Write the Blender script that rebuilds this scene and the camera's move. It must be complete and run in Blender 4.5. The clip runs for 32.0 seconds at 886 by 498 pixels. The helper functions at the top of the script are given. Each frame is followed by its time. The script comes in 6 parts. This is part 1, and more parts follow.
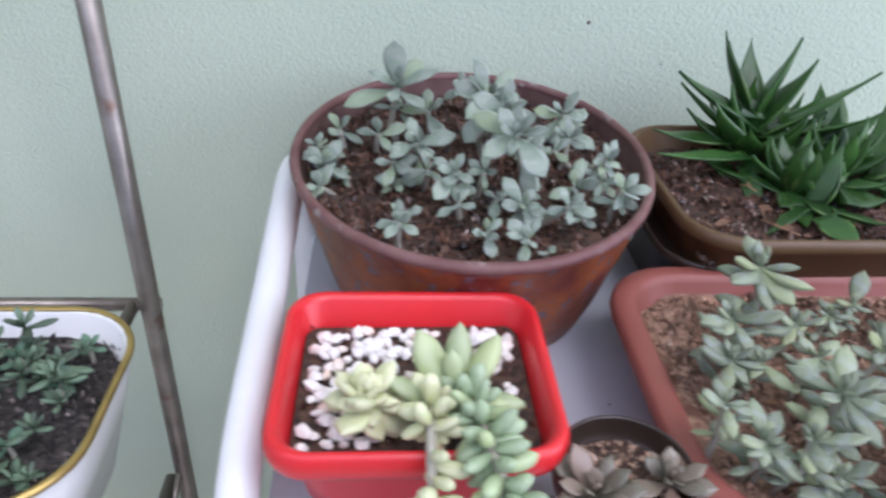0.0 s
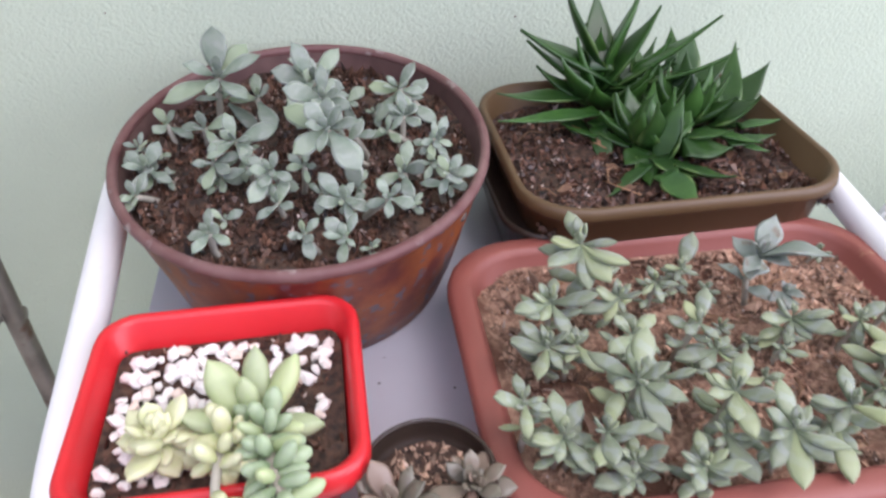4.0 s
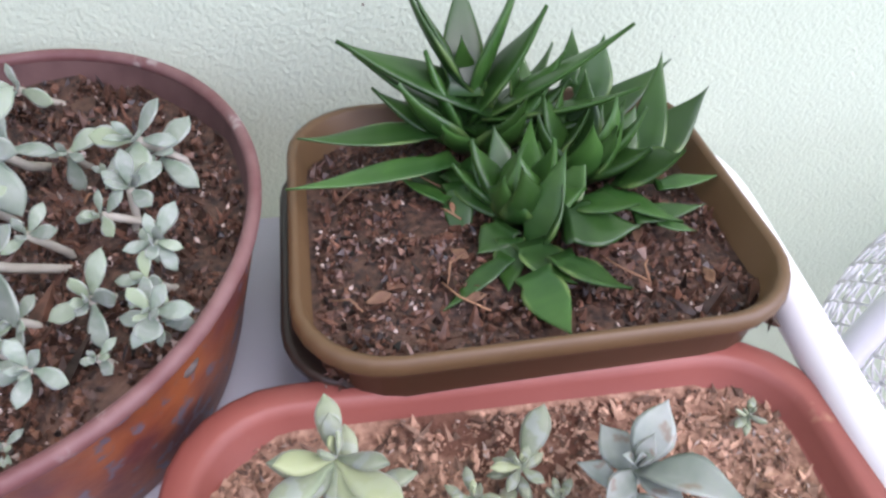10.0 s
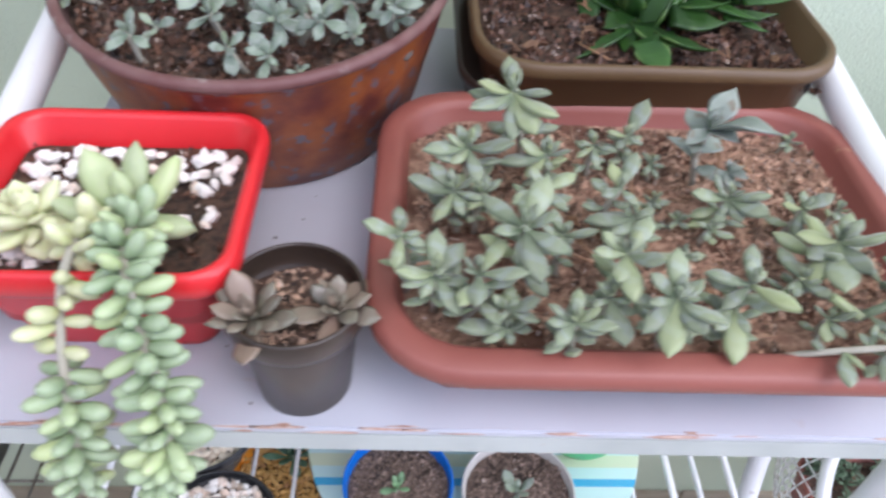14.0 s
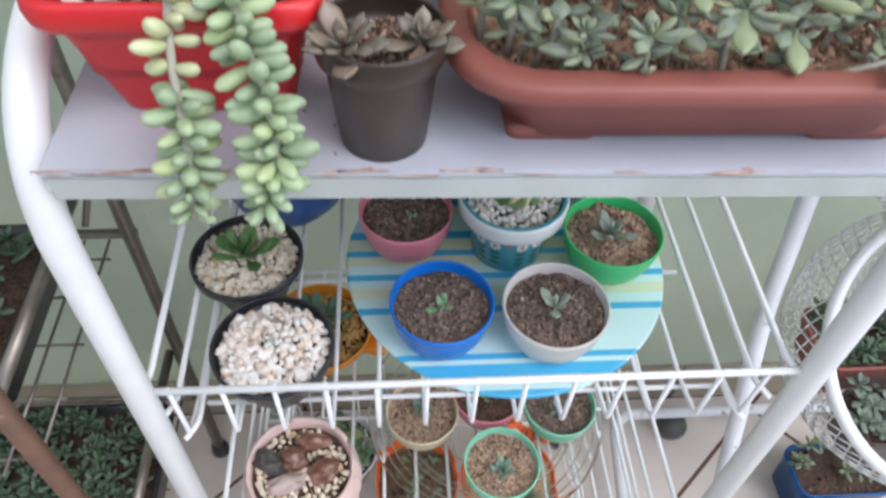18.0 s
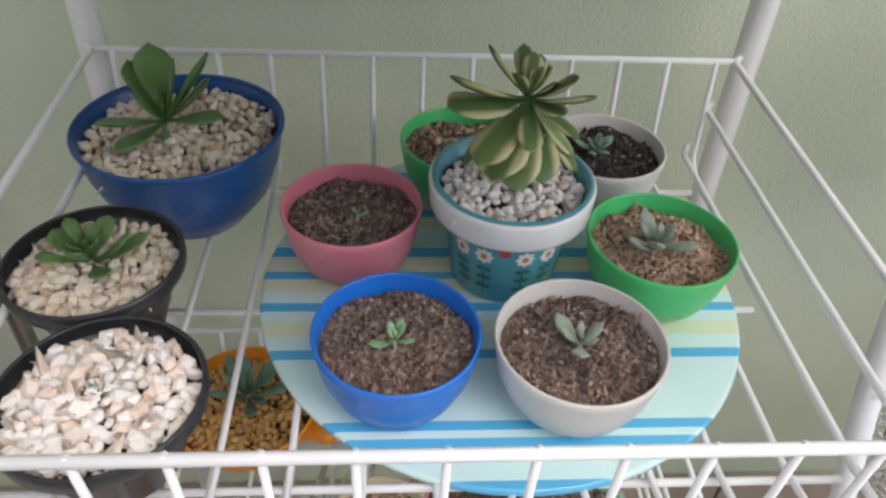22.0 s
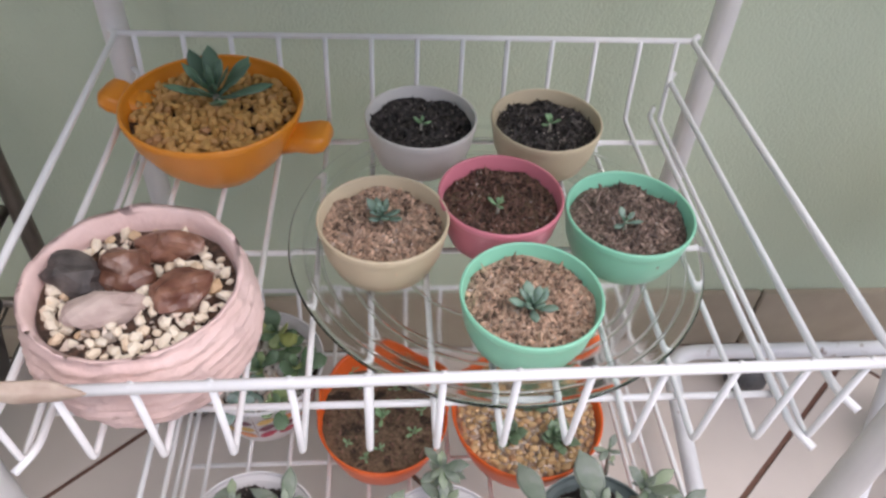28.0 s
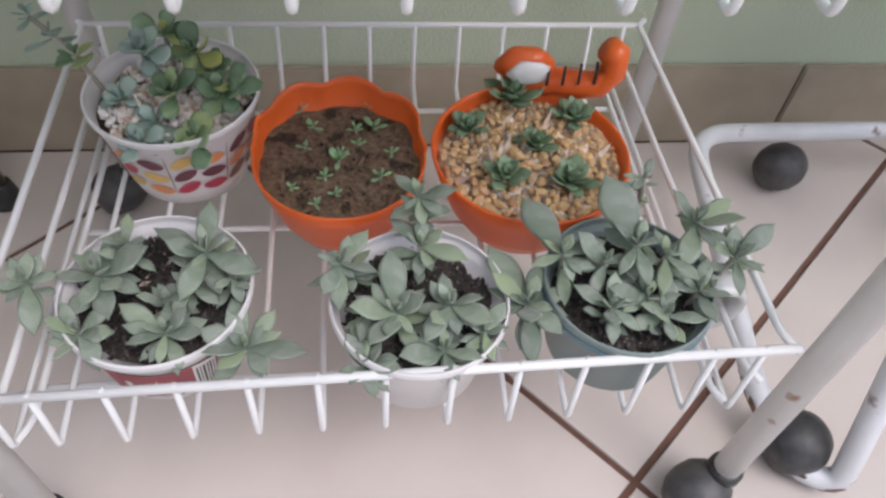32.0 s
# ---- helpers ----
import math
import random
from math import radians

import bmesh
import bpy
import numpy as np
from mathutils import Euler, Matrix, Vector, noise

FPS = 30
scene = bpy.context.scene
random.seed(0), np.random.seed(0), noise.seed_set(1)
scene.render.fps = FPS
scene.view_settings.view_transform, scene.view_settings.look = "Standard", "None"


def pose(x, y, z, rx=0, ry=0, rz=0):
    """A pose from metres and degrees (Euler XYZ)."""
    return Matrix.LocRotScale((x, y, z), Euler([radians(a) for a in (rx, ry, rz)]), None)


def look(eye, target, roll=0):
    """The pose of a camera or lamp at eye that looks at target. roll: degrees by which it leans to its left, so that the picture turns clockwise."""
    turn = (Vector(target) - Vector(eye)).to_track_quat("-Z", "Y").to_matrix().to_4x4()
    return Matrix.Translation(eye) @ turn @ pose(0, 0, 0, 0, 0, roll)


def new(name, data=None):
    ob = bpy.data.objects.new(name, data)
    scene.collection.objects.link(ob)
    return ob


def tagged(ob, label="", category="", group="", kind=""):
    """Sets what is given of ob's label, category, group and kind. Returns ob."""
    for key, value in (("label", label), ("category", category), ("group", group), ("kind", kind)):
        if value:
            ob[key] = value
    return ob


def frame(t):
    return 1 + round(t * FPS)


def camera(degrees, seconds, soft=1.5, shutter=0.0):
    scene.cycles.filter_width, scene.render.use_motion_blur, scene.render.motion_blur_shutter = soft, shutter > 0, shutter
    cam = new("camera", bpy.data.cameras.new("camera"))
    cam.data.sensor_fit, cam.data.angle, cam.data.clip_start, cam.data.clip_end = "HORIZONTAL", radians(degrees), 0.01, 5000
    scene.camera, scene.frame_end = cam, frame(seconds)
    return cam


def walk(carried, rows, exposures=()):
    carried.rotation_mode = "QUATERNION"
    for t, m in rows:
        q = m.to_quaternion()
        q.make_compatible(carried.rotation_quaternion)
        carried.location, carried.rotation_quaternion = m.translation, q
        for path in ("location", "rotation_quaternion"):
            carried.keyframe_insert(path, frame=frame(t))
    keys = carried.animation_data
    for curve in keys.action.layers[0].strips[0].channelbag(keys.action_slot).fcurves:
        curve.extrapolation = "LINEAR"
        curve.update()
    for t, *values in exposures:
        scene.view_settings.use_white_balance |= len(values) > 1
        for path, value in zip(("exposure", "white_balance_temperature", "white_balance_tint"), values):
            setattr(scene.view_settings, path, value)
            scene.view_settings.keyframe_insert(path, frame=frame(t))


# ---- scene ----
cam = camera(62.0, 32.0, soft=2.6, shutter=0.6)
PATH = [
    (0, (0.129, 0.12, 1.36), (0.272, 1.817, 0.311), 2.9),
    (0.5, (0.185, 0.117, 1.363), (0.29, 1.79, 0.271), 1.6),
    (1, (0.207, 0.124, 1.352), (0.323, 1.761, 0.209), 0.6),
    (1.5, (0.21, 0.128, 1.361), (0.371, 1.752, 0.205), 0.4),
    (2, (0.212, 0.104, 1.379), (0.428, 1.715, 0.215), 2.2),
    (2.5, (0.22, 0.079, 1.389), (0.441, 1.682, 0.214), 1.8),
    (4.5, (0.212, 0.189, 1.389), (0.453, 1.74, 0.151), -0.6),
    (5, (0.21, 0.247, 1.382), (0.439, 1.737, 0.068), -0.1),
    (5.5, (0.235, 0.313, 1.369), (0.254, 1.766, -0.006), -2.1),
    (6, (0.245, 0.349, 1.355), (0.235, 1.758, -0.064), -1.6),
    (6.5, (0.241, 0.36, 1.347), (0.266, 1.775, -0.067), -0.8),
    (7, (0.237, 0.36, 1.345), (0.245, 1.772, -0.072), -1.8),
    (7.5, (0.27, 0.37, 1.344), (0.276, 1.793, -0.061), -2.5),
    (8, (0.322, 0.381, 1.342), (0.447, 1.8, -0.062), 1.0),
    (8.5, (0.349, 0.37, 1.348), (0.512, 1.816, -0.025), 2.2),
    (9, (0.366, 0.359, 1.35), (0.547, 1.802, -0.023), 2.4),
    (9.5, (0.366, 0.345, 1.356), (0.586, 1.803, 0.005), 1.8),
    (10, (0.362, 0.328, 1.36), (0.592, 1.781, 0.005), 0.2),
    (10.5, (0.351, 0.307, 1.367), (0.598, 1.776, 0.032), -0.0),
    (11, (0.342, 0.276, 1.366), (0.575, 1.704, -0.015), -0.5),
    (11.5, (0.324, 0.245, 1.353), (0.629, 1.562, -0.121), 2.9),
    (12, (0.315, 0.21, 1.342), (0.622, 1.519, -0.139), 6.1),
    (12.5, (0.312, 0.175, 1.348), (0.608, 1.524, -0.098), 4.6),
    (13, (0.322, 0.159, 1.353), (0.56, 1.526, -0.087), 5.3),
    (13.5, (0.328, 0.14, 1.359), (0.522, 1.568, -0.027), 4.6),
    (14, (0.294, 0.128, 1.351), (0.374, 1.547, -0.056), 3.4),
    (14.5, (0.247, 0.13, 1.354), (0.354, 1.539, -0.062), 3.0),
    (16.5, (0.215, 0.1, 1.326), (0.469, 1.446, -0.132), 4.0),
    (17, (0.213, 0.081, 1.31), (0.48, 1.407, -0.164), 3.5),
    (17.5, (0.231, 0.061, 1.31), (0.426, 1.388, -0.173), 3.2),
    (18, (0.244, 0.04, 1.295), (0.375, 1.346, -0.213), 3.1),
    (18.5, (0.255, 0.035, 1.272), (0.385, 1.303, -0.269), 3.3),
    (19, (0.274, 0.039, 1.252), (0.414, 1.303, -0.292), 3.8),
    (19.5, (0.285, 0.074, 1.195), (0.435, 1.395, -0.3), 4.3),
    (20, (0.279, 0.107, 1.145), (0.392, 1.519, -0.266), 3.0),
    (20.5, (0.275, 0.126, 1.113), (0.373, 1.6, -0.235), 2.8),
    (21, (0.277, 0.134, 1.089), (0.376, 1.641, -0.222), 3.1),
    (21.5, (0.282, 0.143, 1.075), (0.403, 1.653, -0.231), 3.2),
    (22, (0.282, 0.152, 1.067), (0.422, 1.676, -0.221), 3.5),
    (22.5, (0.282, 0.16, 1.059), (0.43, 1.667, -0.247), 3.8),
    (23, (0.275, 0.158, 1.056), (0.425, 1.662, -0.254), 4.2),
    (23.5, (0.277, 0.154, 1.057), (0.412, 1.665, -0.247), 3.5),
    (24, (0.272, 0.15, 1.056), (0.421, 1.655, -0.253), 3.9),
    (24.5, (0.264, 0.151, 1.049), (0.41, 1.648, -0.269), 3.8),
    (25, (0.261, 0.14, 1.038), (0.405, 1.636, -0.281), 4.0),
    (25.5, (0.268, 0.114, 1.006), (0.413, 1.547, -0.382), 4.9),
    (26, (0.272, 0.104, 0.947), (0.384, 1.496, -0.484), 3.7),
    (26.5, (0.277, 0.113, 0.879), (0.398, 1.526, -0.531), 2.8),
    (28.5, (0.269, 0.107, 0.812), (0.435, 1.532, -0.582), 4.2),
    (29, (0.264, 0.102, 0.807), (0.42, 1.513, -0.602), 4.1),
    (29.5, (0.275, 0.094, 0.792), (0.422, 1.386, -0.728), 4.5),
    (30, (0.283, 0.079, 0.712), (0.479, 1.324, -0.839), 6.1),
    (30.5, (0.285, 0.092, 0.652), (0.488, 1.384, -0.862), 5.4),
    (31, (0.286, 0.097, 0.597), (0.504, 1.389, -0.914), 5.8),
    (31.5, (0.286, 0.108, 0.581), (0.503, 1.376, -0.948), 5.9),
    (32, (0.286, 0.116, 0.574), (0.502, 1.364, -0.975), 5.9),
]
walk(cam, [(t, look(eye, target, roll)) for t, eye, target, roll in PATH],
     [(0, 0.1, 5650, 20), (1, 0.13, 5700, 20), (2, 0.3, 5850, 24), (5, 0.26, 6050, 24), (6, 0.52, 6050, 24), (8, 0.84, 5980, 24), (9, 0.68, 5980, 25), (11, 0.52, 5880, 27), (13, 0.4, 5800, 23), (14, 0.24, 5850, 18), (17, 0.05, 6000, 12), (19, -0.06, 6150, 11), (20, -0.14, 6300, 13), (21, -0.32, 6350, 13), (22, -0.07, 6700, 14), (23, -0.06, 6900, 17), (26, 0.04, 6450, 21), (29, -0.03, 6350, 18), (32, -0.14, 6250, 16)])

# ---- world and daylight ----
world = bpy.data.worlds.new("sky_world")
scene.world = world
world.use_nodes = True
wn = world.node_tree
sky = wn.nodes.new("ShaderNodeTexSky")
sky.sky_type, sky.sun_disc = "NISHITA", False
sky.sun_elevation, sky.sun_rotation = radians(61), radians(142)
sky.air_density, sky.dust_density = 1.0, 3.0
wn.links.new(sky.outputs[0], wn.nodes["Background"].inputs[0])
wn.nodes["Background"].inputs[1].default_value = 0.12

sun = new("sun", bpy.data.lights.new("sun", "SUN"))
sun.data.energy, sun.data.angle, sun.data.color = 0.8, radians(25), (1.0, 0.96, 0.9)
sun.matrix_world = look((2, -2.6, 6), (0, 0, 0))


def window_light(name, eye, target, w, h, power, color):
    ob = new(name, bpy.data.lights.new(name, "AREA"))
    ob.data.shape, ob.data.size, ob.data.size_y = "RECTANGLE", w, h
    ob.data.energy, ob.data.color = power, color
    ob.matrix_world = look(eye, target)
    return ob


window_light("sky_light_above", (0.2, -0.75, 2.62), (0.2, -0.6, 0.0), 4.2, 1.55, 31, (0.95, 0.965, 1.0))
window_light("sky_light_front", (0.5, -1.5, 1.85), (0.4, 0.45, 0.9), 2.8, 1.2, 2, (0.95, 0.965, 1.0))
window_light("sky_light_side", (2.05, -0.4, 1.75), (0.4, 0.5, 0.8), 1.7, 1.0, 25, (0.96, 0.97, 1.0))


# ---- materials ----
def material(name, base, rough=0.6, other=None, scale=30.0, amount=0.5, bump=0.0, bump_scale=None, metal=0.0,
             vary=0.0, coat=0.0, piece=None, spots=None, spot_scale=8.0, spot_level=0.62, island=False, subsurface=0.0):
    """Base colour mixed with another by fine noise, patches of a third, a value that differs from piece to piece, and relief."""
    m = bpy.data.materials.new(name)
    m.use_nodes = True
    t = m.node_tree
    bsdf = t.nodes["Principled BSDF"]
    geo = t.nodes.new("ShaderNodeTexCoord")
    fine = t.nodes.new("ShaderNodeTexNoise")
    fine.inputs["Scale"].default_value, fine.inputs["Detail"].default_value = scale, 6
    t.links.new(geo.outputs["Object"], fine.inputs["Vector"])
    ramp = t.nodes.new("ShaderNodeMapRange")
    ramp.inputs[1].default_value, ramp.inputs[2].default_value = 0.35, 0.65
    ramp.inputs[4].default_value = amount
    t.links.new(fine.outputs[0], ramp.inputs[0])
    mix = t.nodes.new("ShaderNodeMix")
    mix.data_type = "RGBA"
    mix.inputs[6].default_value = (*base, 1)
    mix.inputs[7].default_value = (*(other or [c * 0.7 for c in base]), 1)
    t.links.new(ramp.outputs[0], mix.inputs[0])
    colour = mix.outputs[2]
    if spots:
        big = t.nodes.new("ShaderNodeTexNoise")
        big.inputs["Scale"].default_value, big.inputs["Detail"].default_value = spot_scale, 8
        t.links.new(geo.outputs["Object"], big.inputs["Vector"])
        edge = t.nodes.new("ShaderNodeMapRange")
        edge.inputs[1].default_value, edge.inputs[2].default_value = spot_level - 0.03, spot_level + 0.04
        t.links.new(big.outputs[0], edge.inputs[0])
        over = t.nodes.new("ShaderNodeMix")
        over.data_type = "RGBA"
        over.inputs[7].default_value = (*spots, 1)
        t.links.new(edge.outputs[0], over.inputs[0])
        t.links.new(colour, over.inputs[6])
        colour = over.outputs[2]
    if piece:
        own, power, blend = t.nodes.new("ShaderNodeObjectInfo"), t.nodes.new("ShaderNodeMath"), t.nodes.new("ShaderNodeMix")
        power.operation, power.inputs[1].default_value = "POWER", 4.5
        blend.data_type = "RGBA"
        blend.inputs[7].default_value = (*piece, 1)
        t.links.new(own.outputs["Random"], power.inputs[0])
        t.links.new(power.outputs[0], blend.inputs[0])
        t.links.new(colour, blend.inputs[6])
        colour = blend.outputs[2]
    if vary:
        hsv = t.nodes.new("ShaderNodeHueSaturation")
        span = t.nodes.new("ShaderNodeMapRange")
        span.inputs[3].default_value, span.inputs[4].default_value = 1 - vary, 1 + vary
        if island:
            info = t.nodes.new("ShaderNodeNewGeometry")
            t.links.new(info.outputs["Random Per Island"], span.inputs[0])
        else:
            info = t.nodes.new("ShaderNodeObjectInfo")
            t.links.new(info.outputs["Random"], span.inputs[0])
        t.links.new(span.outputs[0], hsv.inputs["Value"])
        t.links.new(colour, hsv.inputs["Color"])
        colour = hsv.outputs[0]
    t.links.new(colour, bsdf.inputs["Base Color"])
    bsdf.inputs["Roughness"].default_value = rough
    bsdf.inputs["Metallic"].default_value = metal
    bsdf.inputs["Coat Weight"].default_value = coat
    if subsurface:
        bsdf.inputs["Subsurface Weight"].default_value = subsurface
        bsdf.inputs["Subsurface Radius"].default_value = (0.004, 0.006, 0.002)
    if bump:
        relief = t.nodes.new("ShaderNodeTexNoise")
        relief.inputs["Scale"].default_value, relief.inputs["Detail"].default_value = bump_scale or scale, 5
        t.links.new(geo.outputs["Object"], relief.inputs["Vector"])
        bm_node = t.nodes.new("ShaderNodeBump")
        bm_node.inputs["Strength"].default_value, bm_node.inputs["Distance"].default_value = bump, 0.002
        t.links.new(relief.outputs[0], bm_node.inputs["Height"])
        t.links.new(bm_node.outputs[0], bsdf.inputs["Normal"])
    return m


def pale_edge(m, y0, y1, colour):
    """A paler margin along both sides of a leaf, between two half widths."""
    t = m.node_tree
    at, xyz, half, step, mix = (t.nodes.new("ShaderNode" + n) for n in ("TexCoord", "SeparateXYZ", "Math", "MapRange", "Mix"))
    half.operation, mix.data_type = "ABSOLUTE", "RGBA"
    step.inputs[1].default_value, step.inputs[2].default_value = y0, y1
    mix.inputs[7].default_value = (*colour, 1)
    bsdf = t.nodes["Principled BSDF"]
    t.links.new(at.outputs["Object"], xyz.inputs[0])
    t.links.new(xyz.outputs[1], half.inputs[0])
    t.links.new(half.outputs[0], step.inputs[0])
    t.links.new(step.outputs[0], mix.inputs[0])
    t.links.new(bsdf.inputs["Base Color"].links[0].from_socket, mix.inputs[6])
    t.links.new(mix.outputs[2], bsdf.inputs["Base Color"])


def glass(name, tint, rough=0.1):
    m = bpy.data.materials.new(name)
    m.use_nodes = True
    b = m.node_tree.nodes["Principled BSDF"]
    b.inputs["Base Color"].default_value = (*tint, 1)
    b.inputs["Transmission Weight"].default_value, b.inputs["Roughness"].default_value = 1.0, rough
    b.inputs["IOR"].default_value = 1.16
    return m


WALL = material("painted_plaster", (0.538, 0.612, 0.472), 0.85, (0.498, 0.572, 0.436), 6, 0.8, 0.75, 330, spots=(0.42, 0.42, 0.36), spot_scale=75, spot_level=0.79)
BASE = material("skirting_tile", (0.42, 0.36, 0.28), 0.6, (0.32, 0.27, 0.2), 14, 0.7, 0.1, 60)
TILE = material("floor_tile_glaze", (0.63, 0.565, 0.525), 0.35, (0.56, 0.5, 0.46), 9, 0.7, 0.05, 40, vary=0.04)
GROUT = material("brown_grout", (0.17, 0.085, 0.06), 0.9, (0.11, 0.06, 0.045), 60, 0.8, 0.3, 200)
PLAIN = material("white_render", (0.7, 0.72, 0.68), 0.9, (0.62, 0.64, 0.6), 4, 0.6, 0.2, 60)
WHITE = material("white_enamel", (0.8, 0.8, 0.8), 0.35, (0.72, 0.72, 0.71), 25, 0.6, 0.08, 60, spots=(0.34, 0.2, 0.12), spot_scale=38, spot_level=0.74)
CHIPPED = material("chipped_white_enamel", (0.72, 0.73, 0.76), 0.4, (0.6, 0.6, 0.62), 25, 0.6, 0.15, 60, spots=(0.2, 0.13, 0.1), spot_scale=30, spot_level=0.68)
APRON = material("grey_green_white_paint", (0.47, 0.5, 0.48), 0.5, (0.38, 0.41, 0.39), 18, 0.8, 0.08, 50, spots=(0.42, 0.35, 0.3), spot_scale=38, spot_level=0.7)
TOPPAINT = material("lilac_white_paint", (0.49, 0.505, 0.56), 0.45, (0.43, 0.44, 0.49), 12, 0.7, 0.06, 40, spots=(0.45, 0.38, 0.36), spot_scale=26, spot_level=0.72)
RUST = material("rust", (0.36, 0.2, 0.14), 0.9, (0.6, 0.48, 0.42), 120, 0.9, 0.5, 200)
BRONZE = material("dull_bronze_tube", (0.2, 0.175, 0.15), 0.36, (0.31, 0.28, 0.245), 30, 0.8, 0.15, 80, 0.75, spots=(0.16, 0.09, 0.06), spot_scale=20, spot_level=0.66)
RUSTTUBE = material("rusty_tube", (0.2, 0.105, 0.068), 0.6, (0.13, 0.077, 0.056), 30, 0.8, 0.4, 90, 0.2, spots=(0.42, 0.36, 0.32), spot_scale=20, spot_level=0.66)
BLACK = material("black_rubber", (0.025, 0.026, 0.028), 0.45, (0.045, 0.045, 0.045), 40, 0.8, 0.05, 80)
BOWL = material("rusted_red_pan", (0.14, 0.033, 0.025), 0.42, (0.34, 0.1, 0.028), 36, 1.0, 0.3, 70, 0.1, spots=(0.15, 0.125, 0.15), spot_scale=110, spot_level=0.6)
BOWLRIM = material("worn_maroon_rim", (0.13, 0.05, 0.047), 0.55, (0.2, 0.11, 0.1), 45, 0.8, 0.3, 120, 0.0, spots=(0.3, 0.24, 0.22), spot_scale=60, spot_level=0.66)
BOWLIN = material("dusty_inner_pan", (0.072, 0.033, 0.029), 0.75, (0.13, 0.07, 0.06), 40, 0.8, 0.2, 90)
TERRA = material("terracotta_plastic", (0.275, 0.086, 0.065), 0.5, (0.222, 0.066, 0.051), 16, 0.6, 0.06, 60, spots=(0.45, 0.24, 0.15), spot_scale=40, spot_level=0.74)
OLIVE = material("olive_brown_plastic", (0.098, 0.055, 0.022), 0.48, (0.125, 0.073, 0.032), 14, 0.6, 0.05, 60)
RED = material("red_plastic", (0.63, 0.02, 0.025), 0.35, (0.55, 0.018, 0.022), 20, 0.5, 0.03, 60)
BROWN = material("brown_plastic", (0.036, 0.025, 0.019), 0.3, (0.055, 0.038, 0.028), 20, 0.6, 0.04, 60)
NAVY = material("navy_plastic", (0.003, 0.075, 0.26), 0.3, (0.003, 0.06, 0.22), 20, 0.5)
BLUE = material("bright_blue_plastic", (0.008, 0.155, 0.6), 0.32, (0.007, 0.13, 0.52), 20, 0.5)
PINK = material("pink_plastic", (0.66, 0.21, 0.26), 0.35, (0.6, 0.18, 0.22), 20, 0.5)
GREEN = material("green_plastic", (0.06, 0.52, 0.16), 0.33, (0.05, 0.45, 0.13), 20, 0.5)
MINT = material("mint_plastic", (0.26, 0.62, 0.43), 0.35, (0.23, 0.56, 0.38), 20, 0.5)
CREAM = material("cream_plastic", (0.6, 0.5, 0.34), 0.4, (0.52, 0.43, 0.28), 20, 0.5)
OFFWHITE = material("off_white_plastic", (0.62, 0.59, 0.55), 0.42, (0.52, 0.5, 0.47), 20, 0.5)
ORANGE = material("orange_plastic", (0.72, 0.26, 0.02), 0.3, (0.62, 0.22, 0.02), 20, 0.5)
VERMILION = material("vermilion_plastic", (0.75, 0.13, 0.02), 0.35, (0.65, 0.1, 0.02), 20, 0.5)
ROSECLAY = material("pale_pink_plaster", (0.74, 0.55, 0.505), 0.9, (0.64, 0.45, 0.405), 26, 0.9, 0.7, 140)
BLACKPOT = material("black_plastic", (0.022, 0.023, 0.025), 0.35, (0.03, 0.03, 0.032), 20, 0.5)
TEAL = material("teal_ceramic", (0.08, 0.34, 0.4), 0.3, (0.07, 0.3, 0.36), 20, 0.5, coat=0.2)
WHITEGLAZE = material("white_ceramic", (0.75, 0.75, 0.73), 0.25, (0.68, 0.68, 0.66), 20, 0.5, coat=0.3)
GOLD = material("worn_gold_rim", (0.5, 0.36, 0.12), 0.35, (0.36, 0.25, 0.08), 60, 0.8, metal=0.8)
GREYPOT = material("grey_green_plastic", (0.22, 0.27, 0.26), 0.5, (0.18, 0.22, 0.21), 20, 0.6)
YOGURT = material("white_tub_plastic", (0.74, 0.72, 0.72), 0.35, (0.66, 0.64, 0.64), 20, 0.5)
MAROON = material("maroon_print", (0.3, 0.03, 0.045), 0.4, (0.22, 0.02, 0.035), 30, 0.6)
SOIL = material("dark_potting_soil", (0.018, 0.01, 0.007), 0.7, (0.1, 0.053, 0.032), 230, 1.0, 1.0, 260, spots=(0.095, 0.05, 0.03), spot_scale=22, spot_level=0.6)
GREYSOIL = material("grey_brown_soil", (0.1, 0.068, 0.052), 0.95, (0.22, 0.16, 0.125), 330, 1.0, 1.0, 350)
GREYCRUMB = material("grey_brown_crumb", (0.27, 0.195, 0.155), 0.9, (0.11, 0.075, 0.058), 200, 0.8, vary=0.75, island=True)
SAND = material("sandy_soil", (0.31, 0.21, 0.145), 0.95, (0.52, 0.39, 0.29), 260, 1.0, 1.0, 300, spots=(0.2, 0.1, 0.06), spot_scale=24, spot_level=0.6)
TRAYSOIL = material("reddish_sandy_soil", (0.19, 0.1, 0.064), 0.95, (0.41, 0.255, 0.17), 240, 1.0, 1.0, 300, spots=(0.13, 0.06, 0.036), spot_scale=20, spot_level=0.56)
TRAYCRUMB = material("reddish_crumb", (0.41, 0.265, 0.18), 0.95, (0.19, 0.105, 0.067), 200, 0.8, vary=0.7, island=True)
CRUMB = material("soil_crumb", (0.115, 0.057, 0.035), 0.42, (0.035, 0.017, 0.011), 200, 0.8, vary=0.95, island=True)
SANDCRUMB = material("sand_crumb", (0.47, 0.33, 0.235), 0.95, (0.27, 0.165, 0.11), 200, 0.8, vary=0.75, island=True)
PALEBIT = material("pale_bark_bit", (0.5, 0.42, 0.37), 0.6, (0.34, 0.26, 0.2), 200, 0.8, vary=0.5, island=True)
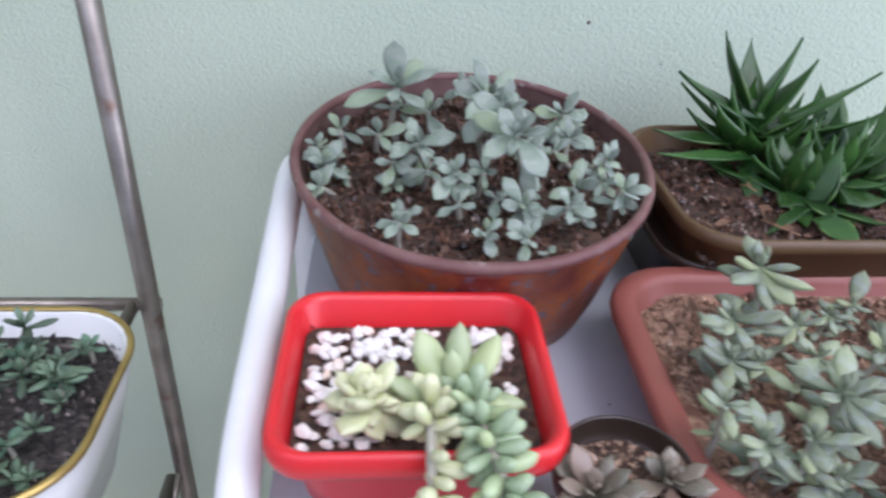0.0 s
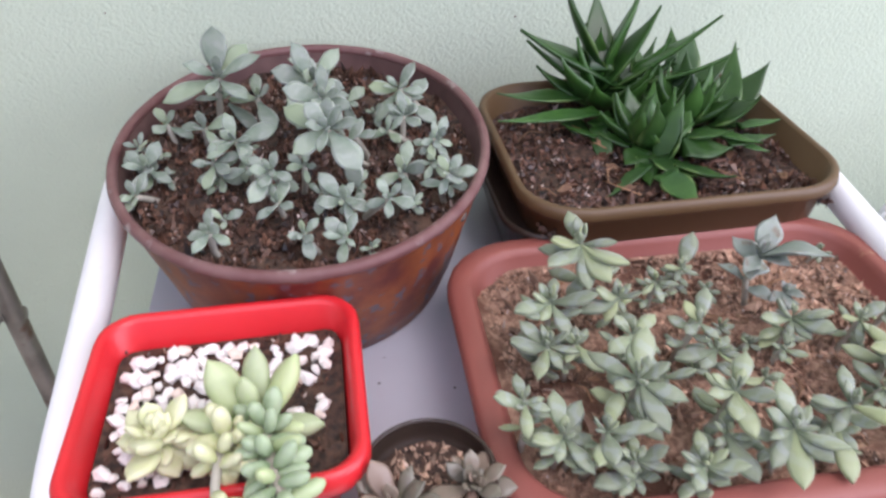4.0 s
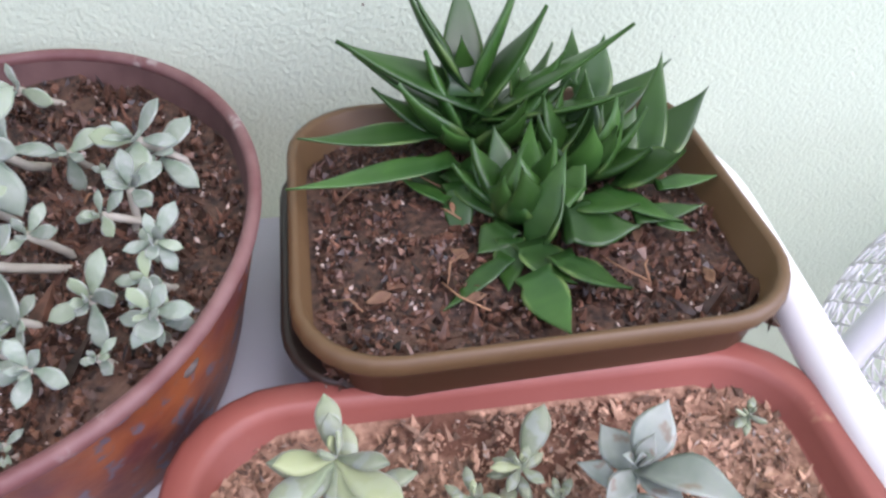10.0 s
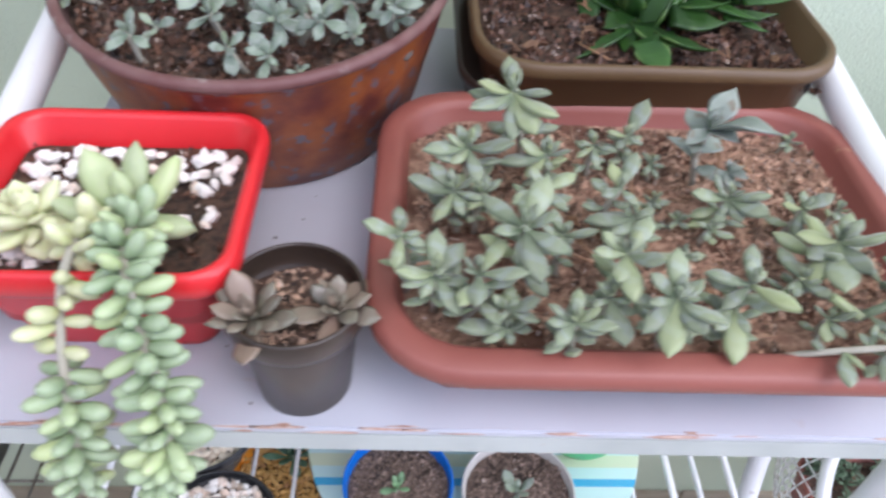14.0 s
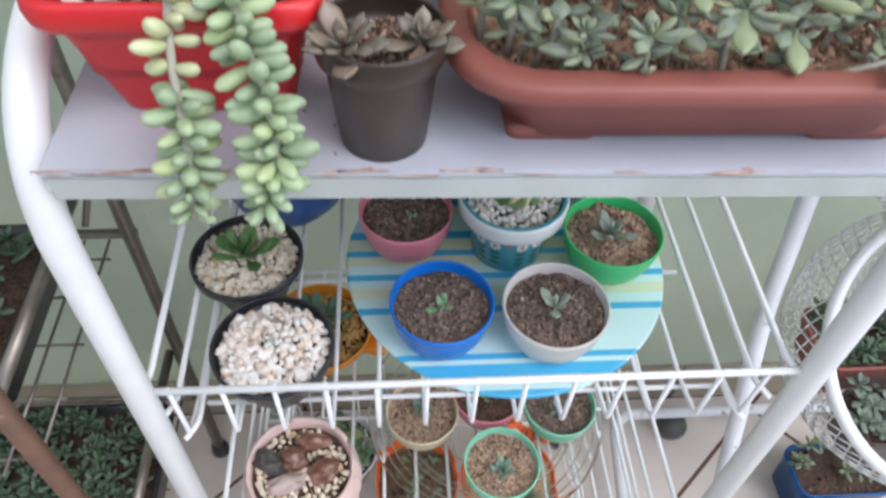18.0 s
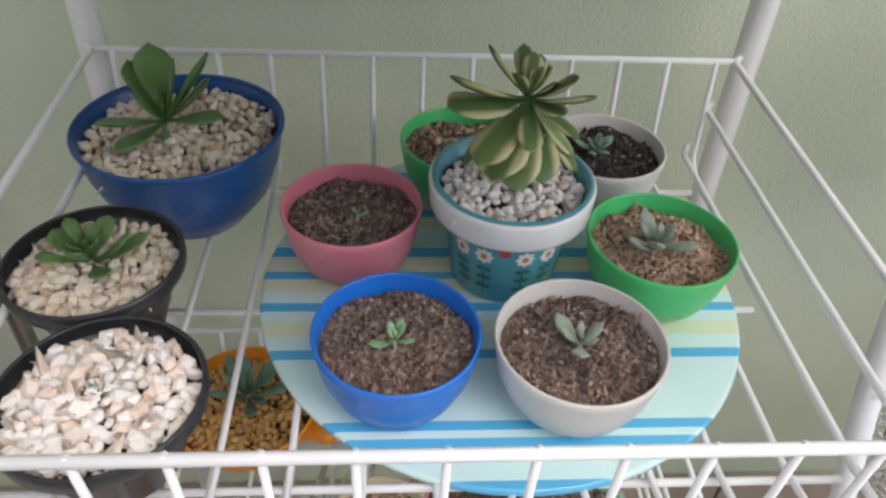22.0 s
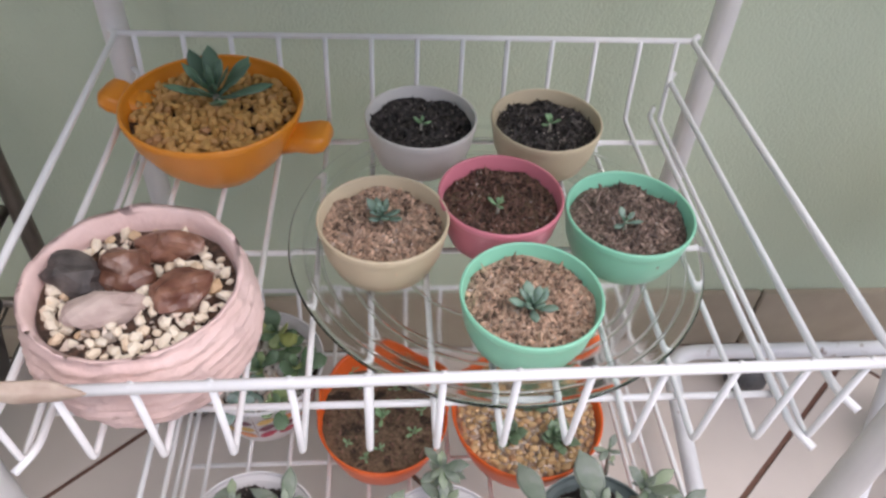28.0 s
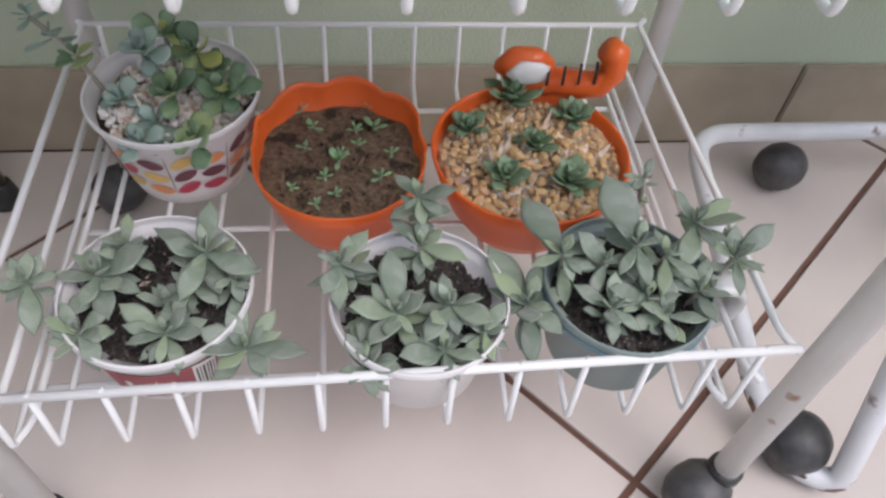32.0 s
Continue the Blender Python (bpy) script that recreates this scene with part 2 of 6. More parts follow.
DRYLEAF = material("dry_fallen_leaf", (0.3, 0.17, 0.09), 0.8, (0.18, 0.09, 0.05), 3, 0.9, 0.2, 9, vary=0.4)
GRAVELBED = material("chip_bed", (0.7, 0.62, 0.53), 0.7, (0.46, 0.34, 0.25), 120, 0.8, vary=0.45, island=True)
CHIP = material("white_marble_chip", (0.84, 0.81, 0.77), 0.6, (0.76, 0.7, 0.63), 70, 0.5, 0.2, 150, vary=0.1, piece=(0.68, 0.54, 0.43))
CHIPTAN = material("tan_gravel", (0.64, 0.44, 0.22), 0.55, (0.48, 0.29, 0.13), 70, 0.7, 0.2, 150, vary=0.2, piece=(0.36, 0.2, 0.1))
# tan gravel with the orange light through its pot put into the colour
CHIPORANGELIT = material("orange_lit_gravel", (0.62, 0.36, 0.11), 0.55, (0.44, 0.23, 0.06), 70, 0.7, 0.2, 150, vary=0.22, piece=(0.3, 0.15, 0.06))
CHIPBEIGE = material("beige_marble_chip", (0.8, 0.72, 0.58), 0.6, (0.67, 0.55, 0.4), 70, 0.6, 0.2, 150, vary=0.14, piece=(0.44, 0.29, 0.16))
DARKSTONE = material("dark_rough_stone", (0.045, 0.038, 0.036), 0.6, (0.13, 0.11, 0.1), 80, 0.9, 0.5, 110)
AGATE = material("rough_brown_stone", (0.1, 0.04, 0.026), 0.3, (0.23, 0.115, 0.075), 90, 0.9, 0.35, 120, vary=0.35, spots=(0.32, 0.22, 0.18), spot_scale=40, spot_level=0.62)
PALESTONE = material("pale_rough_stone", (0.5, 0.4, 0.35), 0.7, (0.34, 0.25, 0.22), 60, 0.8, 0.5, 90)
GHOST = material("grey_green_leaf", (0.142, 0.2, 0.136), 0.55, (0.27, 0.315, 0.255), 2.2, 0.9, 0.04, 9, vary=0.26, piece=(0.21, 0.26, 0.155), spots=(0.29, 0.33, 0.275), spot_scale=2.6, spot_level=0.68, subsurface=0.15)
CASTER = material("dusty_caster_plastic", (0.045, 0.046, 0.05), 0.5, (0.11, 0.105, 0.1), 60, 0.8, 0.1, 90)
SAGE = material("sage_leaf", (0.145, 0.192, 0.106), 0.5, (0.252, 0.288, 0.19), 2.2, 0.9, 0.05, 9, vary=0.3, piece=(0.215, 0.245, 0.12), spots=(0.27, 0.31, 0.25), spot_scale=2.8, spot_level=0.62, subsurface=0.12)
GREYLEAF = material("grey_waxy_leaf", (0.15, 0.185, 0.15), 0.5, (0.25, 0.275, 0.24), 2.0, 0.9, 0.06, 8, vary=0.2, spots=(0.19, 0.16, 0.12), spot_scale=2.4, spot_level=0.68, subsurface=0.1)
BLUELEAF = material("blue_green_leaf", (0.115, 0.215, 0.15), 0.5, (0.215, 0.305, 0.24), 2.2, 0.9, 0.04, 9, vary=0.22, subsurface=0.12)
ALOE = material("dark_green_leaf", (0.013, 0.048, 0.009), 0.36, (0.037, 0.096, 0.017), 2.0, 0.9, 0.03, 8, vary=0.35, subsurface=0.06)
# leaf green darkened to carry the shade the far planters stand in
FARLEAF = material("shaded_far_leaf", (0.06, 0.105, 0.055), 0.5, (0.13, 0.18, 0.12), 8, 0.9, vary=0.5, island=True)
SEDUM = material("plump_green_leaf", (0.285, 0.36, 0.175), 0.48, (0.42, 0.475, 0.275), 2.0, 0.9, vary=0.16, piece=(0.4, 0.45, 0.2), subsurface=0.15)
SEDUMTAIL = material("plump_hanging_leaf", (0.25, 0.345, 0.19), 0.48, (0.37, 0.45, 0.29), 2.0, 0.9, vary=0.16, piece=(0.38, 0.44, 0.22), subsurface=0.15)
SEDUMPALE = material("plump_yellow_leaf", (0.52, 0.55, 0.27), 0.5, (0.62, 0.62, 0.4), 2.0, 0.9, vary=0.12, subsurface=0.15)
BRONZELEAF = material("bronze_leaf", (0.12, 0.1, 0.066), 0.34, (0.22, 0.205, 0.155), 2.2, 0.9, vary=0.3, piece=(0.17, 0.115, 0.085), spots=(0.19, 0.16, 0.12), spot_scale=2.5, spot_level=0.6)
AEONIUM = material("fresh_green_leaf", (0.055, 0.135, 0.03), 0.4, (0.115, 0.215, 0.065), 2.2, 0.9, vary=0.25, subsurface=0.1)
VARIEGATED = material("variegated_leaf", (0.075, 0.15, 0.042), 0.4, (0.12, 0.205, 0.065), 3, 0.9, vary=0.2, piece=(0.36, 0.38, 0.17))
pale_edge(VARIEGATED, 0.095, 0.16, (0.52, 0.5, 0.26))
pale_edge(ALOE, 0.082, 0.1, (0.1, 0.17, 0.045))
pale_edge(GHOST, 0.165, 0.24, (0.33, 0.37, 0.31))
SEEDLING = material("seedling_leaf", (0.15, 0.3, 0.12), 0.5, (0.25, 0.4, 0.22), 2.2, 0.9, vary=0.2, subsurface=0.1)
for dusty in (GHOST, SAGE):
    dusty.node_tree.nodes["Principled BSDF"].inputs["Sheen Weight"].default_value = 0.22
STEM = material("pale_stem", (0.42, 0.4, 0.33), 0.7, (0.32, 0.29, 0.22), 60, 0.8, 0.2, 120)
GLASS = glass("clear_glass", (0.97, 0.99, 0.98))


# ---- shapes ----
def shape(name, verts, faces, mats, smooth=True, slots=None):
    me = bpy.data.meshes.new(name)
    me.from_pydata(verts, [], faces)
    for m in mats if isinstance(mats, (list, tuple)) else [mats]:
        me.materials.append(m)
    if smooth:
        me.polygons.foreach_set("use_smooth", [True] * len(faces))
    if slots:
        me.polygons.foreach_set("material_index", slots)
    me.update()
    return me


def part(name, me, parent, label="", m=None):
    ob = new(name, me)
    ob.parent = parent
    if m is not None:
        ob.matrix_basis = m
    return tagged(ob, label) if label else ob


def thing(name, label, category, at=(0, 0, 0), group="", kind="", m=None):
    ob = new(name)
    ob.empty_display_size = 0.02
    ob.matrix_basis = m if m is not None else Matrix.Translation(at)
    return tagged(ob, label, category, group, kind)


def box(x0, x1, y0, y1, z0, z1, b=0.002):
    """Vertices and faces of a box with chamfered edges."""
    bm = bmesh.new()
    bmesh.ops.create_cube(bm, size=1)
    for v in bm.verts:
        v.co = Vector(((x0, x1)[v.co.x > 0], (y0, y1)[v.co.y > 0], (z0, z1)[v.co.z > 0]))
    if b:
        bmesh.ops.bevel(bm, geom=bm.edges[:], offset=b, segments=2, affect="EDGES")
    vs = [tuple(v.co) for v in bm.verts]
    for n, v in enumerate(bm.verts):
        v.index = n
    fs = [[v.index for v in f.verts] for f in bm.faces]
    bm.free()
    return vs, fs


def boxed(name, mat, *dims, b=0.002):
    return shape(name, *box(*dims, b=b), mat, False)


def loops(rings, closed_ring=True, cap0=False, cap1=False, wrap=False):
    """Faces joining equal rings of vertices."""
    n = len(rings[0])
    vs = [v for r in rings for v in r]
    fs = []
    for a in range(len(rings) if wrap else len(rings) - 1):
        b = (a + 1) % len(rings)
        for k in range(n if closed_ring else n - 1):
            j = (k + 1) % n
            fs.append([a * n + k, a * n + j, b * n + j, b * n + k])
    if cap0:
        fs.append(list(range(n))[::-1])
    if cap1:
        fs.append([(len(rings) - 1) * n + k for k in range(n)])
    return vs, fs


def lathe(profile, seg=48, wobble=0.0, seed=0):
    rings = []
    for i, (r, z) in enumerate(profile):
        ring = []
        for k in range(seg):
            a = 2 * math.pi * k / seg
            w = 1 + wobble * noise.noise((math.cos(a) * 2 + seed, math.sin(a) * 2, i * 0.7))
            ring.append((r * w * math.cos(a), r * w * math.sin(a), z))
        rings.append(ring)
    return loops(rings, cap0=True, cap1=True)


def rounded(w, d, r, z, per=6):
    """A rounded rectangle at a height."""
    out = []
    for cx, cy, a0 in ((w / 2 - r, d / 2 - r, 0), (-w / 2 + r, d / 2 - r, 90), (-w / 2 + r, -d / 2 + r, 180), (w / 2 - r, -d / 2 + r, 270)):
        for k in range(per + 1):
            a = radians(a0 + 90 * k / per)
            out.append((cx + r * math.cos(a), cy + r * math.sin(a), z))
    return out


def squarepot(levels):
    """Rings of rounded rectangles: (w, d, corner, z)."""
    return loops([rounded(*l) for l in levels], cap0=True, cap1=True)


def bent(points, r=0.05, steps=6):
    """A polyline whose inner corners are rounded."""
    pts = [Vector(p) for p in points]
    out = [pts[0]]
    for a, b, c in zip(pts, pts[1:], pts[2:]):
        u, v = (a - b), (c - b)
        k = min(r, u.length * 0.49, v.length * 0.49)
        p, q = b + u.normalized() * k, b + v.normalized() * k
        for s in range(steps + 1):
            t = s / steps
            out.append(p * (1 - t) ** 2 + b * 2 * t * (1 - t) + q * t * t)
    return out + [pts[-1]]


def tube(points, r, seg=10, closed=False, radii=None):
    pts = [Vector(p) for p in points]
    n = len(pts)
    rings, side = [], None
    for i, p in enumerate(pts):
        ahead = pts[(i + 1) % n] - p if closed or i < n - 1 else p - pts[i - 1]
        back = p - pts[i - 1] if closed or i > 0 else ahead
        d = (ahead.normalized() + back.normalized()).normalized()
        if side is None:
            side = d.orthogonal().normalized()
        side = (side - d * side.dot(d)).normalized()
        up = d.cross(side)
        rr = radii[i] if radii else r
        rings.append([tuple(p + rr * (math.cos(2 * math.pi * k / seg) * side + math.sin(2 * math.pi * k / seg) * up)) for k in range(seg)])
    return loops(rings, cap0=not closed, cap1=not closed, wrap=closed)


def piped(name, mat, points, r, seg=10, closed=False, radii=None):
    return shape(name, *tube(points, r, seg, closed, radii), mat)


def join(pieces):
    vs, fs = [], []
    for v, f in pieces:
        k = len(vs)
        vs += v
        fs += [[i + k for i in face] for face in f]
    return vs, fs


def moved(vf, m):
    return [tuple(m @ Vector(v)) for v in vf[0]], vf[1]


def leaf(length, width, thick, tip=1.0, cup=0.0, bend=0.0, neck=0.35, rings=10, seg=8, widest=0.55, slim=1.0):
    """A fleshy leaf along +x from its foot, upper side +z: tip 1 is pointed, 0 is blunt."""
    out = []
    for i in range(rings + 1):
        t = 1 - (1 - i / rings) ** 1.7
        w = math.sin(math.pi * min(1, t / widest) / 2) if t < widest else math.cos(math.pi / 2 * ((t - widest) / (1 - widest)) ** (1.0 + 0.9 * (1 - tip)))
        if t < widest:
            w = w ** slim
        w = max(w, neck * (1 - t) ** 2, 0.02)
        if t > widest:
            w = w ** (1 + 0.35 * tip)
        ring = []
        for k in range(seg):
            a = 2 * math.pi * k / seg
            y = math.cos(a) * w * width / 2
            zz = math.sin(a) * thick / 2 * (0.35 + 0.65 * w)
            zz = zz * (1.0 if math.sin(a) < 0 else 0.75)
            ring.append((length * t, y, zz + cup * abs(y) / (width / 2) * w * width * 0.5 + bend * length * t * t))
        out.append(ring)
    return loops(out, cap0=True, cap1=True)


def lump(r, seed, flat=0.7, rough=0.35, sub=1):
    bm = bmesh.new()
    bmesh.ops.create_icosphere(bm, subdivisions=sub, radius=r)
    for v in bm.verts:
        k = 1 + rough * noise.noise(v.co / r * 1.3 + Vector((seed * 3.7, seed, 0)))
        v.co = Vector((v.co.x * k * 1.15, v.co.y * k, v.co.z * k * flat))
    vs = [tuple(v.co) for v in bm.verts]
    fs = [[v.index for v in f.verts] for f in bm.faces]
    bm.free()
    return vs, fs


def stuff_bits(name, spots, mats, parent, label, size, seed=0):
    """Loose crumbs, one joined mesh."""
    rnd = random.Random(seed)
    vs, fs = [], []
    for x, y, z in spots:
        s = size * (rnd.uniform(0.3, 0.9) if rnd.random() < 0.75 else rnd.uniform(0.9, 2.0))
        k = len(vs)
        turn = Euler((rnd.uniform(0, 6), rnd.uniform(0, 6), rnd.uniform(0, 6))).to_matrix()
        st = rnd.uniform(0.5, 1.6) if rnd.random() < 0.85 else rnd.uniform(1.8, 3.6)
        for p in ((1, 0, 0), (-1, 0, 0), (0, 1, 0), (0, -1, 0), (0, 0, 1), (0, 0, -1)):
            q = turn @ Vector((p[0] * s * st, p[1] * s * rnd.uniform(0.6, 1.1), p[2] * s * 0.6))
            vs.append((x + q.x, y + q.y, z + q.z))
        for a, b, c in ((0, 2, 4), (2, 1, 4), (1, 3, 4), (3, 0, 4), (2, 0, 5), (1, 2, 5), (3, 1, 5), (0, 3, 5)):
            fs.append([k + a, k + b, k + c])
    ob = part(name, shape(name, vs, fs, mats, False), parent, label)
    ob["kind"] = "stuff"
    return ob


def in_round(rnd, r):
    a, q = rnd.uniform(0, 2 * math.pi), r * math.sqrt(rnd.random())
    return q * math.cos(a), q * math.sin(a)


def soil_round(parent, r, z, mat, crumb_mat, seed, count=260, size=0.0017, bumpy=0.004, label="dark crumbly potting soil"):
    rings = []
    for i in range(11):
        rr = r * (1 - i / 10.4)
        rings.append([(rr * math.cos(2 * math.pi * k / 40), rr * math.sin(2 * math.pi * k / 40),
                       z + bumpy * noise.noise((rr * math.cos(2 * math.pi * k / 40) * 60 + seed, rr * math.sin(2 * math.pi * k / 40) * 60, 0))) for k in range(40)])
    part("soil", shape("soil", *loops(rings, cap1=True), mat), parent, label)
    rnd = random.Random(seed)
    spots = []
    for _ in range(count):
        x, y = in_round(rnd, r * 0.97)
        spots.append((x, y, z + bumpy * noise.noise((x * 60 + seed, y * 60, 0)) + size * 0.3))
    stuff_bits("loose_soil", spots, crumb_mat, parent, "loose bits of bark and soil", size, seed)
    if count > 3000:
        stuff_bits("bark_chunk", rnd.sample(spots, 420), crumb_mat, parent, "coarse brown bits of bark", 0.003, seed + 2)
    if count > 250:
        stuff_bits("pale_bark", rnd.sample(spots, count // 7), PALEBIT, parent, "pale flecks of bark and pumice", size * 0.6, seed + 1)


def soil_square(parent, w, d, r, z, mat, crumb_mat, seed, count=500, size=0.002, bumpy=0.005, label="dark crumbly potting soil"):
    rings = []
    for i in range(13):
        s = 1 - i / 12.5
        rings.append([(x, y, z + bumpy * noise.noise((x * 55 + seed, y * 55, 0))) for x, y, _ in rounded(w * s, d * s, max(r * s, 0.0005), 0, 9)])
    part("soil", shape("soil", *loops(rings, cap1=True), mat), parent, label)
    rnd = random.Random(seed)
    spots = []
    for _ in range(count):
        x, y = rnd.uniform(-w / 2, w / 2) * 0.96, rnd.uniform(-d / 2, d / 2) * 0.96
        spots.append((x, y, z + bumpy * noise.noise((x * 55 + seed, y * 55, 0)) + size * 0.3))
    stuff_bits("loose_soil", spots, crumb_mat, parent, "loose bits of bark and soil", size, seed)
    if count > 3000:
        stuff_bits("bark_chunk", rnd.sample(spots, 420), crumb_mat, parent, "coarse brown bits of bark", 0.003, seed + 2)
    if count > 250:
        stuff_bits("pale_bark", rnd.sample(spots, count // 7), PALEBIT, parent, "pale flecks of bark and pumice", size * 0.6, seed + 1)


PEBBLES = {}


def pebbles(parent, mat, spots, size, seed, name="pebble"):
    """Stones one by one, on a few shared meshes."""
    rnd = random.Random(seed)
    key = (mat.name, size)
    if key not in PEBBLES:
        PEBBLES[key] = [shape("pebble", *lump(size, s * 5 + 1, 0.72 + 0.06 * (s % 4), 0.5), mat, False) for s in range(9)]
    for x, y, z in spots:
        k = rnd.uniform(0.6, 1.25)
        part(name, rnd.choice(PEBBLES[key]), parent, m=Matrix.LocRotScale((x, y, z), Euler((rnd.uniform(-0.5, 0.5), rnd.uniform(-0.5, 0.5), rnd.uniform(0, 6.3))), (k * rnd.uniform(0.9, 1.2), k * rnd.uniform(0.75, 1.05), k)))


def spread(rnd, r, gap, tries, hole=0.0, inside=None):
    """Places in a disc no nearer to one another than gap."""
    got = []
    for _ in range(tries):
        x, y = in_round(rnd, r)
        if math.hypot(x, y) < hole or (inside and not inside(x, y)):
            continue
        if all((x - a) ** 2 + (y - b) ** 2 > gap * gap for a, b in got):
            got.append((x, y))
    return got


def plump(length, width, thick):
    """A blunt sausage-shaped leaf along +x."""
    rings = []
    for i in range(9):
        t = 0.5 - 0.5 * math.cos(math.pi * (0.04 + 0.92 * i / 8))
        w = max(0.12, 1 - abs(2 * t - 1) ** 2.6) ** 0.55 * (0.86 + 0.2 * t)
        rings.append([(length * t, math.cos(a) * w * width / 2, math.sin(a) * w * thick / 2 + 0.1 * t * t) for a in (2 * math.pi * k / 9 for k in range(9))])
    return loops(rings, cap0=True, cap1=True)


LEAVES = {}


def leaf_meshes(kind, mat, **k):
    if kind not in LEAVES:
        LEAVES[kind] = [shape("leaf", *leaf(**{**k, "bend": k.get("bend", 0) + d, "width": k["width"] * s}), mat) for d, s in ((-0.08, 0.9), (0.0, 1.0), (0.1, 1.12))]
    return LEAVES[kind]


def rosette(label, category, at, kind, mat, count, size, group="", seed=0, up=75, down=5, lean=(0, 0), stem=0.0, stem_r=0.0016, turn=0.0, stem_mat=None, name="succulent", shape_args=None, squash=1.0, stem_to=None, face=0.0, messy=0.0, root=None):
    """A leafy rosette: leaves in a spiral from the outer, flat ones to the inner, upright ones, on a short stem."""
    rnd = random.Random(seed)
    args = dict(length=1.0, width=0.46, thick=0.16, tip=0.8, cup=0.25, bend=0.1)
    args.update(shape_args or {})
    meshes = leaf_meshes(kind, mat, **args)
    own = root is None
    root = root or thing(name, label, category, at, group)
    top = Vector((lean[0], lean[1], stem))
    if stem > 0.004 and own:
        foot = Vector(stem_to) if stem_to else Vector((0, 0, -0.004))
        mid = (foot + top) * 0.5 + Vector((rnd.uniform(-1, 1), rnd.uniform(-1, 1), 0)) * 0.15 * (top - foot).length
        part("stem", piped("stem", stem_mat or STEM, [foot, foot * 0.5 + mid * 0.5, mid, mid * 0.5 + top * 0.5, top], stem_r, 7), root, "pale bare stem")
    tilt = Vector((lean[0] * 0.7 / (stem + 0.01) + rnd.uniform(-0.25, 0.25) * bool(face), lean[1] * 0.7 / (stem + 0.01) - face, 1)).normalized()
    frame_q = Vector((0, 0, 1)).rotation_difference(tilt).to_matrix().to_4x4()
    for i in range(count):
        f = i / max(1, count - 1)
        az = turn + i * 2.39996 + rnd.uniform(-0.25, 0.25) * (1 + messy)
        el = radians(down + (up - down) * f ** 1.3 + rnd.uniform(-8, 8) * (1 + 1.2 * messy))
        s = size * (1 - 0.62 * f ** 1.4) * rnd.uniform(0.82 - 0.2 * messy, 1.1 + 0.15 * messy)
        off = Vector((math.cos(az), math.sin(az), 0)) * size * 0.07 * (1 - f) + Vector((0, 0, size * 0.22 * f - size * 0.08))
        m = Matrix.Translation(top) @ frame_q @ Matrix.Translation(off) @ Euler((0, 0, az)).to_matrix().to_4x4() @ Euler((rnd.uniform(-0.5, 0.5) * messy, -el, 0)).to_matrix().to_4x4() @ Matrix.Diagonal((s, s * squash * rnd.uniform(0.88, 1.1), s, 1))
        part("leaf", rnd.choice(meshes), root, m=m)
    return root


# ---- setting: a tiled balcony with a painted wall ----
WALL_Y = 0.79
FLOOR = -0.048  # level of the tiles
wall_north = tagged(new("wall_north", boxed("wall_north", WALL, -2.2, 2.3, WALL_Y, WALL_Y + 0.14, FLOOR, 2.65, b=0)), "pale green textured plaster wall behind the plants", "wall", kind="structure")
# end wall and parapets are out of view, assumed to bound the daylight
tagged(new("wall_west", boxed("wall_west", PLAIN, -2.34, -2.2, -1.75, WALL_Y + 0.14, FLOOR, 2.65, b=0)), "plain light rendered wall closing the balcony", "wall", kind="structure")
tagged(new("wall_south", boxed("wall_south", PLAIN, -2.2, 2.3, -1.75, -1.63, FLOOR, 1.05, b=0)), "plain light balcony parapet", "wall", kind="structure")
tagged(new("wall_east", boxed("wall_east", PLAIN, 2.3, 2.42, -1.75, WALL_Y + 0.14, FLOOR, 1.05, b=0)), "plain light balcony parapet at the side", "wall", kind="structure")
# unseen slab, added; its edge sets how steeply daylight reaches the wall
tagged(new("ceiling", boxed("ceiling", PLAIN, -2.34, 2.42, 0.1, WALL_Y + 0.14, 2.65, 2.8, b=0)), "unseen plain white roof slab added over the wall side to shape daylight", "ceiling", kind="structure")
tagged(new("ground", boxed("ground", PLAIN, -300, 300, -300, 300, -3.2, -3.0, b=0)), "plain pale ground beyond the balcony", "ground", kind="structure")
floor = tagged(new("floor", boxed("floor", GROUT, -2.34, 2.42, -1.75, WALL_Y + 0.14, FLOOR - 0.12, FLOOR - 0.003, b=0)), "beige glazed floor tiles with brown joints, laid diagonally", "floor", kind="structure")
for n in range(6):
    x0 = -2.19 + n * 0.75
    tagged(new("baseboard", boxed("baseboard", BASE, x0, x0 + 0.746, WALL_Y - 0.009, WALL_Y, FLOOR, FLOOR + 0.115)), "tan tile skirting along the wall foot", "baseboard", kind="structure")

DIRT_WALL = material("wall_speck", (0.14, 0.1, 0.08), 0.9, (0.2, 0.15, 0.12), 90, 0.8)
rnd = random.Random(72)
for n in range(46):
    x, z, s = rnd.uniform(-0.4, 1.0), rnd.uniform(0.1, 1.6), rnd.choice((0.0006, 0.0008, 0.001, 0.002))
    part("dirt_speck", shape("dirt_speck", *moved(lump(s, n, 1, 0.7), Matrix.Translation((x, WALL_Y - 0.0002, z)) @ Matrix.Diagonal((1, 0.4, 1, 1))), DIRT_WALL), wall_north)

# ---- the white plant cart ----
cart = thing("plant_cart", "white enamelled tube cart with a board top and three wire baskets", "plant cart", (0.3, 0.5, FLOOR))
C = Vector((0.3, 0.5, FLOOR))


def cart_part(name, me, parent=None, label=""):
    ob = part(name, me, parent or cart, label)
    if parent is None:
        ob.location = -C
    return ob


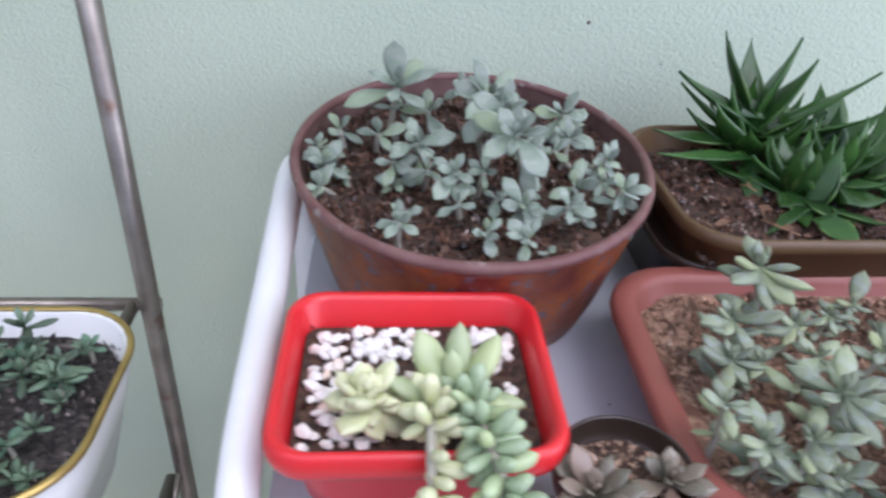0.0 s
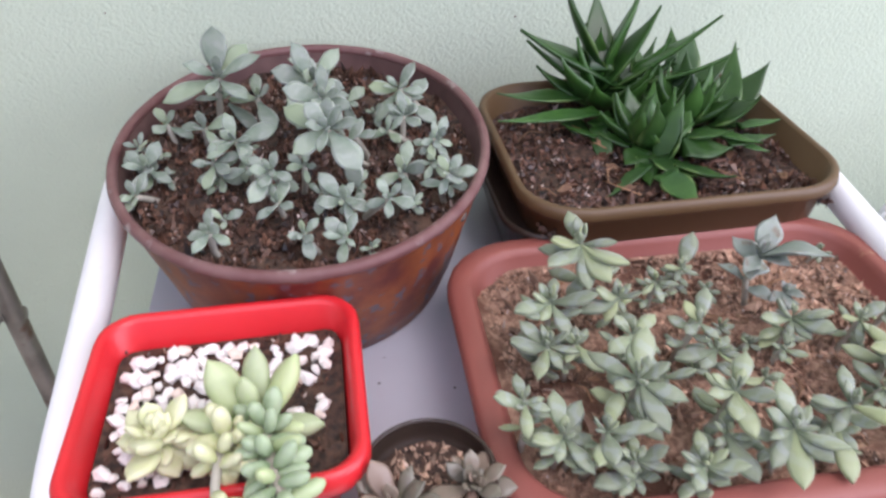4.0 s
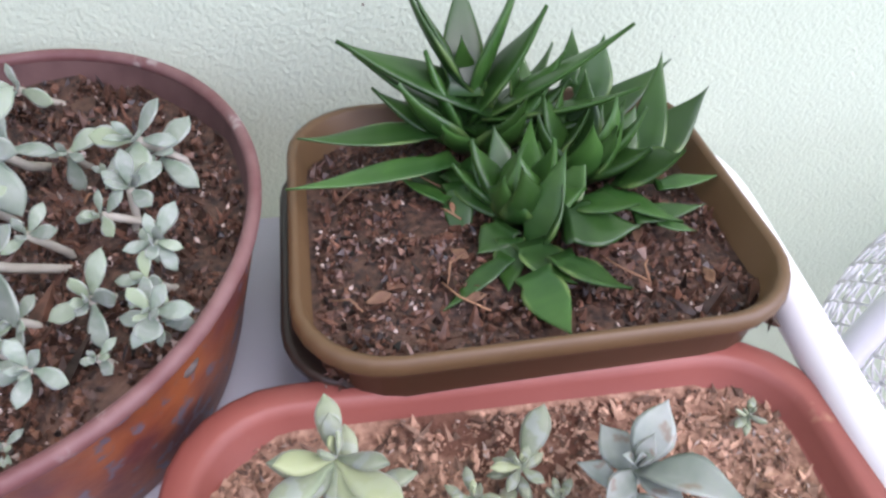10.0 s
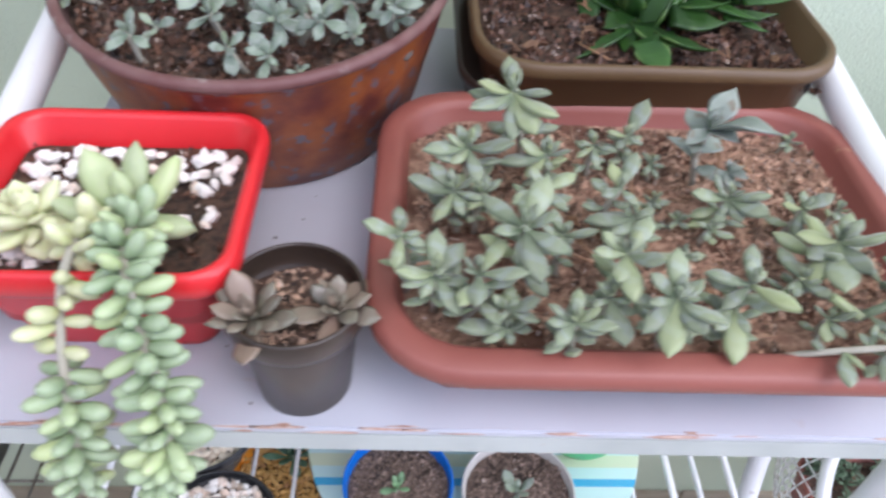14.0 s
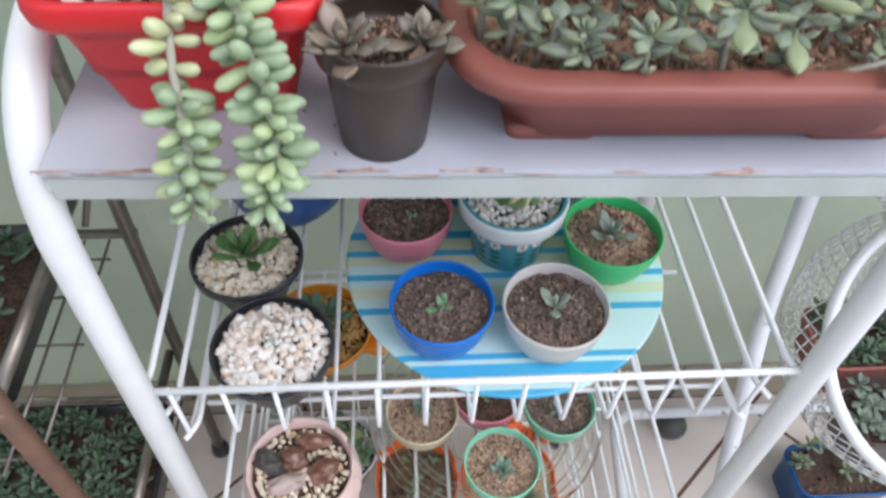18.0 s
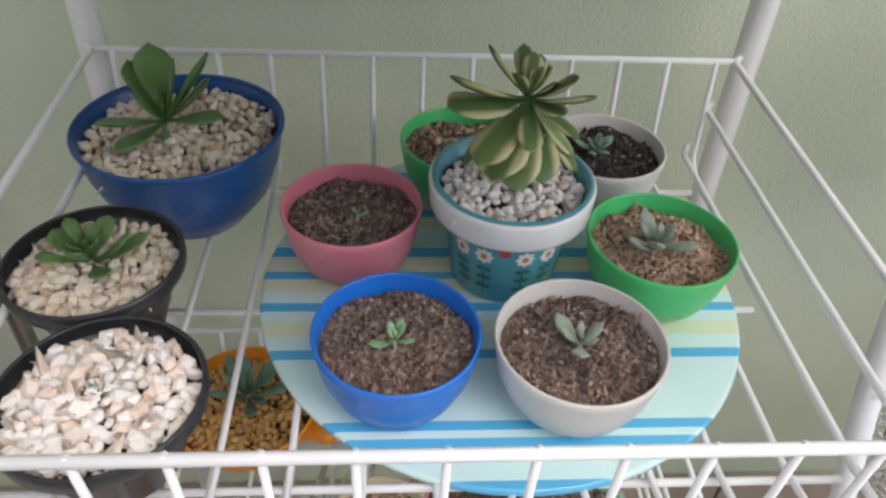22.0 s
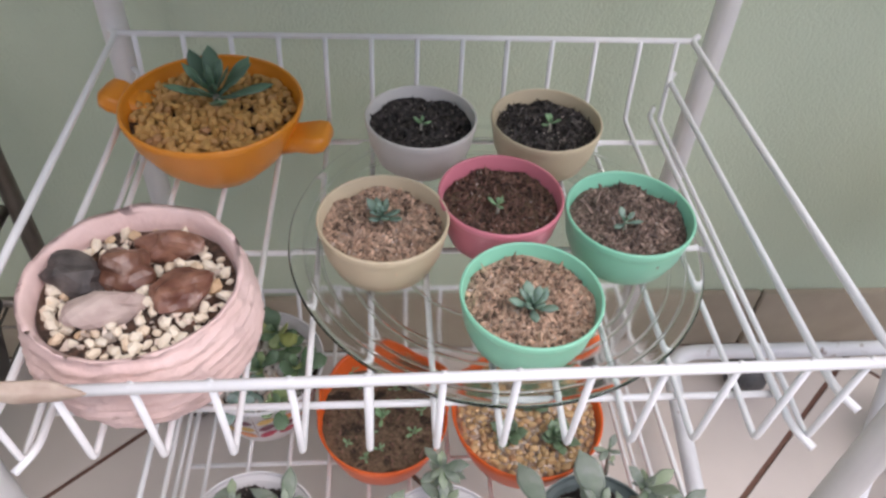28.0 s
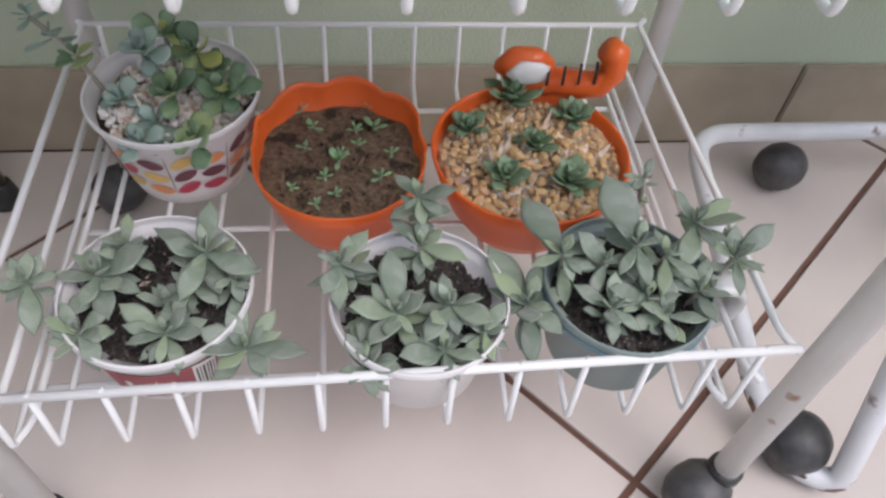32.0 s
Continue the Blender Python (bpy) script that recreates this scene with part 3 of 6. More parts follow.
for xt, xb, front, back in ((0.053, 0.046, 1.057, 1.118), (0.573, 0.577, 1.068, 1.108)):
    pts = [(xb, 0.333, FLOOR + 0.05), (xt, 0.331, front), (xt, 0.705, back), (xb, 0.70, FLOOR + 0.05)]
    cart_part("side_frame", piped("side_frame", WHITE, bent(pts, 0.095, 12), 0.0112, 14), label="white bent tube side frame")
    for y in (0.333, 0.70):
        wheel = cart_part("caster", shape("caster", *moved(lathe([(0.007, -0.026), (0.018, -0.0225), (0.0245, -0.0125), (0.0265, 0), (0.0245, 0.0125), (0.018, 0.0225), (0.007, 0.026)], 20), Matrix.Translation((xb - 0.018, y - 0.008, FLOOR + 0.0268)) @ Euler((0, radians(80), 0.5)).to_matrix().to_4x4()), CASTER), label="black ball caster")
        part("socket", shape("socket", *moved(lathe([(0.0135, 0), (0.0145, 0.004), (0.0145, 0.012), (0.012, 0.015)], 16), Matrix.Translation((xb, y, FLOOR + 0.044))), BLACK), wheel)

# board top with a turned-down edge
TOP = 1.026
LEVEL = lambda x: TOP + 0.002 - 0.018 * (x - 0.311)  # the board slopes a little along its length


def sloped(me):
    for v in me.vertices:
        v.co.z += LEVEL(v.co.x) - TOP
    return me


top = cart_part("board_top", sloped(boxed("board_top", TOPPAINT, 0.064, 0.559, 0.325, 0.735, TOP - 0.005, TOP, b=0.0012)), label="lilac-white painted board top with a worn edge")
part("front_apron", sloped(boxed("front_apron", APRON, 0.066, 0.557, 0.3255, 0.331, TOP - 0.0215, TOP - 0.0052, b=0.001)), top, "grey-white painted apron with rusty streaks")
part("side_apron", sloped(boxed("side_apron", APRON, 0.0655, 0.069, 0.332, 0.734, TOP - 0.0215, TOP - 0.0052, b=0.001)), top)
part("side_apron", sloped(boxed("side_apron", APRON, 0.554, 0.5575, 0.332, 0.734, TOP - 0.0215, TOP - 0.0052, b=0.001)), top)
rnd = random.Random(5)
for n in range(54):
    x = rnd.uniform(0.07, 0.55) if n % 2 else rnd.uniform(0.07, 0.3)
    w = rnd.uniform(0.003, 0.016)
    part("rust_patch", shape("rust_patch", *moved(lump(1.0, n, 1, 0.7), Matrix.Translation((x, 0.3252 + rnd.uniform(-0.0002, 0.002), LEVEL(x) - rnd.uniform(0.0, 0.0035))) @ Matrix.Diagonal((w, 0.0008, 0.0008, 1))), RUST), top)
for x in (0.062, 0.561):
    for y in (0.337, 0.7):
        cart_part("bracket", piped("bracket", WHITE, [(x - 0.012 if x < 0.3 else x + 0.012, y, TOP - 0.02), (x, y, TOP - 0.014), (x + (0.01 if x < 0.3 else -0.01), y, TOP - 0.012)], 0.0055, 8))

# specks of dirt on the board
DIRT = material("dark_dirt", (0.08, 0.06, 0.05), 0.9, (0.14, 0.1, 0.08), 90, 0.8)
rnd = random.Random(71)
for n in range(34):
    x, y = rnd.uniform(0.08, 0.54), rnd.uniform(0.335, 0.6)
    s = rnd.uniform(0.0004, 0.0013)
    part("dirt_speck", shape("dirt_speck", *moved(lump(s, n, 0.5, 0.6), Matrix.Translation((x, y, LEVEL(x) + 0.0002))), DIRT), top)

# wire baskets
RIMS = ((0.800, 0.728, 0.056, 0.556), (0.506, 0.43, 0.054, 0.546), (0.188, 0.127, 0.053, 0.546))
LIFT = {0.800: 0.012, 0.506: -0.001, 0.188: -0.001}  # baskets that stand higher at the back
TILT = {0.506: 0.02, 0.188: 0.03}  # front rims that rise along their length
SAG = {0.800: 0.011}  # the loaded bed of the upper basket hangs through
Y0, Y1 = 0.333, 0.687
for rim_z, bed_z, x0, x1 in RIMS:
    up, sag, tilt_z = LIFT.get(rim_z, 0.0), SAG.get(rim_z, 0.0), TILT.get(rim_z, 0.0)
    basket = cart_part("wire_basket", piped("rim_wire", WHITE, [(x0 - 0.006, Y0, rim_z + tilt_z * (x0 - 0.306)), (x1 + 0.008, Y0, rim_z + tilt_z * (x1 - 0.294))], 0.0032, 8), label="white enamelled wire basket")
    part("rim_wire", piped("rim_wire", WHITE, [(x0, Y1, rim_z + up), (x1, Y1, rim_z + up)], 0.0026, 8), basket)
    for x in (x0, x1):
        sx = 1 if x > 0.3 else -1
        for k, inset in ((0, 0), (0.5, 0.012), (1, 0.022)):
            z = rim_z + (bed_z - rim_z) * k
            zb = z + up * (1 - k)
            z += tilt_z * (x - 0.3) * (1 - k)
            part("side_wire", piped("side_wire", WHITE, bent([(x - sx * (inset - 0.01), Y0 - 0.001, z - 0.004), (x - sx * inset, Y0 + 0.012, z), (x - sx * inset, Y1 - 0.006 * k, zb), (x - sx * (inset - 0.008), Y1 + 0.008, zb)], 0.008, 3), 0.0026 if k else 0.0028, 8), basket)
    for n in range(13):
        x = (0.0537 + 0.0406 * n) if rim_z < 0.3 else (0.069 if rim_z < 0.7 else 0.0715) + 0.0391 * n
        slant = -0.003 if rim_z < 0.3 else 0.006 if rim_z < 0.7 else 0.004
        lo, hi = x0 + 0.014, x1 - 0.014
        xf = min(max(x, lo), hi)
        part("floor_wire", piped("floor_wire", WHITE, bent([(xf, Y0 + 0.0005, rim_z + tilt_z * (xf - 0.3) + 0.003), (xf, Y0 + slant, bed_z - 0.003), (xf, Y0 + 0.045, bed_z - sag), (xf, Y1 - 0.03, bed_z - sag), (xf, Y1 - 0.012, bed_z), (xf, Y1 - 0.002, rim_z + up)], 0.005, 3), 0.0022, 7), basket)
    for y in (0.372, 0.506, 0.645):
        part("cross_wire", piped("cross_wire", WHITE, [(x0 + 0.022, y, bed_z - sag - 0.0042), (x1 - 0.022, y, bed_z - sag - 0.0042)], 0.0024, 7), basket)
BEDS = [b + 0.0022 - SAG.get(z, 0.0) for z, b, _, _ in RIMS]


# ---- pots ----
def round_pot(name, label, category, at, profile, mat, seg=48, wall=0.0028, m=None, group="", body_label=""):
    """A turned pot from its outer profile, foot to rim, with a hollow inside."""
    root = thing(name, label, category, at, group, m=m)
    inner = [(max(r - wall, 0.002), z) for r, z in profile[::-1] if z > profile[0][1] + 0.006]
    r1, z1 = profile[-1]
    outline = [(profile[0][0] * 0.97, profile[0][1] + 0.0012)] + profile + [(r1 - wall * 0.15, z1 + wall * 0.35), (r1 - wall * 0.5, z1 + wall * 0.5), (r1 - wall * 0.85, z1 + wall * 0.35)] + inner + [(0.003, profile[0][1] + 0.006)]
    part("body", shape("body", *lathe(outline, seg), mat), root, body_label)
    return root


def cup(name, label, at, mat, r=0.047, h=0.047, group="small plastic bowls on the shelf", lip=0.0022):
    prof = [(r * 0.56, 0), (r * 0.63, 0.0015), (r * 0.81, h * 0.22), (r * 0.93, h * 0.52), (r * 0.98, h * 0.8), (r * 0.99, h * 0.86), (r, h * 0.88), (r + 0.0006, h)]
    return round_pot(name, label, "plant pot", at, prof, mat, 44, lip, group=group)


# top board: tilted rusty bowl
tilt = Matrix.Translation((0.188, 0.622, TOP + 0.008)) @ Euler((radians(2.5), 0, 0)).to_matrix().to_4x4() @ Matrix.Diagonal((0.974, 1.132, 1.127, 1.0))
bowl = round_pot("round_bowl", "rust-red round metal bowl with a chipped rolled rim", "plant bowl", None,
                 [(0.098, 0), (0.104, 0.002), (0.111, 0.02), (0.1185, 0.045), (0.126, 0.068), (0.129, 0.083), (0.1315, 0.086), (0.1325, 0.089), (0.1315, 0.092)], BOWL, 72, 0.0022, m=tilt)
soil_round(bowl, 0.1258, 0.0785, SOIL, CRUMB, 3, 12500, 0.0017, 0.008)
part("rim", shape("rim", *tube([(0.1312 * math.cos(2 * math.pi * k / 90), 0.1312 * math.sin(2 * math.pi * k / 90), 0.0917 + 0.0005 * noise.noise((k * 0.4, 1, 0))) for k in range(90)], 0.0036, 10, True), BOWLRIM), bowl, "dull maroon rolled rim with worn paint")

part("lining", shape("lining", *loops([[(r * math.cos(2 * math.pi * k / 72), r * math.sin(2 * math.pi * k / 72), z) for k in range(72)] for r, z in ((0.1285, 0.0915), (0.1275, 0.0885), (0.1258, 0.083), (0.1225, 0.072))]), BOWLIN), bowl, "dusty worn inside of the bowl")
part("worn_hole", shape("worn_hole", *moved(lump(1.0, 6, 1, 0.6, 2), Matrix.Translation((0.1025, -0.074, 0.0755)) @ Euler((0, 0, radians(-38))).to_matrix().to_4x4() @ Matrix.Diagonal((0.0018, 0.0055, 0.003, 1))), material("bare_metal_chip", (0.03, 0.022, 0.02), 0.6, (0.14, 0.12, 0.11), 300, 1.0)), bowl, "rusted hole below the rim")

red = thing("red_pot", "square bright red plastic pot with a thick lip", "plant pot", (0.1425, 0.412, LEVEL(0.19)))
part("body", shape("body", *squarepot([(0.09, 0.07, 0.012, 0.002), (0.094, 0.074, 0.013, 0.0), (0.096, 0.076, 0.014, 0.004), (0.12, 0.108, 0.016, 0.055), (0.125, 0.113, 0.017, 0.066),
     (0.140, 0.126, 0.02, 0.0655), (0.1425, 0.1285, 0.021, 0.068), (0.144, 0.13, 0.021, 0.073), (0.143, 0.129, 0.021, 0.078), (0.139, 0.125, 0.02, 0.0812), (0.134, 0.12, 0.018, 0.0808), (0.129, 0.115, 0.017, 0.078), (0.118, 0.1, 0.015, 0.05), (0.11, 0.094, 0.014, 0.03)]), RED), red)
soil_square(red, 0.121, 0.105, 0.015, 0.064, SOIL, CRUMB, 8, 350, 0.0016, 0.003)

brown = round_pot("small_brown_pot", "small tapered brown plastic pot", "plant pot", (0.2395, 0.3545, LEVEL(0.25)),
                  [(0.0225, 0), (0.0235, 0.001), (0.0285, 0.048), (0.0288, 0.052), (0.0325, 0.054), (0.0335, 0.058), (0.0335, 0.065), (0.033, 0.067)], BROWN, 44, 0.0022)
soil_round(brown, 0.0285, 0.055, SOIL, SANDCRUMB, 12, 320, 0.0016, 0.002)

tray = thing("terracotta_tray", "wide rounded terracotta-coloured plastic planter tray on feet", "planter", m=Matrix.Translation((0.4195, 0.4295, LEVEL(0.4195))) @ Euler((0, 0, radians(-0.5))).to_matrix().to_4x4())
part("body", shape("body", *squarepot([(0.222, 0.162, 0.028, 0.008), (0.228, 0.168, 0.03, 0.008), (0.25, 0.184, 0.034, 0.036), (0.256, 0.19, 0.036, 0.0475), (0.288, 0.218, 0.046, 0.047), (0.295, 0.226, 0.05, 0.0495), (0.2975, 0.2285, 0.051, 0.054), (0.2955, 0.2265, 0.05, 0.0585), (0.29, 0.221, 0.048, 0.0605),
     (0.272, 0.202, 0.04, 0.0618), (0.267, 0.196, 0.037, 0.0605), (0.263, 0.192, 0.036, 0.056), (0.245, 0.178, 0.033, 0.03)]), TERRA), tray)
for sx in (-1, 1):
    for sy in (-1, 1):
        part("foot", shape("foot", *moved(squarepot([(0.05, 0.03, 0.006, 0.0), (0.056, 0.036, 0.008, 0.011)]), Matrix.Translation((sx * 0.086, sy * 0.064, 0))), TERRA), tray)
soil_square(tray, 0.26, 0.189, 0.034, 0.047, TRAYSOIL, TRAYCRUMB, 21, 12000, 0.0015, 0.008, "dry sandy reddish soil")

olive = thing("olive_pot", "rounded rectangular olive-brown plastic planter", "planter", (0.4495, 0.611, TOP), m=Matrix.Translation((0.4475, 0.6225, LEVEL(0.4475))) @ Euler((0, 0, radians(0.6))).to_matrix().to_4x4())
part("body", shape("body", *squarepot([(0.195, 0.166, 0.03, 0.0), (0.2, 0.171, 0.032, 0.001), (0.212, 0.181, 0.036, 0.03), (0.228, 0.194, 0.042, 0.082), (0.236, 0.202, 0.044, 0.083), (0.239, 0.205, 0.045, 0.087), (0.237, 0.203, 0.045, 0.093), (0.231, 0.197, 0.043, 0.094), (0.226, 0.193, 0.042, 0.092), (0.212, 0.180, 0.036, 0.04)]), OLIVE), olive)
part("outer_pot", shape("outer_pot", *moved(squarepot([(0.2, 0.15, 0.03, 0.0), (0.206, 0.156, 0.032, 0.002), (0.215, 0.163, 0.034, 0.022), (0.219, 0.166, 0.035, 0.0225), (0.221, 0.168, 0.035, 0.03), (0.224, 0.17, 0.036, 0.0305), (0.23, 0.176, 0.038, 0.056), (0.238, 0.183, 0.04, 0.057), (0.2395, 0.184, 0.04, 0.063), (0.236, 0.181, 0.04, 0.0645), (0.226, 0.172, 0.036, 0.06)]), Matrix.Translation((-0.007, 0.004, 0.0))), BROWN), olive, "dark brown ribbed planter that holds the olive one")
soil_square(olive, 0.222, 0.189, 0.04, 0.072, SOIL, CRUMB, 30, 9000, 0.0018, 0.008)

# upper basket
B1, B2, B3 = BEDS
disc = thing("striped_round_board", "round glass board printed with blue and pale stripes", "round board", (0.356, 0.5214, B1))
STRIPE = bpy.data.materials.new("striped_print")
STRIPE.use_nodes = True
st = STRIPE.node_tree
co, sep, ramp = st.nodes.new("ShaderNodeTexCoord"), st.nodes.new("ShaderNodeSeparateXYZ"), st.nodes.new("ShaderNodeValToRGB")
scale_n = st.nodes.new("ShaderNodeMapRange")
scale_n.inputs[1].default_value, scale_n.inputs[2].default_value = -0.165, 0.165
st.links.new(co.outputs["Object"], sep.inputs[0])
st.links.new(sep.outputs[1], scale_n.inputs[0])
st.links.new(scale_n.outputs[0], ramp.inputs[0])
ramp.color_ramp.interpolation = "CONSTANT"
A_, B_, C_ = (0.08, 0.42, 0.68, 1), (0.55, 0.76, 0.74, 1), (0.62, 0.7, 0.5, 1)
bands = [(0.0, A_), (0.035, B_), (0.075, A_), (0.115, B_), (0.13, A_), (0.15, B_), (0.29, A_), (0.315, B_), (0.35, C_), (0.39, B_), (0.415, A_), (0.44, B_), (0.47, C_), (0.51, A_), (0.535, C_),
         (0.58, A_), (0.61, B_), (0.68, C_), (0.72, A_), (0.75, B_), (0.82, C_), (0.86, A_), (0.9, B_)]
while len(ramp.color_ramp.elements) < len(bands):
    ramp.color_ramp.elements.new(0.5)
for e, (p, c) in zip(ramp.color_ramp.elements, bands):
    e.position, e.color = p, c
st.links.new(ramp.outputs[0], st.nodes["Principled BSDF"].inputs["Base Color"])
st.nodes["Principled BSDF"].inputs["Roughness"].default_value = 0.18
part("print", shape("print", *lathe([(0.158, 0.0), (0.1605, 0.0006), (0.161, 0.003), (0.16, 0.0048), (0.158, 0.0052)], 96), STRIPE, True), disc)
B1D = B1 + 0.0054

pot_navy = round_pot("navy_pot", "large glossy navy blue plastic bowl pot", "plant pot", (0.134, 0.611, B1),
                     [(0.036, 0), (0.039, 0.001), (0.058, 0.025), (0.067, 0.05), (0.0705, 0.07), (0.0715, 0.0715), (0.0725, 0.073), (0.0725, 0.0745)], NAVY, 56, 0.003)
soil_round(pot_navy, 0.067, 0.062, SOIL, CRUMB, 40, 60)
pot_blk = []
for at, s in (((0.109, 0.4865, B1), 0), ((0.141, 0.388, B1), 1)):
    p = round_pot("black_pot", "black plastic nursery pot filled with white chips", "plant pot", at,
                  [(0.0295, 0.004), (0.0308, 0.005), (0.0455, 0.047), (0.046, 0.048), (0.0505, 0.049), (0.0512, 0.052), (0.0512, 0.057), (0.0505, 0.058)], BLACKPOT, 48, 0.0022, group="black nursery pots")
    soil_round(p, 0.0465, 0.046, SOIL, CRUMB, 50 + s, 40)
    pot_blk.append(p)

PEAT = material("black_peaty_soil", (0.016, 0.013, 0.012), 0.85, (0.06, 0.05, 0.043), 230, 1.0, 1.0, 260)
PEATCRUMB = material("peat_crumb", (0.08, 0.066, 0.058), 0.7, (0.02, 0.016, 0.015), 200, 0.8, vary=0.8, island=True)
REDCRUMB = material("red_brown_crumb", (0.15, 0.08, 0.055), 0.9, (0.1, 0.055, 0.04), 200, 0.8, vary=0.8, island=True)
BROWNSOIL = material("brown_soil", (0.095, 0.06, 0.033), 0.9, (0.19, 0.125, 0.075), 260, 1.0, 1.0, 300, spots=(0.035, 0.022, 0.012), spot_scale=55, spot_level=0.58)
CUPS = []
for label, x, y, bed, mat, r, h, soil, crumb in (
        ("pink plastic bowl pot of brown soil", 0.256, 0.545, B1D, PINK, 0.0462, 0.0495, BROWNSOIL, GREYCRUMB),
        ("bright blue plastic bowl pot with a tiny seedling", 0.285, 0.432, B1D, BLUE, 0.0464, 0.0475, GREYSOIL, GREYCRUMB),
        ("off-white plastic bowl pot with a pale seedling", 0.3865, 0.425, B1D, OFFWHITE, 0.0476, 0.0475, GREYSOIL, GREYCRUMB),
        ("green plastic bowl pot with a seedling", 0.457, 0.513, B1D, GREEN, 0.0481, 0.0475, SAND, SANDCRUMB),
        ("green plastic bowl pot behind the patterned pot", 0.335, 0.631, B1D, GREEN, 0.0462, 0.0475, SOIL, SANDCRUMB),
        ("off-white plastic bowl pot with a rosette seedling", 0.443, 0.623, B1D, OFFWHITE, 0.0464, 0.0475, PEAT, PEATCRUMB),
        ("cream plastic bowl pot with a rosette seedling", 0.2732, 0.482, B2 + 0.005, CREAM, 0.0444, 0.0455, SAND, SANDCRUMB),
        ("greyish white plastic bowl pot of dark soil", 0.304, 0.6015, B2 + 0.005, OFFWHITE, 0.0442, 0.0455, PEAT, PEATCRUMB),
        ("cream plastic bowl pot of dark soil", 0.4046, 0.598, B2 + 0.005, CREAM, 0.0442, 0.0455, PEAT, PEATCRUMB),
        ("pink plastic bowl pot with a tiny seedling", 0.3565, 0.506, B2 + 0.005, PINK, 0.0442, 0.0455, BROWNSOIL, REDCRUMB),
        ("mint green plastic bowl pot of grey-brown soil", 0.445, 0.486, B2 + 0.005, MINT, 0.0448, 0.0455, GREYSOIL, GREYCRUMB),
        ("mint green plastic bowl pot with a rosette seedling", 0.3643, 0.4115, B2 + 0.005, MINT, 0.0444, 0.0455, SAND, SANDCRUMB)):
    p = cup("bowl_pot", label, (x, y, bed), mat, r, h)
    soil_round(p, r * 0.93, h * 0.78, soil, crumb, len(CUPS) + 60, 2300, 0.00145, 0.0055)
    CUPS.append((p, x, y, bed + h * 0.78))

teal = round_pot("patterned_teal_pot", "teal ceramic pot with a white band and printed flowers", "plant pot", None,
                 [(0.0345, 0), (0.0355, 0.0015), (0.042, 0.048), (0.0425, 0.05)], TEAL, 56, 0.003, m=Matrix.Translation((0.359, 0.5365, B1D)) @ Matrix.Diagonal((1, 1, 1.15, 1)))
part("band", shape("band", *loops([[(r * math.cos(2 * math.pi * k / 56), r * math.sin(2 * math.pi * k / 56), z) for k in range(56)] for r, z in ((0.0425, 0.0495), (0.0515, 0.0505), (0.0525, 0.0525), (0.0535, 0.066), (0.053, 0.0675), (0.0515, 0.068))]), WHITEGLAZE), teal, "white glazed collar")
part("lining", shape("lining", *loops([[(r * math.cos(2 * math.pi * k / 56), r * math.sin(2 * math.pi * k / 56), z) for k in range(56)] for r, z in ((0.0518, 0.0685), (0.0495, 0.0695), (0.048, 0.0685), (0.046, 0.05), (0.04, 0.05))]), TEAL), teal, "teal glazed inside")
soil_round(teal, 0.046, 0.0585, SOIL, CRUMB, 90, 60)

# middle basket
plate = thing("glass_plate", "clear round glass turntable plate", "glass plate", (0.356, 0.503, B2))
part("glass", shape("glass", *lathe([(0.118, 0.0), (0.124, 0.0004), (0.135, 0.006), (0.146, 0.0115), (0.15, 0.0125), (0.1508, 0.0145), (0.149, 0.016), (0.145, 0.0155), (0.134, 0.0105), (0.123, 0.0048), (0.117, 0.0042)], 96), GLASS), plate)
for r in (0.139, 0.128, 0.112, 0.105, 0.075):
    part("ring", shape("ring", *tube([(r * math.cos(a * math.pi / 32), r * math.sin(a * math.pi / 32), 0.0042 + max(0.0, (r - 0.12) * 0.45)) for a in range(64)], 0.0013, 6, True), GLASS), plate)

pot_or = round_pot("orange_handled_pot", "orange plastic bowl pot with two stub handles", "plant pot", None,
                   [(0.03, 0), (0.034, 0.001), (0.053, 0.018), (0.064, 0.034), (0.0685, 0.046), (0.0695, 0.048), (0.0695, 0.05)], ORANGE, 52, 0.003, m=Matrix.Translation((0.1425, 0.606, B2)) @ Matrix.Diagonal((1.0, 1.0, 1.2, 1)))
for a, rise in ((166, 74), (-14, 80)):
    q = Matrix.Rotation(radians(a), 4, "Z")
    part("handle", shape("handle", *moved(squarepot([(0.016, 0.028, 0.0075, 0.056), (0.0145, 0.026, 0.007, 0.068), (0.0135, 0.03, 0.0065, 0.075), (0.013, 0.033, 0.0062, 0.084), (0.0115, 0.03, 0.0055, 0.091), (0.006, 0.018, 0.0028, 0.0945)]), q @ Matrix.Translation((0, 0, 0.02)) @ Euler((0, radians(rise), 0)).to_matrix().to_4x4()), ORANGE), pot_or, "orange rounded tab handle")
soil_round(pot_or, 0.064, 0.039, SOIL, SANDCRUMB, 95, 100)

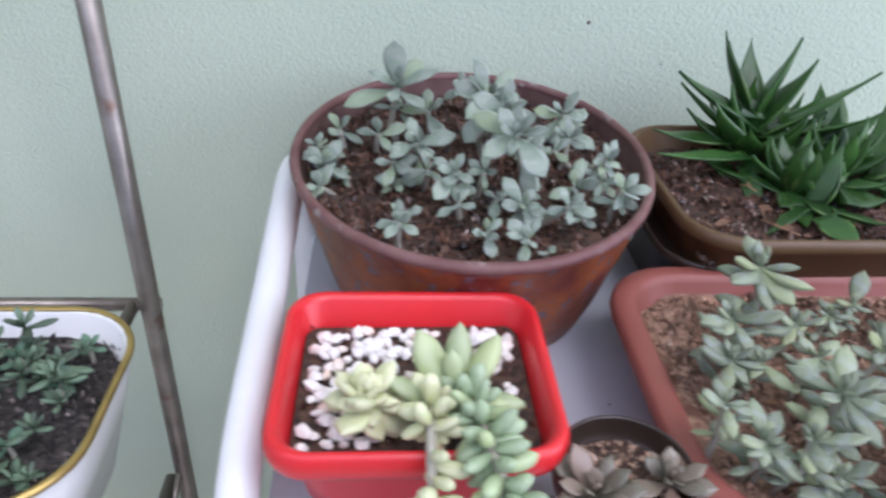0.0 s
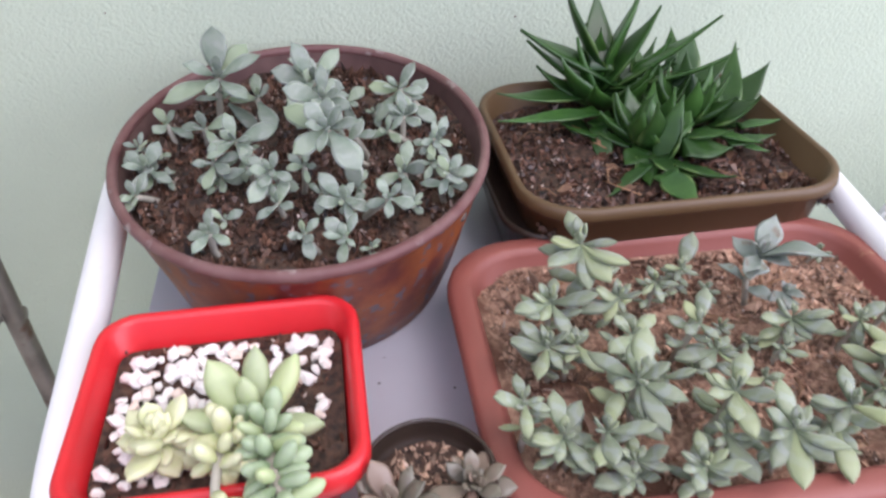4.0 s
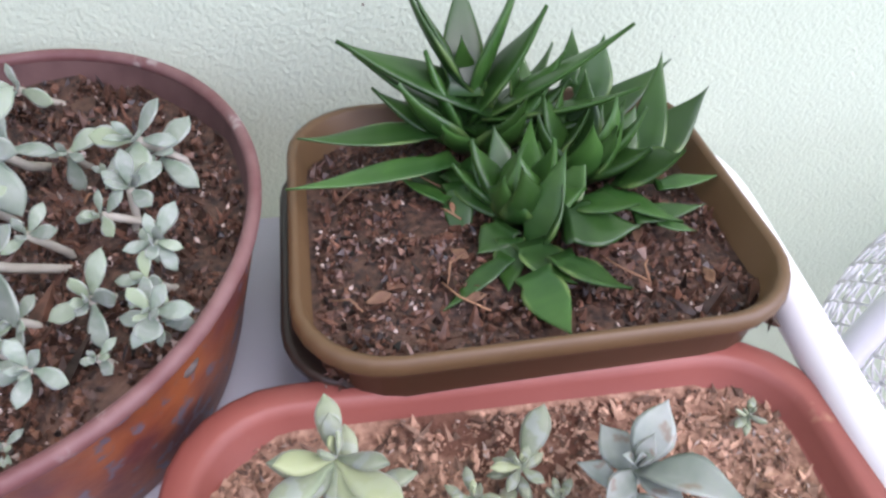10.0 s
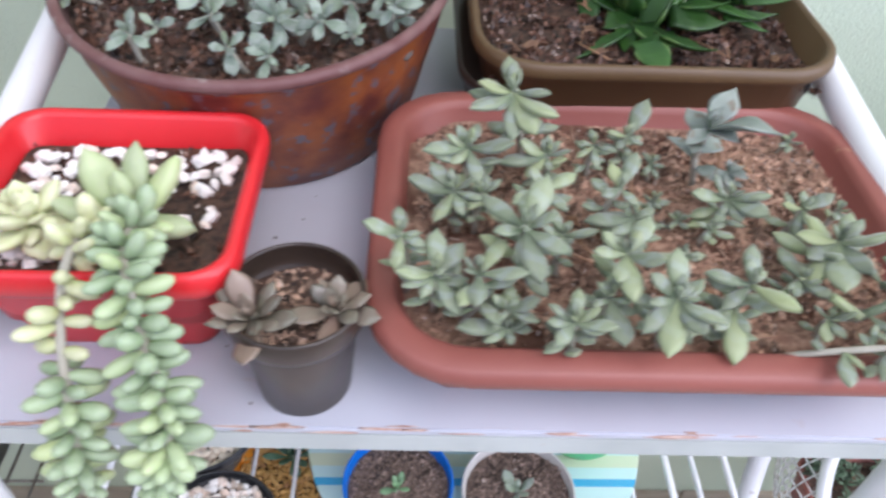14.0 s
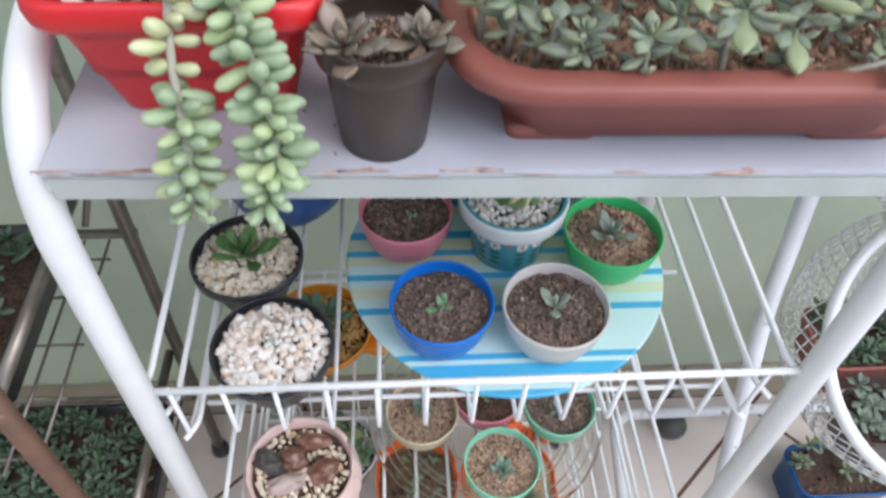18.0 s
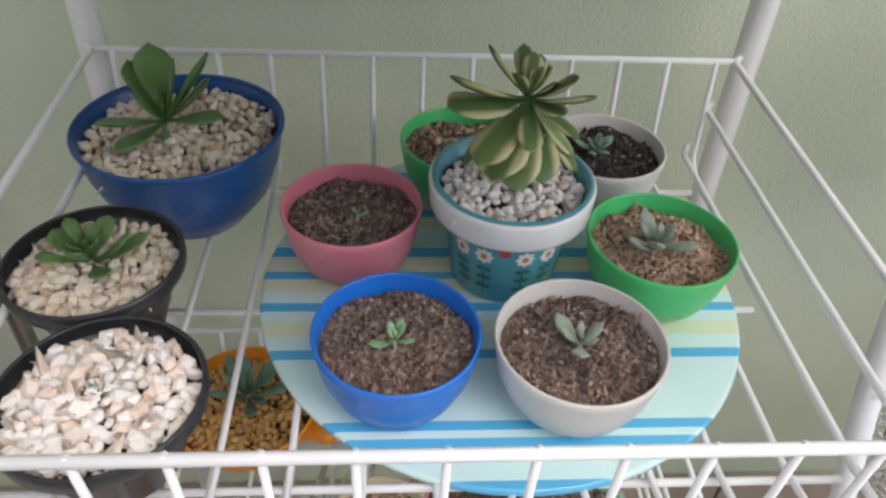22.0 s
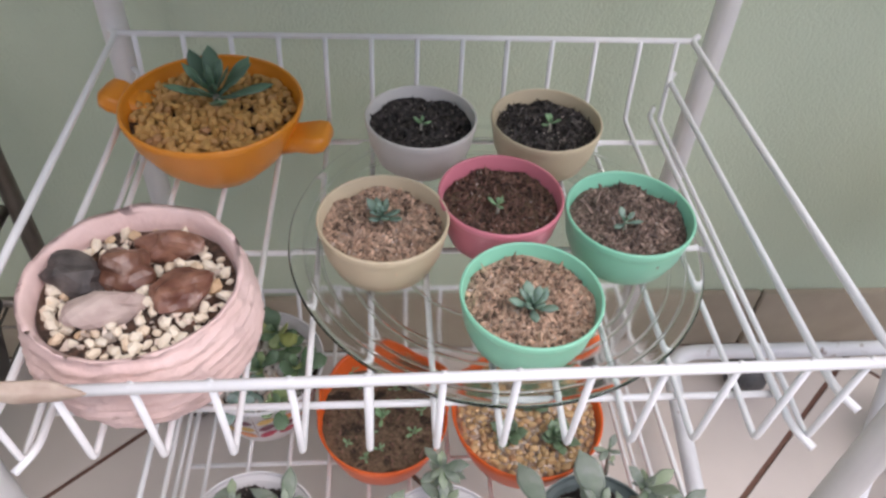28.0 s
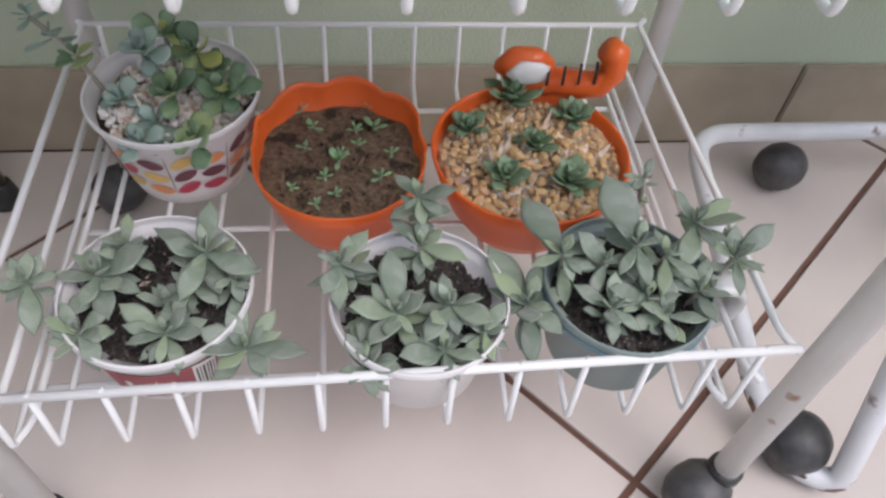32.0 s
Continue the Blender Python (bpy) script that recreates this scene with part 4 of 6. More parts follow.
ridged = thing("ridged_pink_pot", "rounded pale pink plaster pot with rough horizontal ridges", "plant pot", m=Matrix.Translation((0.1335, 0.405, B2)) @ Matrix.Diagonal((0.99, 0.99, 1.03, 1)))
rings = []
for i in range(46):
    f = i / 45
    ring = []
    for k in range(80):
        a = 2 * math.pi * k / 80
        ca, sa = math.cos(a), math.sin(a)
        z = 0.072 * f + 0.0022 * noise.noise((ca * 1.6, sa * 1.6, f * 2.5)) * min(1, 6 * f)
        layer = (f * 9.5 + 0.9 * noise.noise((ca * 1.3 + 7, sa * 1.3, f * 1.5))) % 1.0
        r = 0.0658 - 0.0215 * (2 * f - 1.05) ** 2 * (1 if f < 0.5 else 0.35) + 0.0034 * (layer ** 0.6 - 0.5) + 0.0022 * noise.noise((ca * 6, sa * 6, f * 34)) + 0.0012 * noise.noise((ca * 17, sa * 17, f * 60))
        ring.append((r * ca, r * sa, z))
    rings.append(ring)
for r, z in ((0.0615, 0.0745), (0.0575, 0.0725), (0.0555, 0.062), (0.055, 0.05)):
    rings.append([(r * (1 + 0.025 * noise.noise((math.cos(a) * 3, math.sin(a) * 3, z * 90))) * math.cos(a), r * (1 + 0.025 * noise.noise((math.cos(a) * 3, math.sin(a) * 3, z * 90))) * math.sin(a), z + 0.0024 * noise.noise((math.cos(a) * 4, math.sin(a) * 4, 2))) for a in (2 * math.pi * k / 80 for k in range(80))])
part("body", shape("body", *loops(rings, cap0=True, cap1=True), ROSECLAY), ridged)
soil_round(ridged, 0.055, 0.06, SOIL, CRUMB, 97, 120)

# lowest basket
polka = round_pot("dotted_white_pot", "white plastic tub printed with coloured leaf dots", "plant pot", None,
                  [(0.041, 0), (0.0455, 0.0015), (0.05, 0.014), (0.0615, 0.058), (0.0635, 0.06), (0.0645, 0.0615), (0.0645, 0.064)], YOGURT, 56, 0.0022, m=Matrix.Translation((0.1475, 0.573, B3)) @ Matrix.Diagonal((1, 1, 1.25, 1)))
DOTS = [material("dot_" + n, c, 0.4, scale=40) for n, c in (("orange", (0.75, 0.3, 0.12)), ("yellow", (0.75, 0.5, 0.15)), ("red", (0.5, 0.04, 0.08)), ("maroon", (0.16, 0.04, 0.06)), ("brown", (0.25, 0.1, 0.06)))]
LEAFROW = ((0, 2), (1, 3), (3, 1))


def print_patch(name, mat, a0, zc, half, tall, slant, lift):
    """A flat printed oval on the tapering wall of the tub."""
    vs = []
    for n in range(16):
        u = 2 * math.pi * n / 16
        p, q = half * math.cos(u), tall * math.sin(u) * (1 - 0.25 * math.cos(u) ** 2)
        z = zc + q * math.cos(slant) + p * math.sin(slant)
        r = 0.0464 + 0.0151 * z / 0.058 + lift
        a = a0 + (p * math.cos(slant) - q * math.sin(slant)) / r
        vs.append((r * math.cos(a), r * math.sin(a), z))
    part(name, shape(name, vs, [list(range(16))], mat), polka)


for k in range(8):
    a0 = radians(268 + 45 * k)
    print_patch("printed_stalk", DOTS[3 if k % 2 else 4], a0, 0.033, 0.0004, 0.02, 0, 0.0005)
    for j, pair in enumerate(LEAFROW):
        for side, tone in zip((-1, 1), pair):
            print_patch("printed_leaf", DOTS[(tone + 2 * k) % 5], a0 + side * 0.2, 0.0195 + 0.0125 * j + 0.001 * side, 0.0098, 0.0046, 0.42 if side > 0 else -0.12, 0.0007)
soil_round(polka, 0.0575, 0.052, SOIL, CRUMB, 100, 60)


def outline_pot(name, label, at, mat, radius, h, z_soil, soil, crumb, seed, top=lambda a: 0.0):
    """A pot whose plan is a closed curve radius(a)."""
    root = thing(name, label, "plant pot", at)
    rings = []
    for s, z, extra in ((0.6, 0.001, 0), (0.64, 0.0, 0), (0.8, h * 0.3, 0), (0.94, h * 0.75, 0), (1.0, h, 1), (0.985, h + 0.001, 1), (0.965, h, 1), (0.95, h - 0.004, 1), (0.85, h * 0.5, 0)):
        rings.append([(radius(a) * s * math.cos(a), radius(a) * s * math.sin(a), z + extra * top(a)) for a in (2 * math.pi * k / 96 for k in range(96))])
    part("body", shape("body", *loops(rings, cap0=True, cap1=True), mat), root)
    rr = []
    for i in range(11):
        s = 0.935 * (1 - i / 10.5)
        rr.append([(radius(a) * s * math.cos(a), radius(a) * s * math.sin(a), z_soil + 0.004 * noise.noise((radius(a) * s * math.cos(a) * 60 + seed, radius(a) * s * math.sin(a) * 60, 0))) for a in (2 * math.pi * k / 96 for k in range(96))])
    part("soil", shape("soil", *loops(rr, cap1=True), soil), root, "crumbly potting soil")
    rnd = random.Random(seed)
    spots = [(*in_round(rnd, 0.055), z_soil) for _ in range(900)]
    stuff_bits("loose_soil", [(x, y, z + 0.004 * noise.noise((x * 60 + seed, y * 60, 0))) for x, y, z in spots], crumb, root, "loose bits of soil", 0.0013, seed)
    return root


def scallop(a):
    """Round in front, toed like a paw at the back."""
    back = max(0.0, math.sin(a)) ** 0.5
    return 0.064 + back * (0.004 * abs(math.cos(a * 4.5)) + 0.006) - 0.004 * math.exp(-((math.sin(a) - 0.25) / 0.15) ** 2)


paw = outline_pot("scalloped_orange_pot", "orange plastic pot with a scalloped back edge", (0.271, 0.516, B3), VERMILION, scallop, 0.062, 0.053, BROWNSOIL, REDCRUMB, 103, lambda a: 0.016 * max(0, math.sin(a)) ** 0.7 * (0.7 + 0.3 * abs(math.cos(a * 4.5))))
tiger = outline_pot("orange_figure_pot", "orange plastic bowl pot with a moulded crest and tail", (0.414, 0.515, B3), VERMILION, lambda a: 0.0755, 0.066, 0.055, SAND, SANDCRUMB, 104)
STRIPEBLACK = material("black_paint", (0.03, 0.02, 0.02), 0.5)
part("crest", shape("crest", *moved(lump(1.0, 3, 1, 0.25, 3), Matrix.Translation((0.006, 0.08, 0.084)) @ Matrix.Diagonal((0.02, 0.013, 0.016, 1))), VERMILION), tiger, "plain orange moulded crest")
part("crest_patch", shape("crest_patch", *moved(lump(1.0, 4, 1, 0.3, 2), Matrix.Translation((0.007, 0.0685, 0.084)) @ Matrix.Diagonal((0.015, 0.006, 0.011, 1))), WHITEGLAZE), tiger, "white painted patch")
part("back_ridge", piped("back_ridge", VERMILION, [(0.0, 0.076, 0.066), (0.03, 0.074, 0.072), (0.05, 0.066, 0.074), (0.064, 0.062, 0.078), (0.073, 0.062, 0.090), (0.071, 0.062, 0.106), (0.064, 0.062, 0.112)], 0.009, 10, radii=[0.011, 0.0115, 0.012, 0.0115, 0.011, 0.012, 0.0105]), tiger, "orange curled tail")
for n in range(5):
    x = 0.022 + n * 0.012
    part("stripe", piped("stripe", STRIPEBLACK, [(x - 0.001, 0.060 - n * 0.002, 0.078 + n * 0.002), (x, 0.064 - n * 0.002, 0.0845 + n * 0.0035), (x + 0.002, 0.071 - n * 0.002, 0.086 + n * 0.0035)], 0.0013, 6), tiger, "black painted stripe")


def tub(label, at, r, h, mat, seed):
    p = round_pot("plastic_tub", label, "plant pot", at, [(r * 0.76, 0), (r * 0.78, 0.001), (r * 0.93, h * 0.86), (r * 0.94, h * 0.9), (r, h * 0.91), (r * 1.01, h * 0.95), (r, h)], mat, 52, 0.002, group="tubs on the lowest basket")
    soil_round(p, r * 0.9, h * 0.8, PEAT, PEATCRUMB, seed, 1400, 0.0016, 0.005)
    return p


tub1 = tub("white plastic tub with a maroon printed band", (0.157, 0.4015, B3), 0.059, 0.062, YOGURT, 110)
tub("white plastic tub with a faded print", (0.321, 0.3835, B3), 0.057, 0.065, YOGURT, 111)
tub3 = tub("grey-green plastic mug-shaped pot", (0.4575, 0.388, B3), 0.056, 0.068, GREYPOT, 112)
band_rings = [[((0.0463 + 0.0088 * z / 0.0533 + 0.0006) * math.cos(a), (0.0463 + 0.0088 * z / 0.0533 + 0.0006) * math.sin(a), z) for a in (radians(235 + 80 * k / 24) for k in range(25))] for z in (0.008, 0.045)]
part("printed_band", shape("printed_band", *loops(band_rings, closed_ring=False), MAROON), tub1, "maroon printed label")
bars = [(a, w) for a, w in ((298, 1.2), (300.5, 0.7), (302.5, 1.6), (305.5, 0.8), (307.5, 1.1), (310, 0.6))]
part("white_panel", shape("white_panel", *loops([[(rr * math.cos(a), rr * math.sin(a), z) for a in (radians(296 + 16 * k / 8) for k in range(9))] for rr, z in ((0.0486, 0.008), (0.0547, 0.045))], closed_ring=False), YOGURT), tub1)
for a0, w in bars:
    part("printed_bar", shape("printed_bar", *loops([[(rr * math.cos(a), rr * math.sin(a), z) for a in (radians(a0), radians(a0 + w))] for rr, z in ((0.0497, 0.012), (0.0544, 0.041))], closed_ring=False), STRIPEBLACK), tub1)
for a0, w, z0, z1 in ((250, 5, 0.014, 0.034), (258, 5, 0.014, 0.03), (266, 2, 0.014, 0.03), (271, 1.6, 0.014, 0.036), (262, 22, 0.0095, 0.0115)):
    part("printed_bar", shape("printed_bar", *loops([[((0.0463 + 0.0088 * z / 0.0533 + 0.001) * math.cos(a), (0.0463 + 0.0088 * z / 0.0533 + 0.001) * math.sin(a), z) for a in (radians(a0 + w * k / 4) for k in range(5))] for z in (z0, z1)], closed_ring=False), YOGURT), tub1)
handle = bent([(0.05, 0.0015, 0.058), (0.088, 0.0015, 0.056), (0.084, 0.0015, 0.018), (0.047, 0.0015, 0.016)], 0.018, 5)
part("handle", shape("handle", *moved(tube(handle, 0.0042, 10), Matrix.Diagonal((1, 2.7, 1, 1))), WHITEGLAZE), tub3, "broad white loop handle")
part("blue_line", shape("blue_line", *tube([(0.0558 * math.cos(2 * math.pi * k / 60), 0.0558 * math.sin(2 * math.pi * k / 60), 0.0605) for k in range(60)], 0.0011, 6, True), material("faded_blue_glaze", (0.08, 0.2, 0.27), 0.4, (0.14, 0.26, 0.31), 60, 0.8)), tub3, "faded blue line under the rim")


# ---- plants on the top board ----
GHOST_SHAPE = dict(length=1.0, width=0.49, thick=0.12, tip=0.55, cup=0.22, bend=0.04, neck=0.24, widest=0.6)


def cuttings(rows, seed):
    """Sprawling cuttings at (x, y, height, leaf length) of the crown and (x, y) of the foot, in millimetres, with a count of leaves."""
    rnd = random.Random(seed)
    for n, (x, y, hgt, s, fx, fy, count) in enumerate(rows):
        label = "large grey-green ghost plant rosette with fleshy pointed leaves" if s > 24 else "small grey-green ghost plant rosette on a pale stem"
        z0 = 1.112 + 0.05 * (fy / 1000 - 0.624)
        lean = ((x - fx) / 1000, (y - fy) / 1000)
        plant = rosette(label, "succulent", (fx / 1000, fy / 1000, z0), "ghost", GHOST, count + 1, s / 1000 * (1.05 if s < 30 else 0.96), "ghost plants in the round bowl", seed * 100 + n, 74, -8, lean, hgt / 1000, 0.0017 + s * 0.00002, rnd.uniform(0, 6.28), shape_args=GHOST_SHAPE, stem_to=(0, 0, -0.003), face=0.5, messy=0.75)
        if count > 7 and s > 16:
            # an older pair of leaves lower on the stem
            rosette("", "", None, "ghost", GHOST, 5, s / 1000 * 0.9, "", seed * 100 + n + 50, 35, -20, (lean[0] * 0.7, lean[1] * 0.7), hgt / 1000 * 0.7, 0.0017, rnd.uniform(0, 6.28), shape_args=GHOST_SHAPE, face=0.3, messy=1.0, root=plant)


BOWL_A = [(133, 647, 60, 41, 138, 660, 9), (199, 626, 60, 36, 209, 691, 9), (190, 710, 35, 21, 210, 746, 6), (157, 651, 40, 26, 149, 669, 5), (260, 651, 40, 25, 282, 659, 8), (260, 620, 35, 19, 248, 622, 6), (248, 608, 30, 19, 273, 622, 5), (277, 577, 38, 17, 265, 619, 8), (205, 579, 72, 21, 202, 640, 8), (207, 544, 70, 26, 242, 608, 10), (224, 587, 40, 17, 226, 613, 5), (90, 651, 25, 19, 91, 656, 4), (77, 616, 28, 14, 98, 634, 7), (88, 620, 20, 9, 98, 634, 5)]
BOWL_B = [(84, 593, 25, 21, 92, 613, 8), (120, 631, 30, 19, 125, 652, 5), (146, 584, 45, 22, 154, 614, 8), (131, 577, 35, 17, 140, 601, 6), (133, 578, 22, 14, 135, 597, 6), (82, 561, 25, 15, 97, 588, 7), (169, 545, 45, 18, 177, 576, 8), (154, 568, 35, 16, 152, 593, 5), (172, 534, 30, 17, 181, 544, 6), (190, 556, 40, 15, 184, 586, 6), (199, 549, 25, 15, 197, 565, 5), (221, 554, 25, 11, 232, 565, 9), (212, 523, 35, 19, 219, 556, 8), (240, 516, 38, 17, 222, 552, 7)]
BOWL_C = [(255, 534, 20, 10, 261, 542, 6), (252, 555, 30, 20, 268, 587, 7), (273, 563, 30, 14, 284, 590, 7), (280, 538, 38, 19, 281, 554, 8), (138, 535, 20, 11, 138, 559, 5), (134, 505, 34, 19, 140, 516, 6), (187, 503, 28, 15, 196, 518, 6), (211, 497, 28, 14, 210, 506, 8), (226, 501, 16, 9, 227, 506, 5), (216, 542, 20, 12, 220, 555, 5), (221, 664, 25, 16, 228, 685, 5), (241, 652, 20, 13, 246, 672, 5), (95, 593, 16, 11, 96, 613, 5)]
for rows, seed in ((BOWL_A, 1), (BOWL_B, 2), (BOWL_C, 6)):
    cuttings(rows, seed)

# fallen leaves and twigs on the soil of the large pots
def litter(parent, spots, seed):
    rr = random.Random(seed)
    meshes = leaf_meshes("dry", DRYLEAF, length=1.0, width=0.5, thick=0.06, tip=0.8, cup=0.5, bend=0.2, neck=0.2, widest=0.5)
    for x, y, z in spots:
        s = rr.uniform(0.007, 0.014)
        part("fallen_leaf", rr.choice(meshes), parent, "dry brown fallen leaf", Matrix.LocRotScale((x, y, z), Euler((rr.uniform(-0.6, 0.6), rr.uniform(-0.3, 0.2), rr.uniform(0, 6.3))), (s, s, s)))
        a, q = rr.uniform(0, 6.3), rr.uniform(0.012, 0.03)
        x, y = x * 0.8 + rr.uniform(-0.02, 0.02), y * 0.8 + rr.uniform(-0.02, 0.02)
        part("twig", piped("twig", DRYLEAF, [(x, y, z), (x + q * 0.5 * math.cos(a), y + q * 0.5 * math.sin(a), z + 0.003), (x + q * math.cos(a + 0.3), y + q * math.sin(a + 0.3), z)], 0.0006, 5), parent, "thin dry twig")


rnd = random.Random(64)
litter(bowl, [(*in_round(rnd, 0.108), 0.0735) for _ in range(22)], 1)
litter(olive, [(rnd.uniform(-0.095, 0.095), rnd.uniform(-0.075, 0.075), 0.077) for _ in range(14)], 2)
litter(tray, [(rnd.uniform(-0.11, 0.11), rnd.uniform(-0.08, 0.08), 0.051) for _ in range(14)], 3)

SAGE_SHAPE = dict(length=1.0, width=0.38, thick=0.2, tip=0.55, cup=0.14, bend=0.1, neck=0.3, widest=0.6, slim=1.25)


def sprig(label, group, mat, kind, at, leaves, shape_args, soil_z, seed, lower=0, young=4, size=1.12, wide=1.14):
    """A leafy shoot: its crown in millimetres and its leaves as (bearing, rise, length), with young leaves in the middle and old ones down the stem."""
    rr = random.Random(seed)
    meshes = leaf_meshes(kind, mat, **shape_args)
    crown = Vector(at) / 1000
    h = max(0.004, crown.z - soil_z)
    foot = crown + Vector((rr.uniform(-0.2, 0.2) * h, rr.uniform(0.05, 0.3) * h, -h))
    root = thing("succulent", label, "succulent", foot, group)
    top = crown - foot
    mid = top * 0.5 + Vector((rr.uniform(-0.1, 0.1), rr.uniform(-0.1, 0.1), 0)) * h
    part("stem", piped("stem", STEM, [(0, 0, -0.003), mid * 0.5, mid, mid * 0.5 + top * 0.5, top], 0.0015 + 0.012 * h, 7), root, "pale bare stem")
    rise = math.degrees(math.atan(shape_args["bend"]))
    mean = sum(l for _, _, l in leaves) / len(leaves)
    grown = [(az, el, ln, top) for az, el, ln in leaves]
    turn = rr.uniform(0, 360)
    grown += [(turn + 137.5 * k, 48 + 12 * k, mean * (0.62 - 0.08 * k), top + Vector((0, 0, 0.001 * k))) for k in range(young)]
    for k in range(lower):
        f = 0.85 - 0.5 * k / max(1, lower - 1)
        grown.append((turn + 70 + 137.5 * k + rr.uniform(-20, 20), rr.uniform(-12, 34), min(mean, 24) * rr.uniform(0.75, 1.08), mid * (2 * f) if f < 0.5 else mid.lerp(top, 2 * f - 1)))
    for az, el, ln, p in grown:
        q = min(ln, 27 if kind == "sage" else 60) / 1000 * size
        w = q * rr.uniform(0.88, 1.12) * wide
        m = Matrix.Translation(p) @ Euler((0, 0, radians(az))).to_matrix().to_4x4() @ Euler((rr.uniform(-0.3, 0.3), -radians(el - rise), 0)).to_matrix().to_4x4() @ Matrix.Diagonal((q, w, w, 1))
        part("leaf", rr.choice(meshes), root, m=m)
    return root


def sage(at, leaves, lower=0):
    long_leaf = max(l for _, _, l in leaves)
    sprig("bushy sage-green succulent with long fleshy leaves" if long_leaf > 20 else ("small sage-green succulent cutting" if long_leaf > 10 else "tiny blue-green succulent offset in sandy soil"),
          "succulent cuttings in the terracotta tray", SAGE, "sage", at, leaves, SAGE_SHAPE, TOP + 0.047, at[0] * 7 + at[1], lower + 2)


sage((347, 473, 1130), ((96, 30, 21), (-164, 25, 21), (-25, 21, 19), (-133, -14, 16), (-49, -7, 29), (-142, -3, 31), (-93, -25, 26), (-67, -19, 29)), 5)
sage((322, 443, 1115), ((68, 22, 15), (-154, 18, 25), (-24, 17, 24), (-126, -11, 14), (-166, 32, 14), (-74, -19, 22)), 5)
sage((314, 419, 1105), ((-158, 25, 26), (-116, -11, 20), (126, 15, 18), (-29, 9, 16), (-4, 37, 13), (-70, -16, 14)), 5)
sage((330, 417, 1105), ((-61, -11, 19), (79, 21, 10), (-131, -6, 12), (47, 9, 12), (126, 7, 9)), 5)
sage((344, 370, 1125), ((132, 7, 25), (65, 19, 30), (-42, 6, 22), (-81, -12, 26), (-156, 13, 15), (-100, -14, 18), (78, 20, 20), (-7, 40, 16)), 5)
sage((360, 415, 1110), ((35, 7, 20), (-147, 2, 19), (116, 15, 13), (-54, -4, 16), (-125, -13, 14), (50, 7, 9)), 5)
sage((366, 451, 1105), ((-153, 7, 27), (-171, 27, 18), (80, 25, 11), (-25, 25, 13), (-133, -11, 17), (-82, -21, 9)), 5)
sage((396, 467, 1100), ((95, 24, 11), (-36, 16, 13), (-146, -8, 12), (-89, -22, 13), (-171, 25, 9)), 5)
sage((417, 477, 1100), ((54, 26, 23), (-176, 22, 12), (-54, -3, 10), (-134, -19, 10), (52, 24, 10)), 5)
sage((432, 468, 1088), ((48, 7, 9), (180, 47, 9), (-58, 19, 9), (-122, -12, 9), (-78, -17, 10)))
sage((400, 418, 1110), ((60, 23, 21), (-151, -4, 12), (107, 16, 13), (-60, -4, 12), (76, 21, 9)), 5)
sage((427, 438, 1085), ((-60, 60, 9), (-154, 36, 9), (-81, 12, 9), (-125, 5, 9)))
sage((408, 408, 1098), ((-167, 12, 26), (162, 44, 11), (-64, -4, 11), (-142, -9, 16), (-46, 11, 13)), 5)
sage((367, 387, 1105), ((110, 14, 14), (63, 6, 9), (-22, 29, 16), (-173, 25, 13), (-78, -12, 11), (-117, -14, 11)), 5)
sage((390, 360, 1120), ((54, 17, 22), (-42, 17, 17), (163, 42, 15), (-113, -14, 15), (-170, 16, 16), (-90, -11, 22)), 5)
sage((288, 370, 1120), ((-163, 36, 19), (97, 19, 13), (-12, 21, 9), (-31, 2, 12), (-96, -12, 17), (-132, 21, 9)), 5)
sage((304, 355, 1110), ((90, 16, 21), (54, 5, 19), (-142, 12, 17), (-64, -8, 20), (-156, 25, 19), (-48, 31, 9), (-117, -4, 13)), 5)
sage((314, 359, 1095), ((78, 12, 10), (-49, -1, 9), (-88, -10, 12), (-134, 22, 9)))
sage((323, 351, 1115), ((56, 9, 22), (-20, 22, 21), (-93, -11, 16), (-151, 39, 9)), 5)
sage((337, 343, 1100), ((81, 12, 13), (-9, 33, 15), (-34, 13, 14), (161, 47, 10), (-120, 23, 9)), 5)
sage((339, 343, 1088), ((-163, 23, 25), (-28, 17, 10), (-92, -5, 9), (-142, 7, 14), (-155, 69, 9)))
sage((365, 332, 1105), ((78, 13, 17), (-168, 18, 13), (-131, -2, 14), (-42, 13, 13), (-29, 25, 18), (170, 36, 14), (2, 46, 12)), 5)
sage((383, 347, 1105), ((152, 47, 9), (-34, 22, 9), (-80, -6, 14), (80, 14, 11), (-88, -7, 24), (-150, 1, 9)), 5)
sage((409, 338, 1115), ((82, 16, 23), (157, 40, 16), (-108, -9, 28), (-73, 0, 20), (43, 12, 10), (-166, 7, 13), (-139, -6, 22), (-57, 12, 22)), 5)
sage((444, 347, 1115), ((174, 18, 20), (76, 18, 19), (-56, 18, 22), (38, 15, 10), (-145, -10, 17)), 5)
sage((443, 348, 1098), ((-81, -2, 13), (-128, -13, 14), (-104, -9, 26), (-158, 1, 9)), 5)
sage((500, 381, 1110), ((175, 9, 20), (57, 25, 17), (-47, 37, 22), (-73, 3, 21), (-133, -19, 25), (-156, -14, 18), (31, 21, 15), (-101, -14, 27)), 5)
sage((499, 416, 1100), ((21, 17, 17), (173, 12, 11), (-81, -9, 12), (-117, -22, 15), (75, 23, 11)), 5)
sage((529, 430, 1088), ((57, 2, 9), (-124, -6, 9), (-84, 37, 9)))
sage((481, 367, 1098), ((103, 5, 19), (-124, -18, 10), (-63, 13, 16), (-145, -11, 9), (-46, 30, 9)), 5)
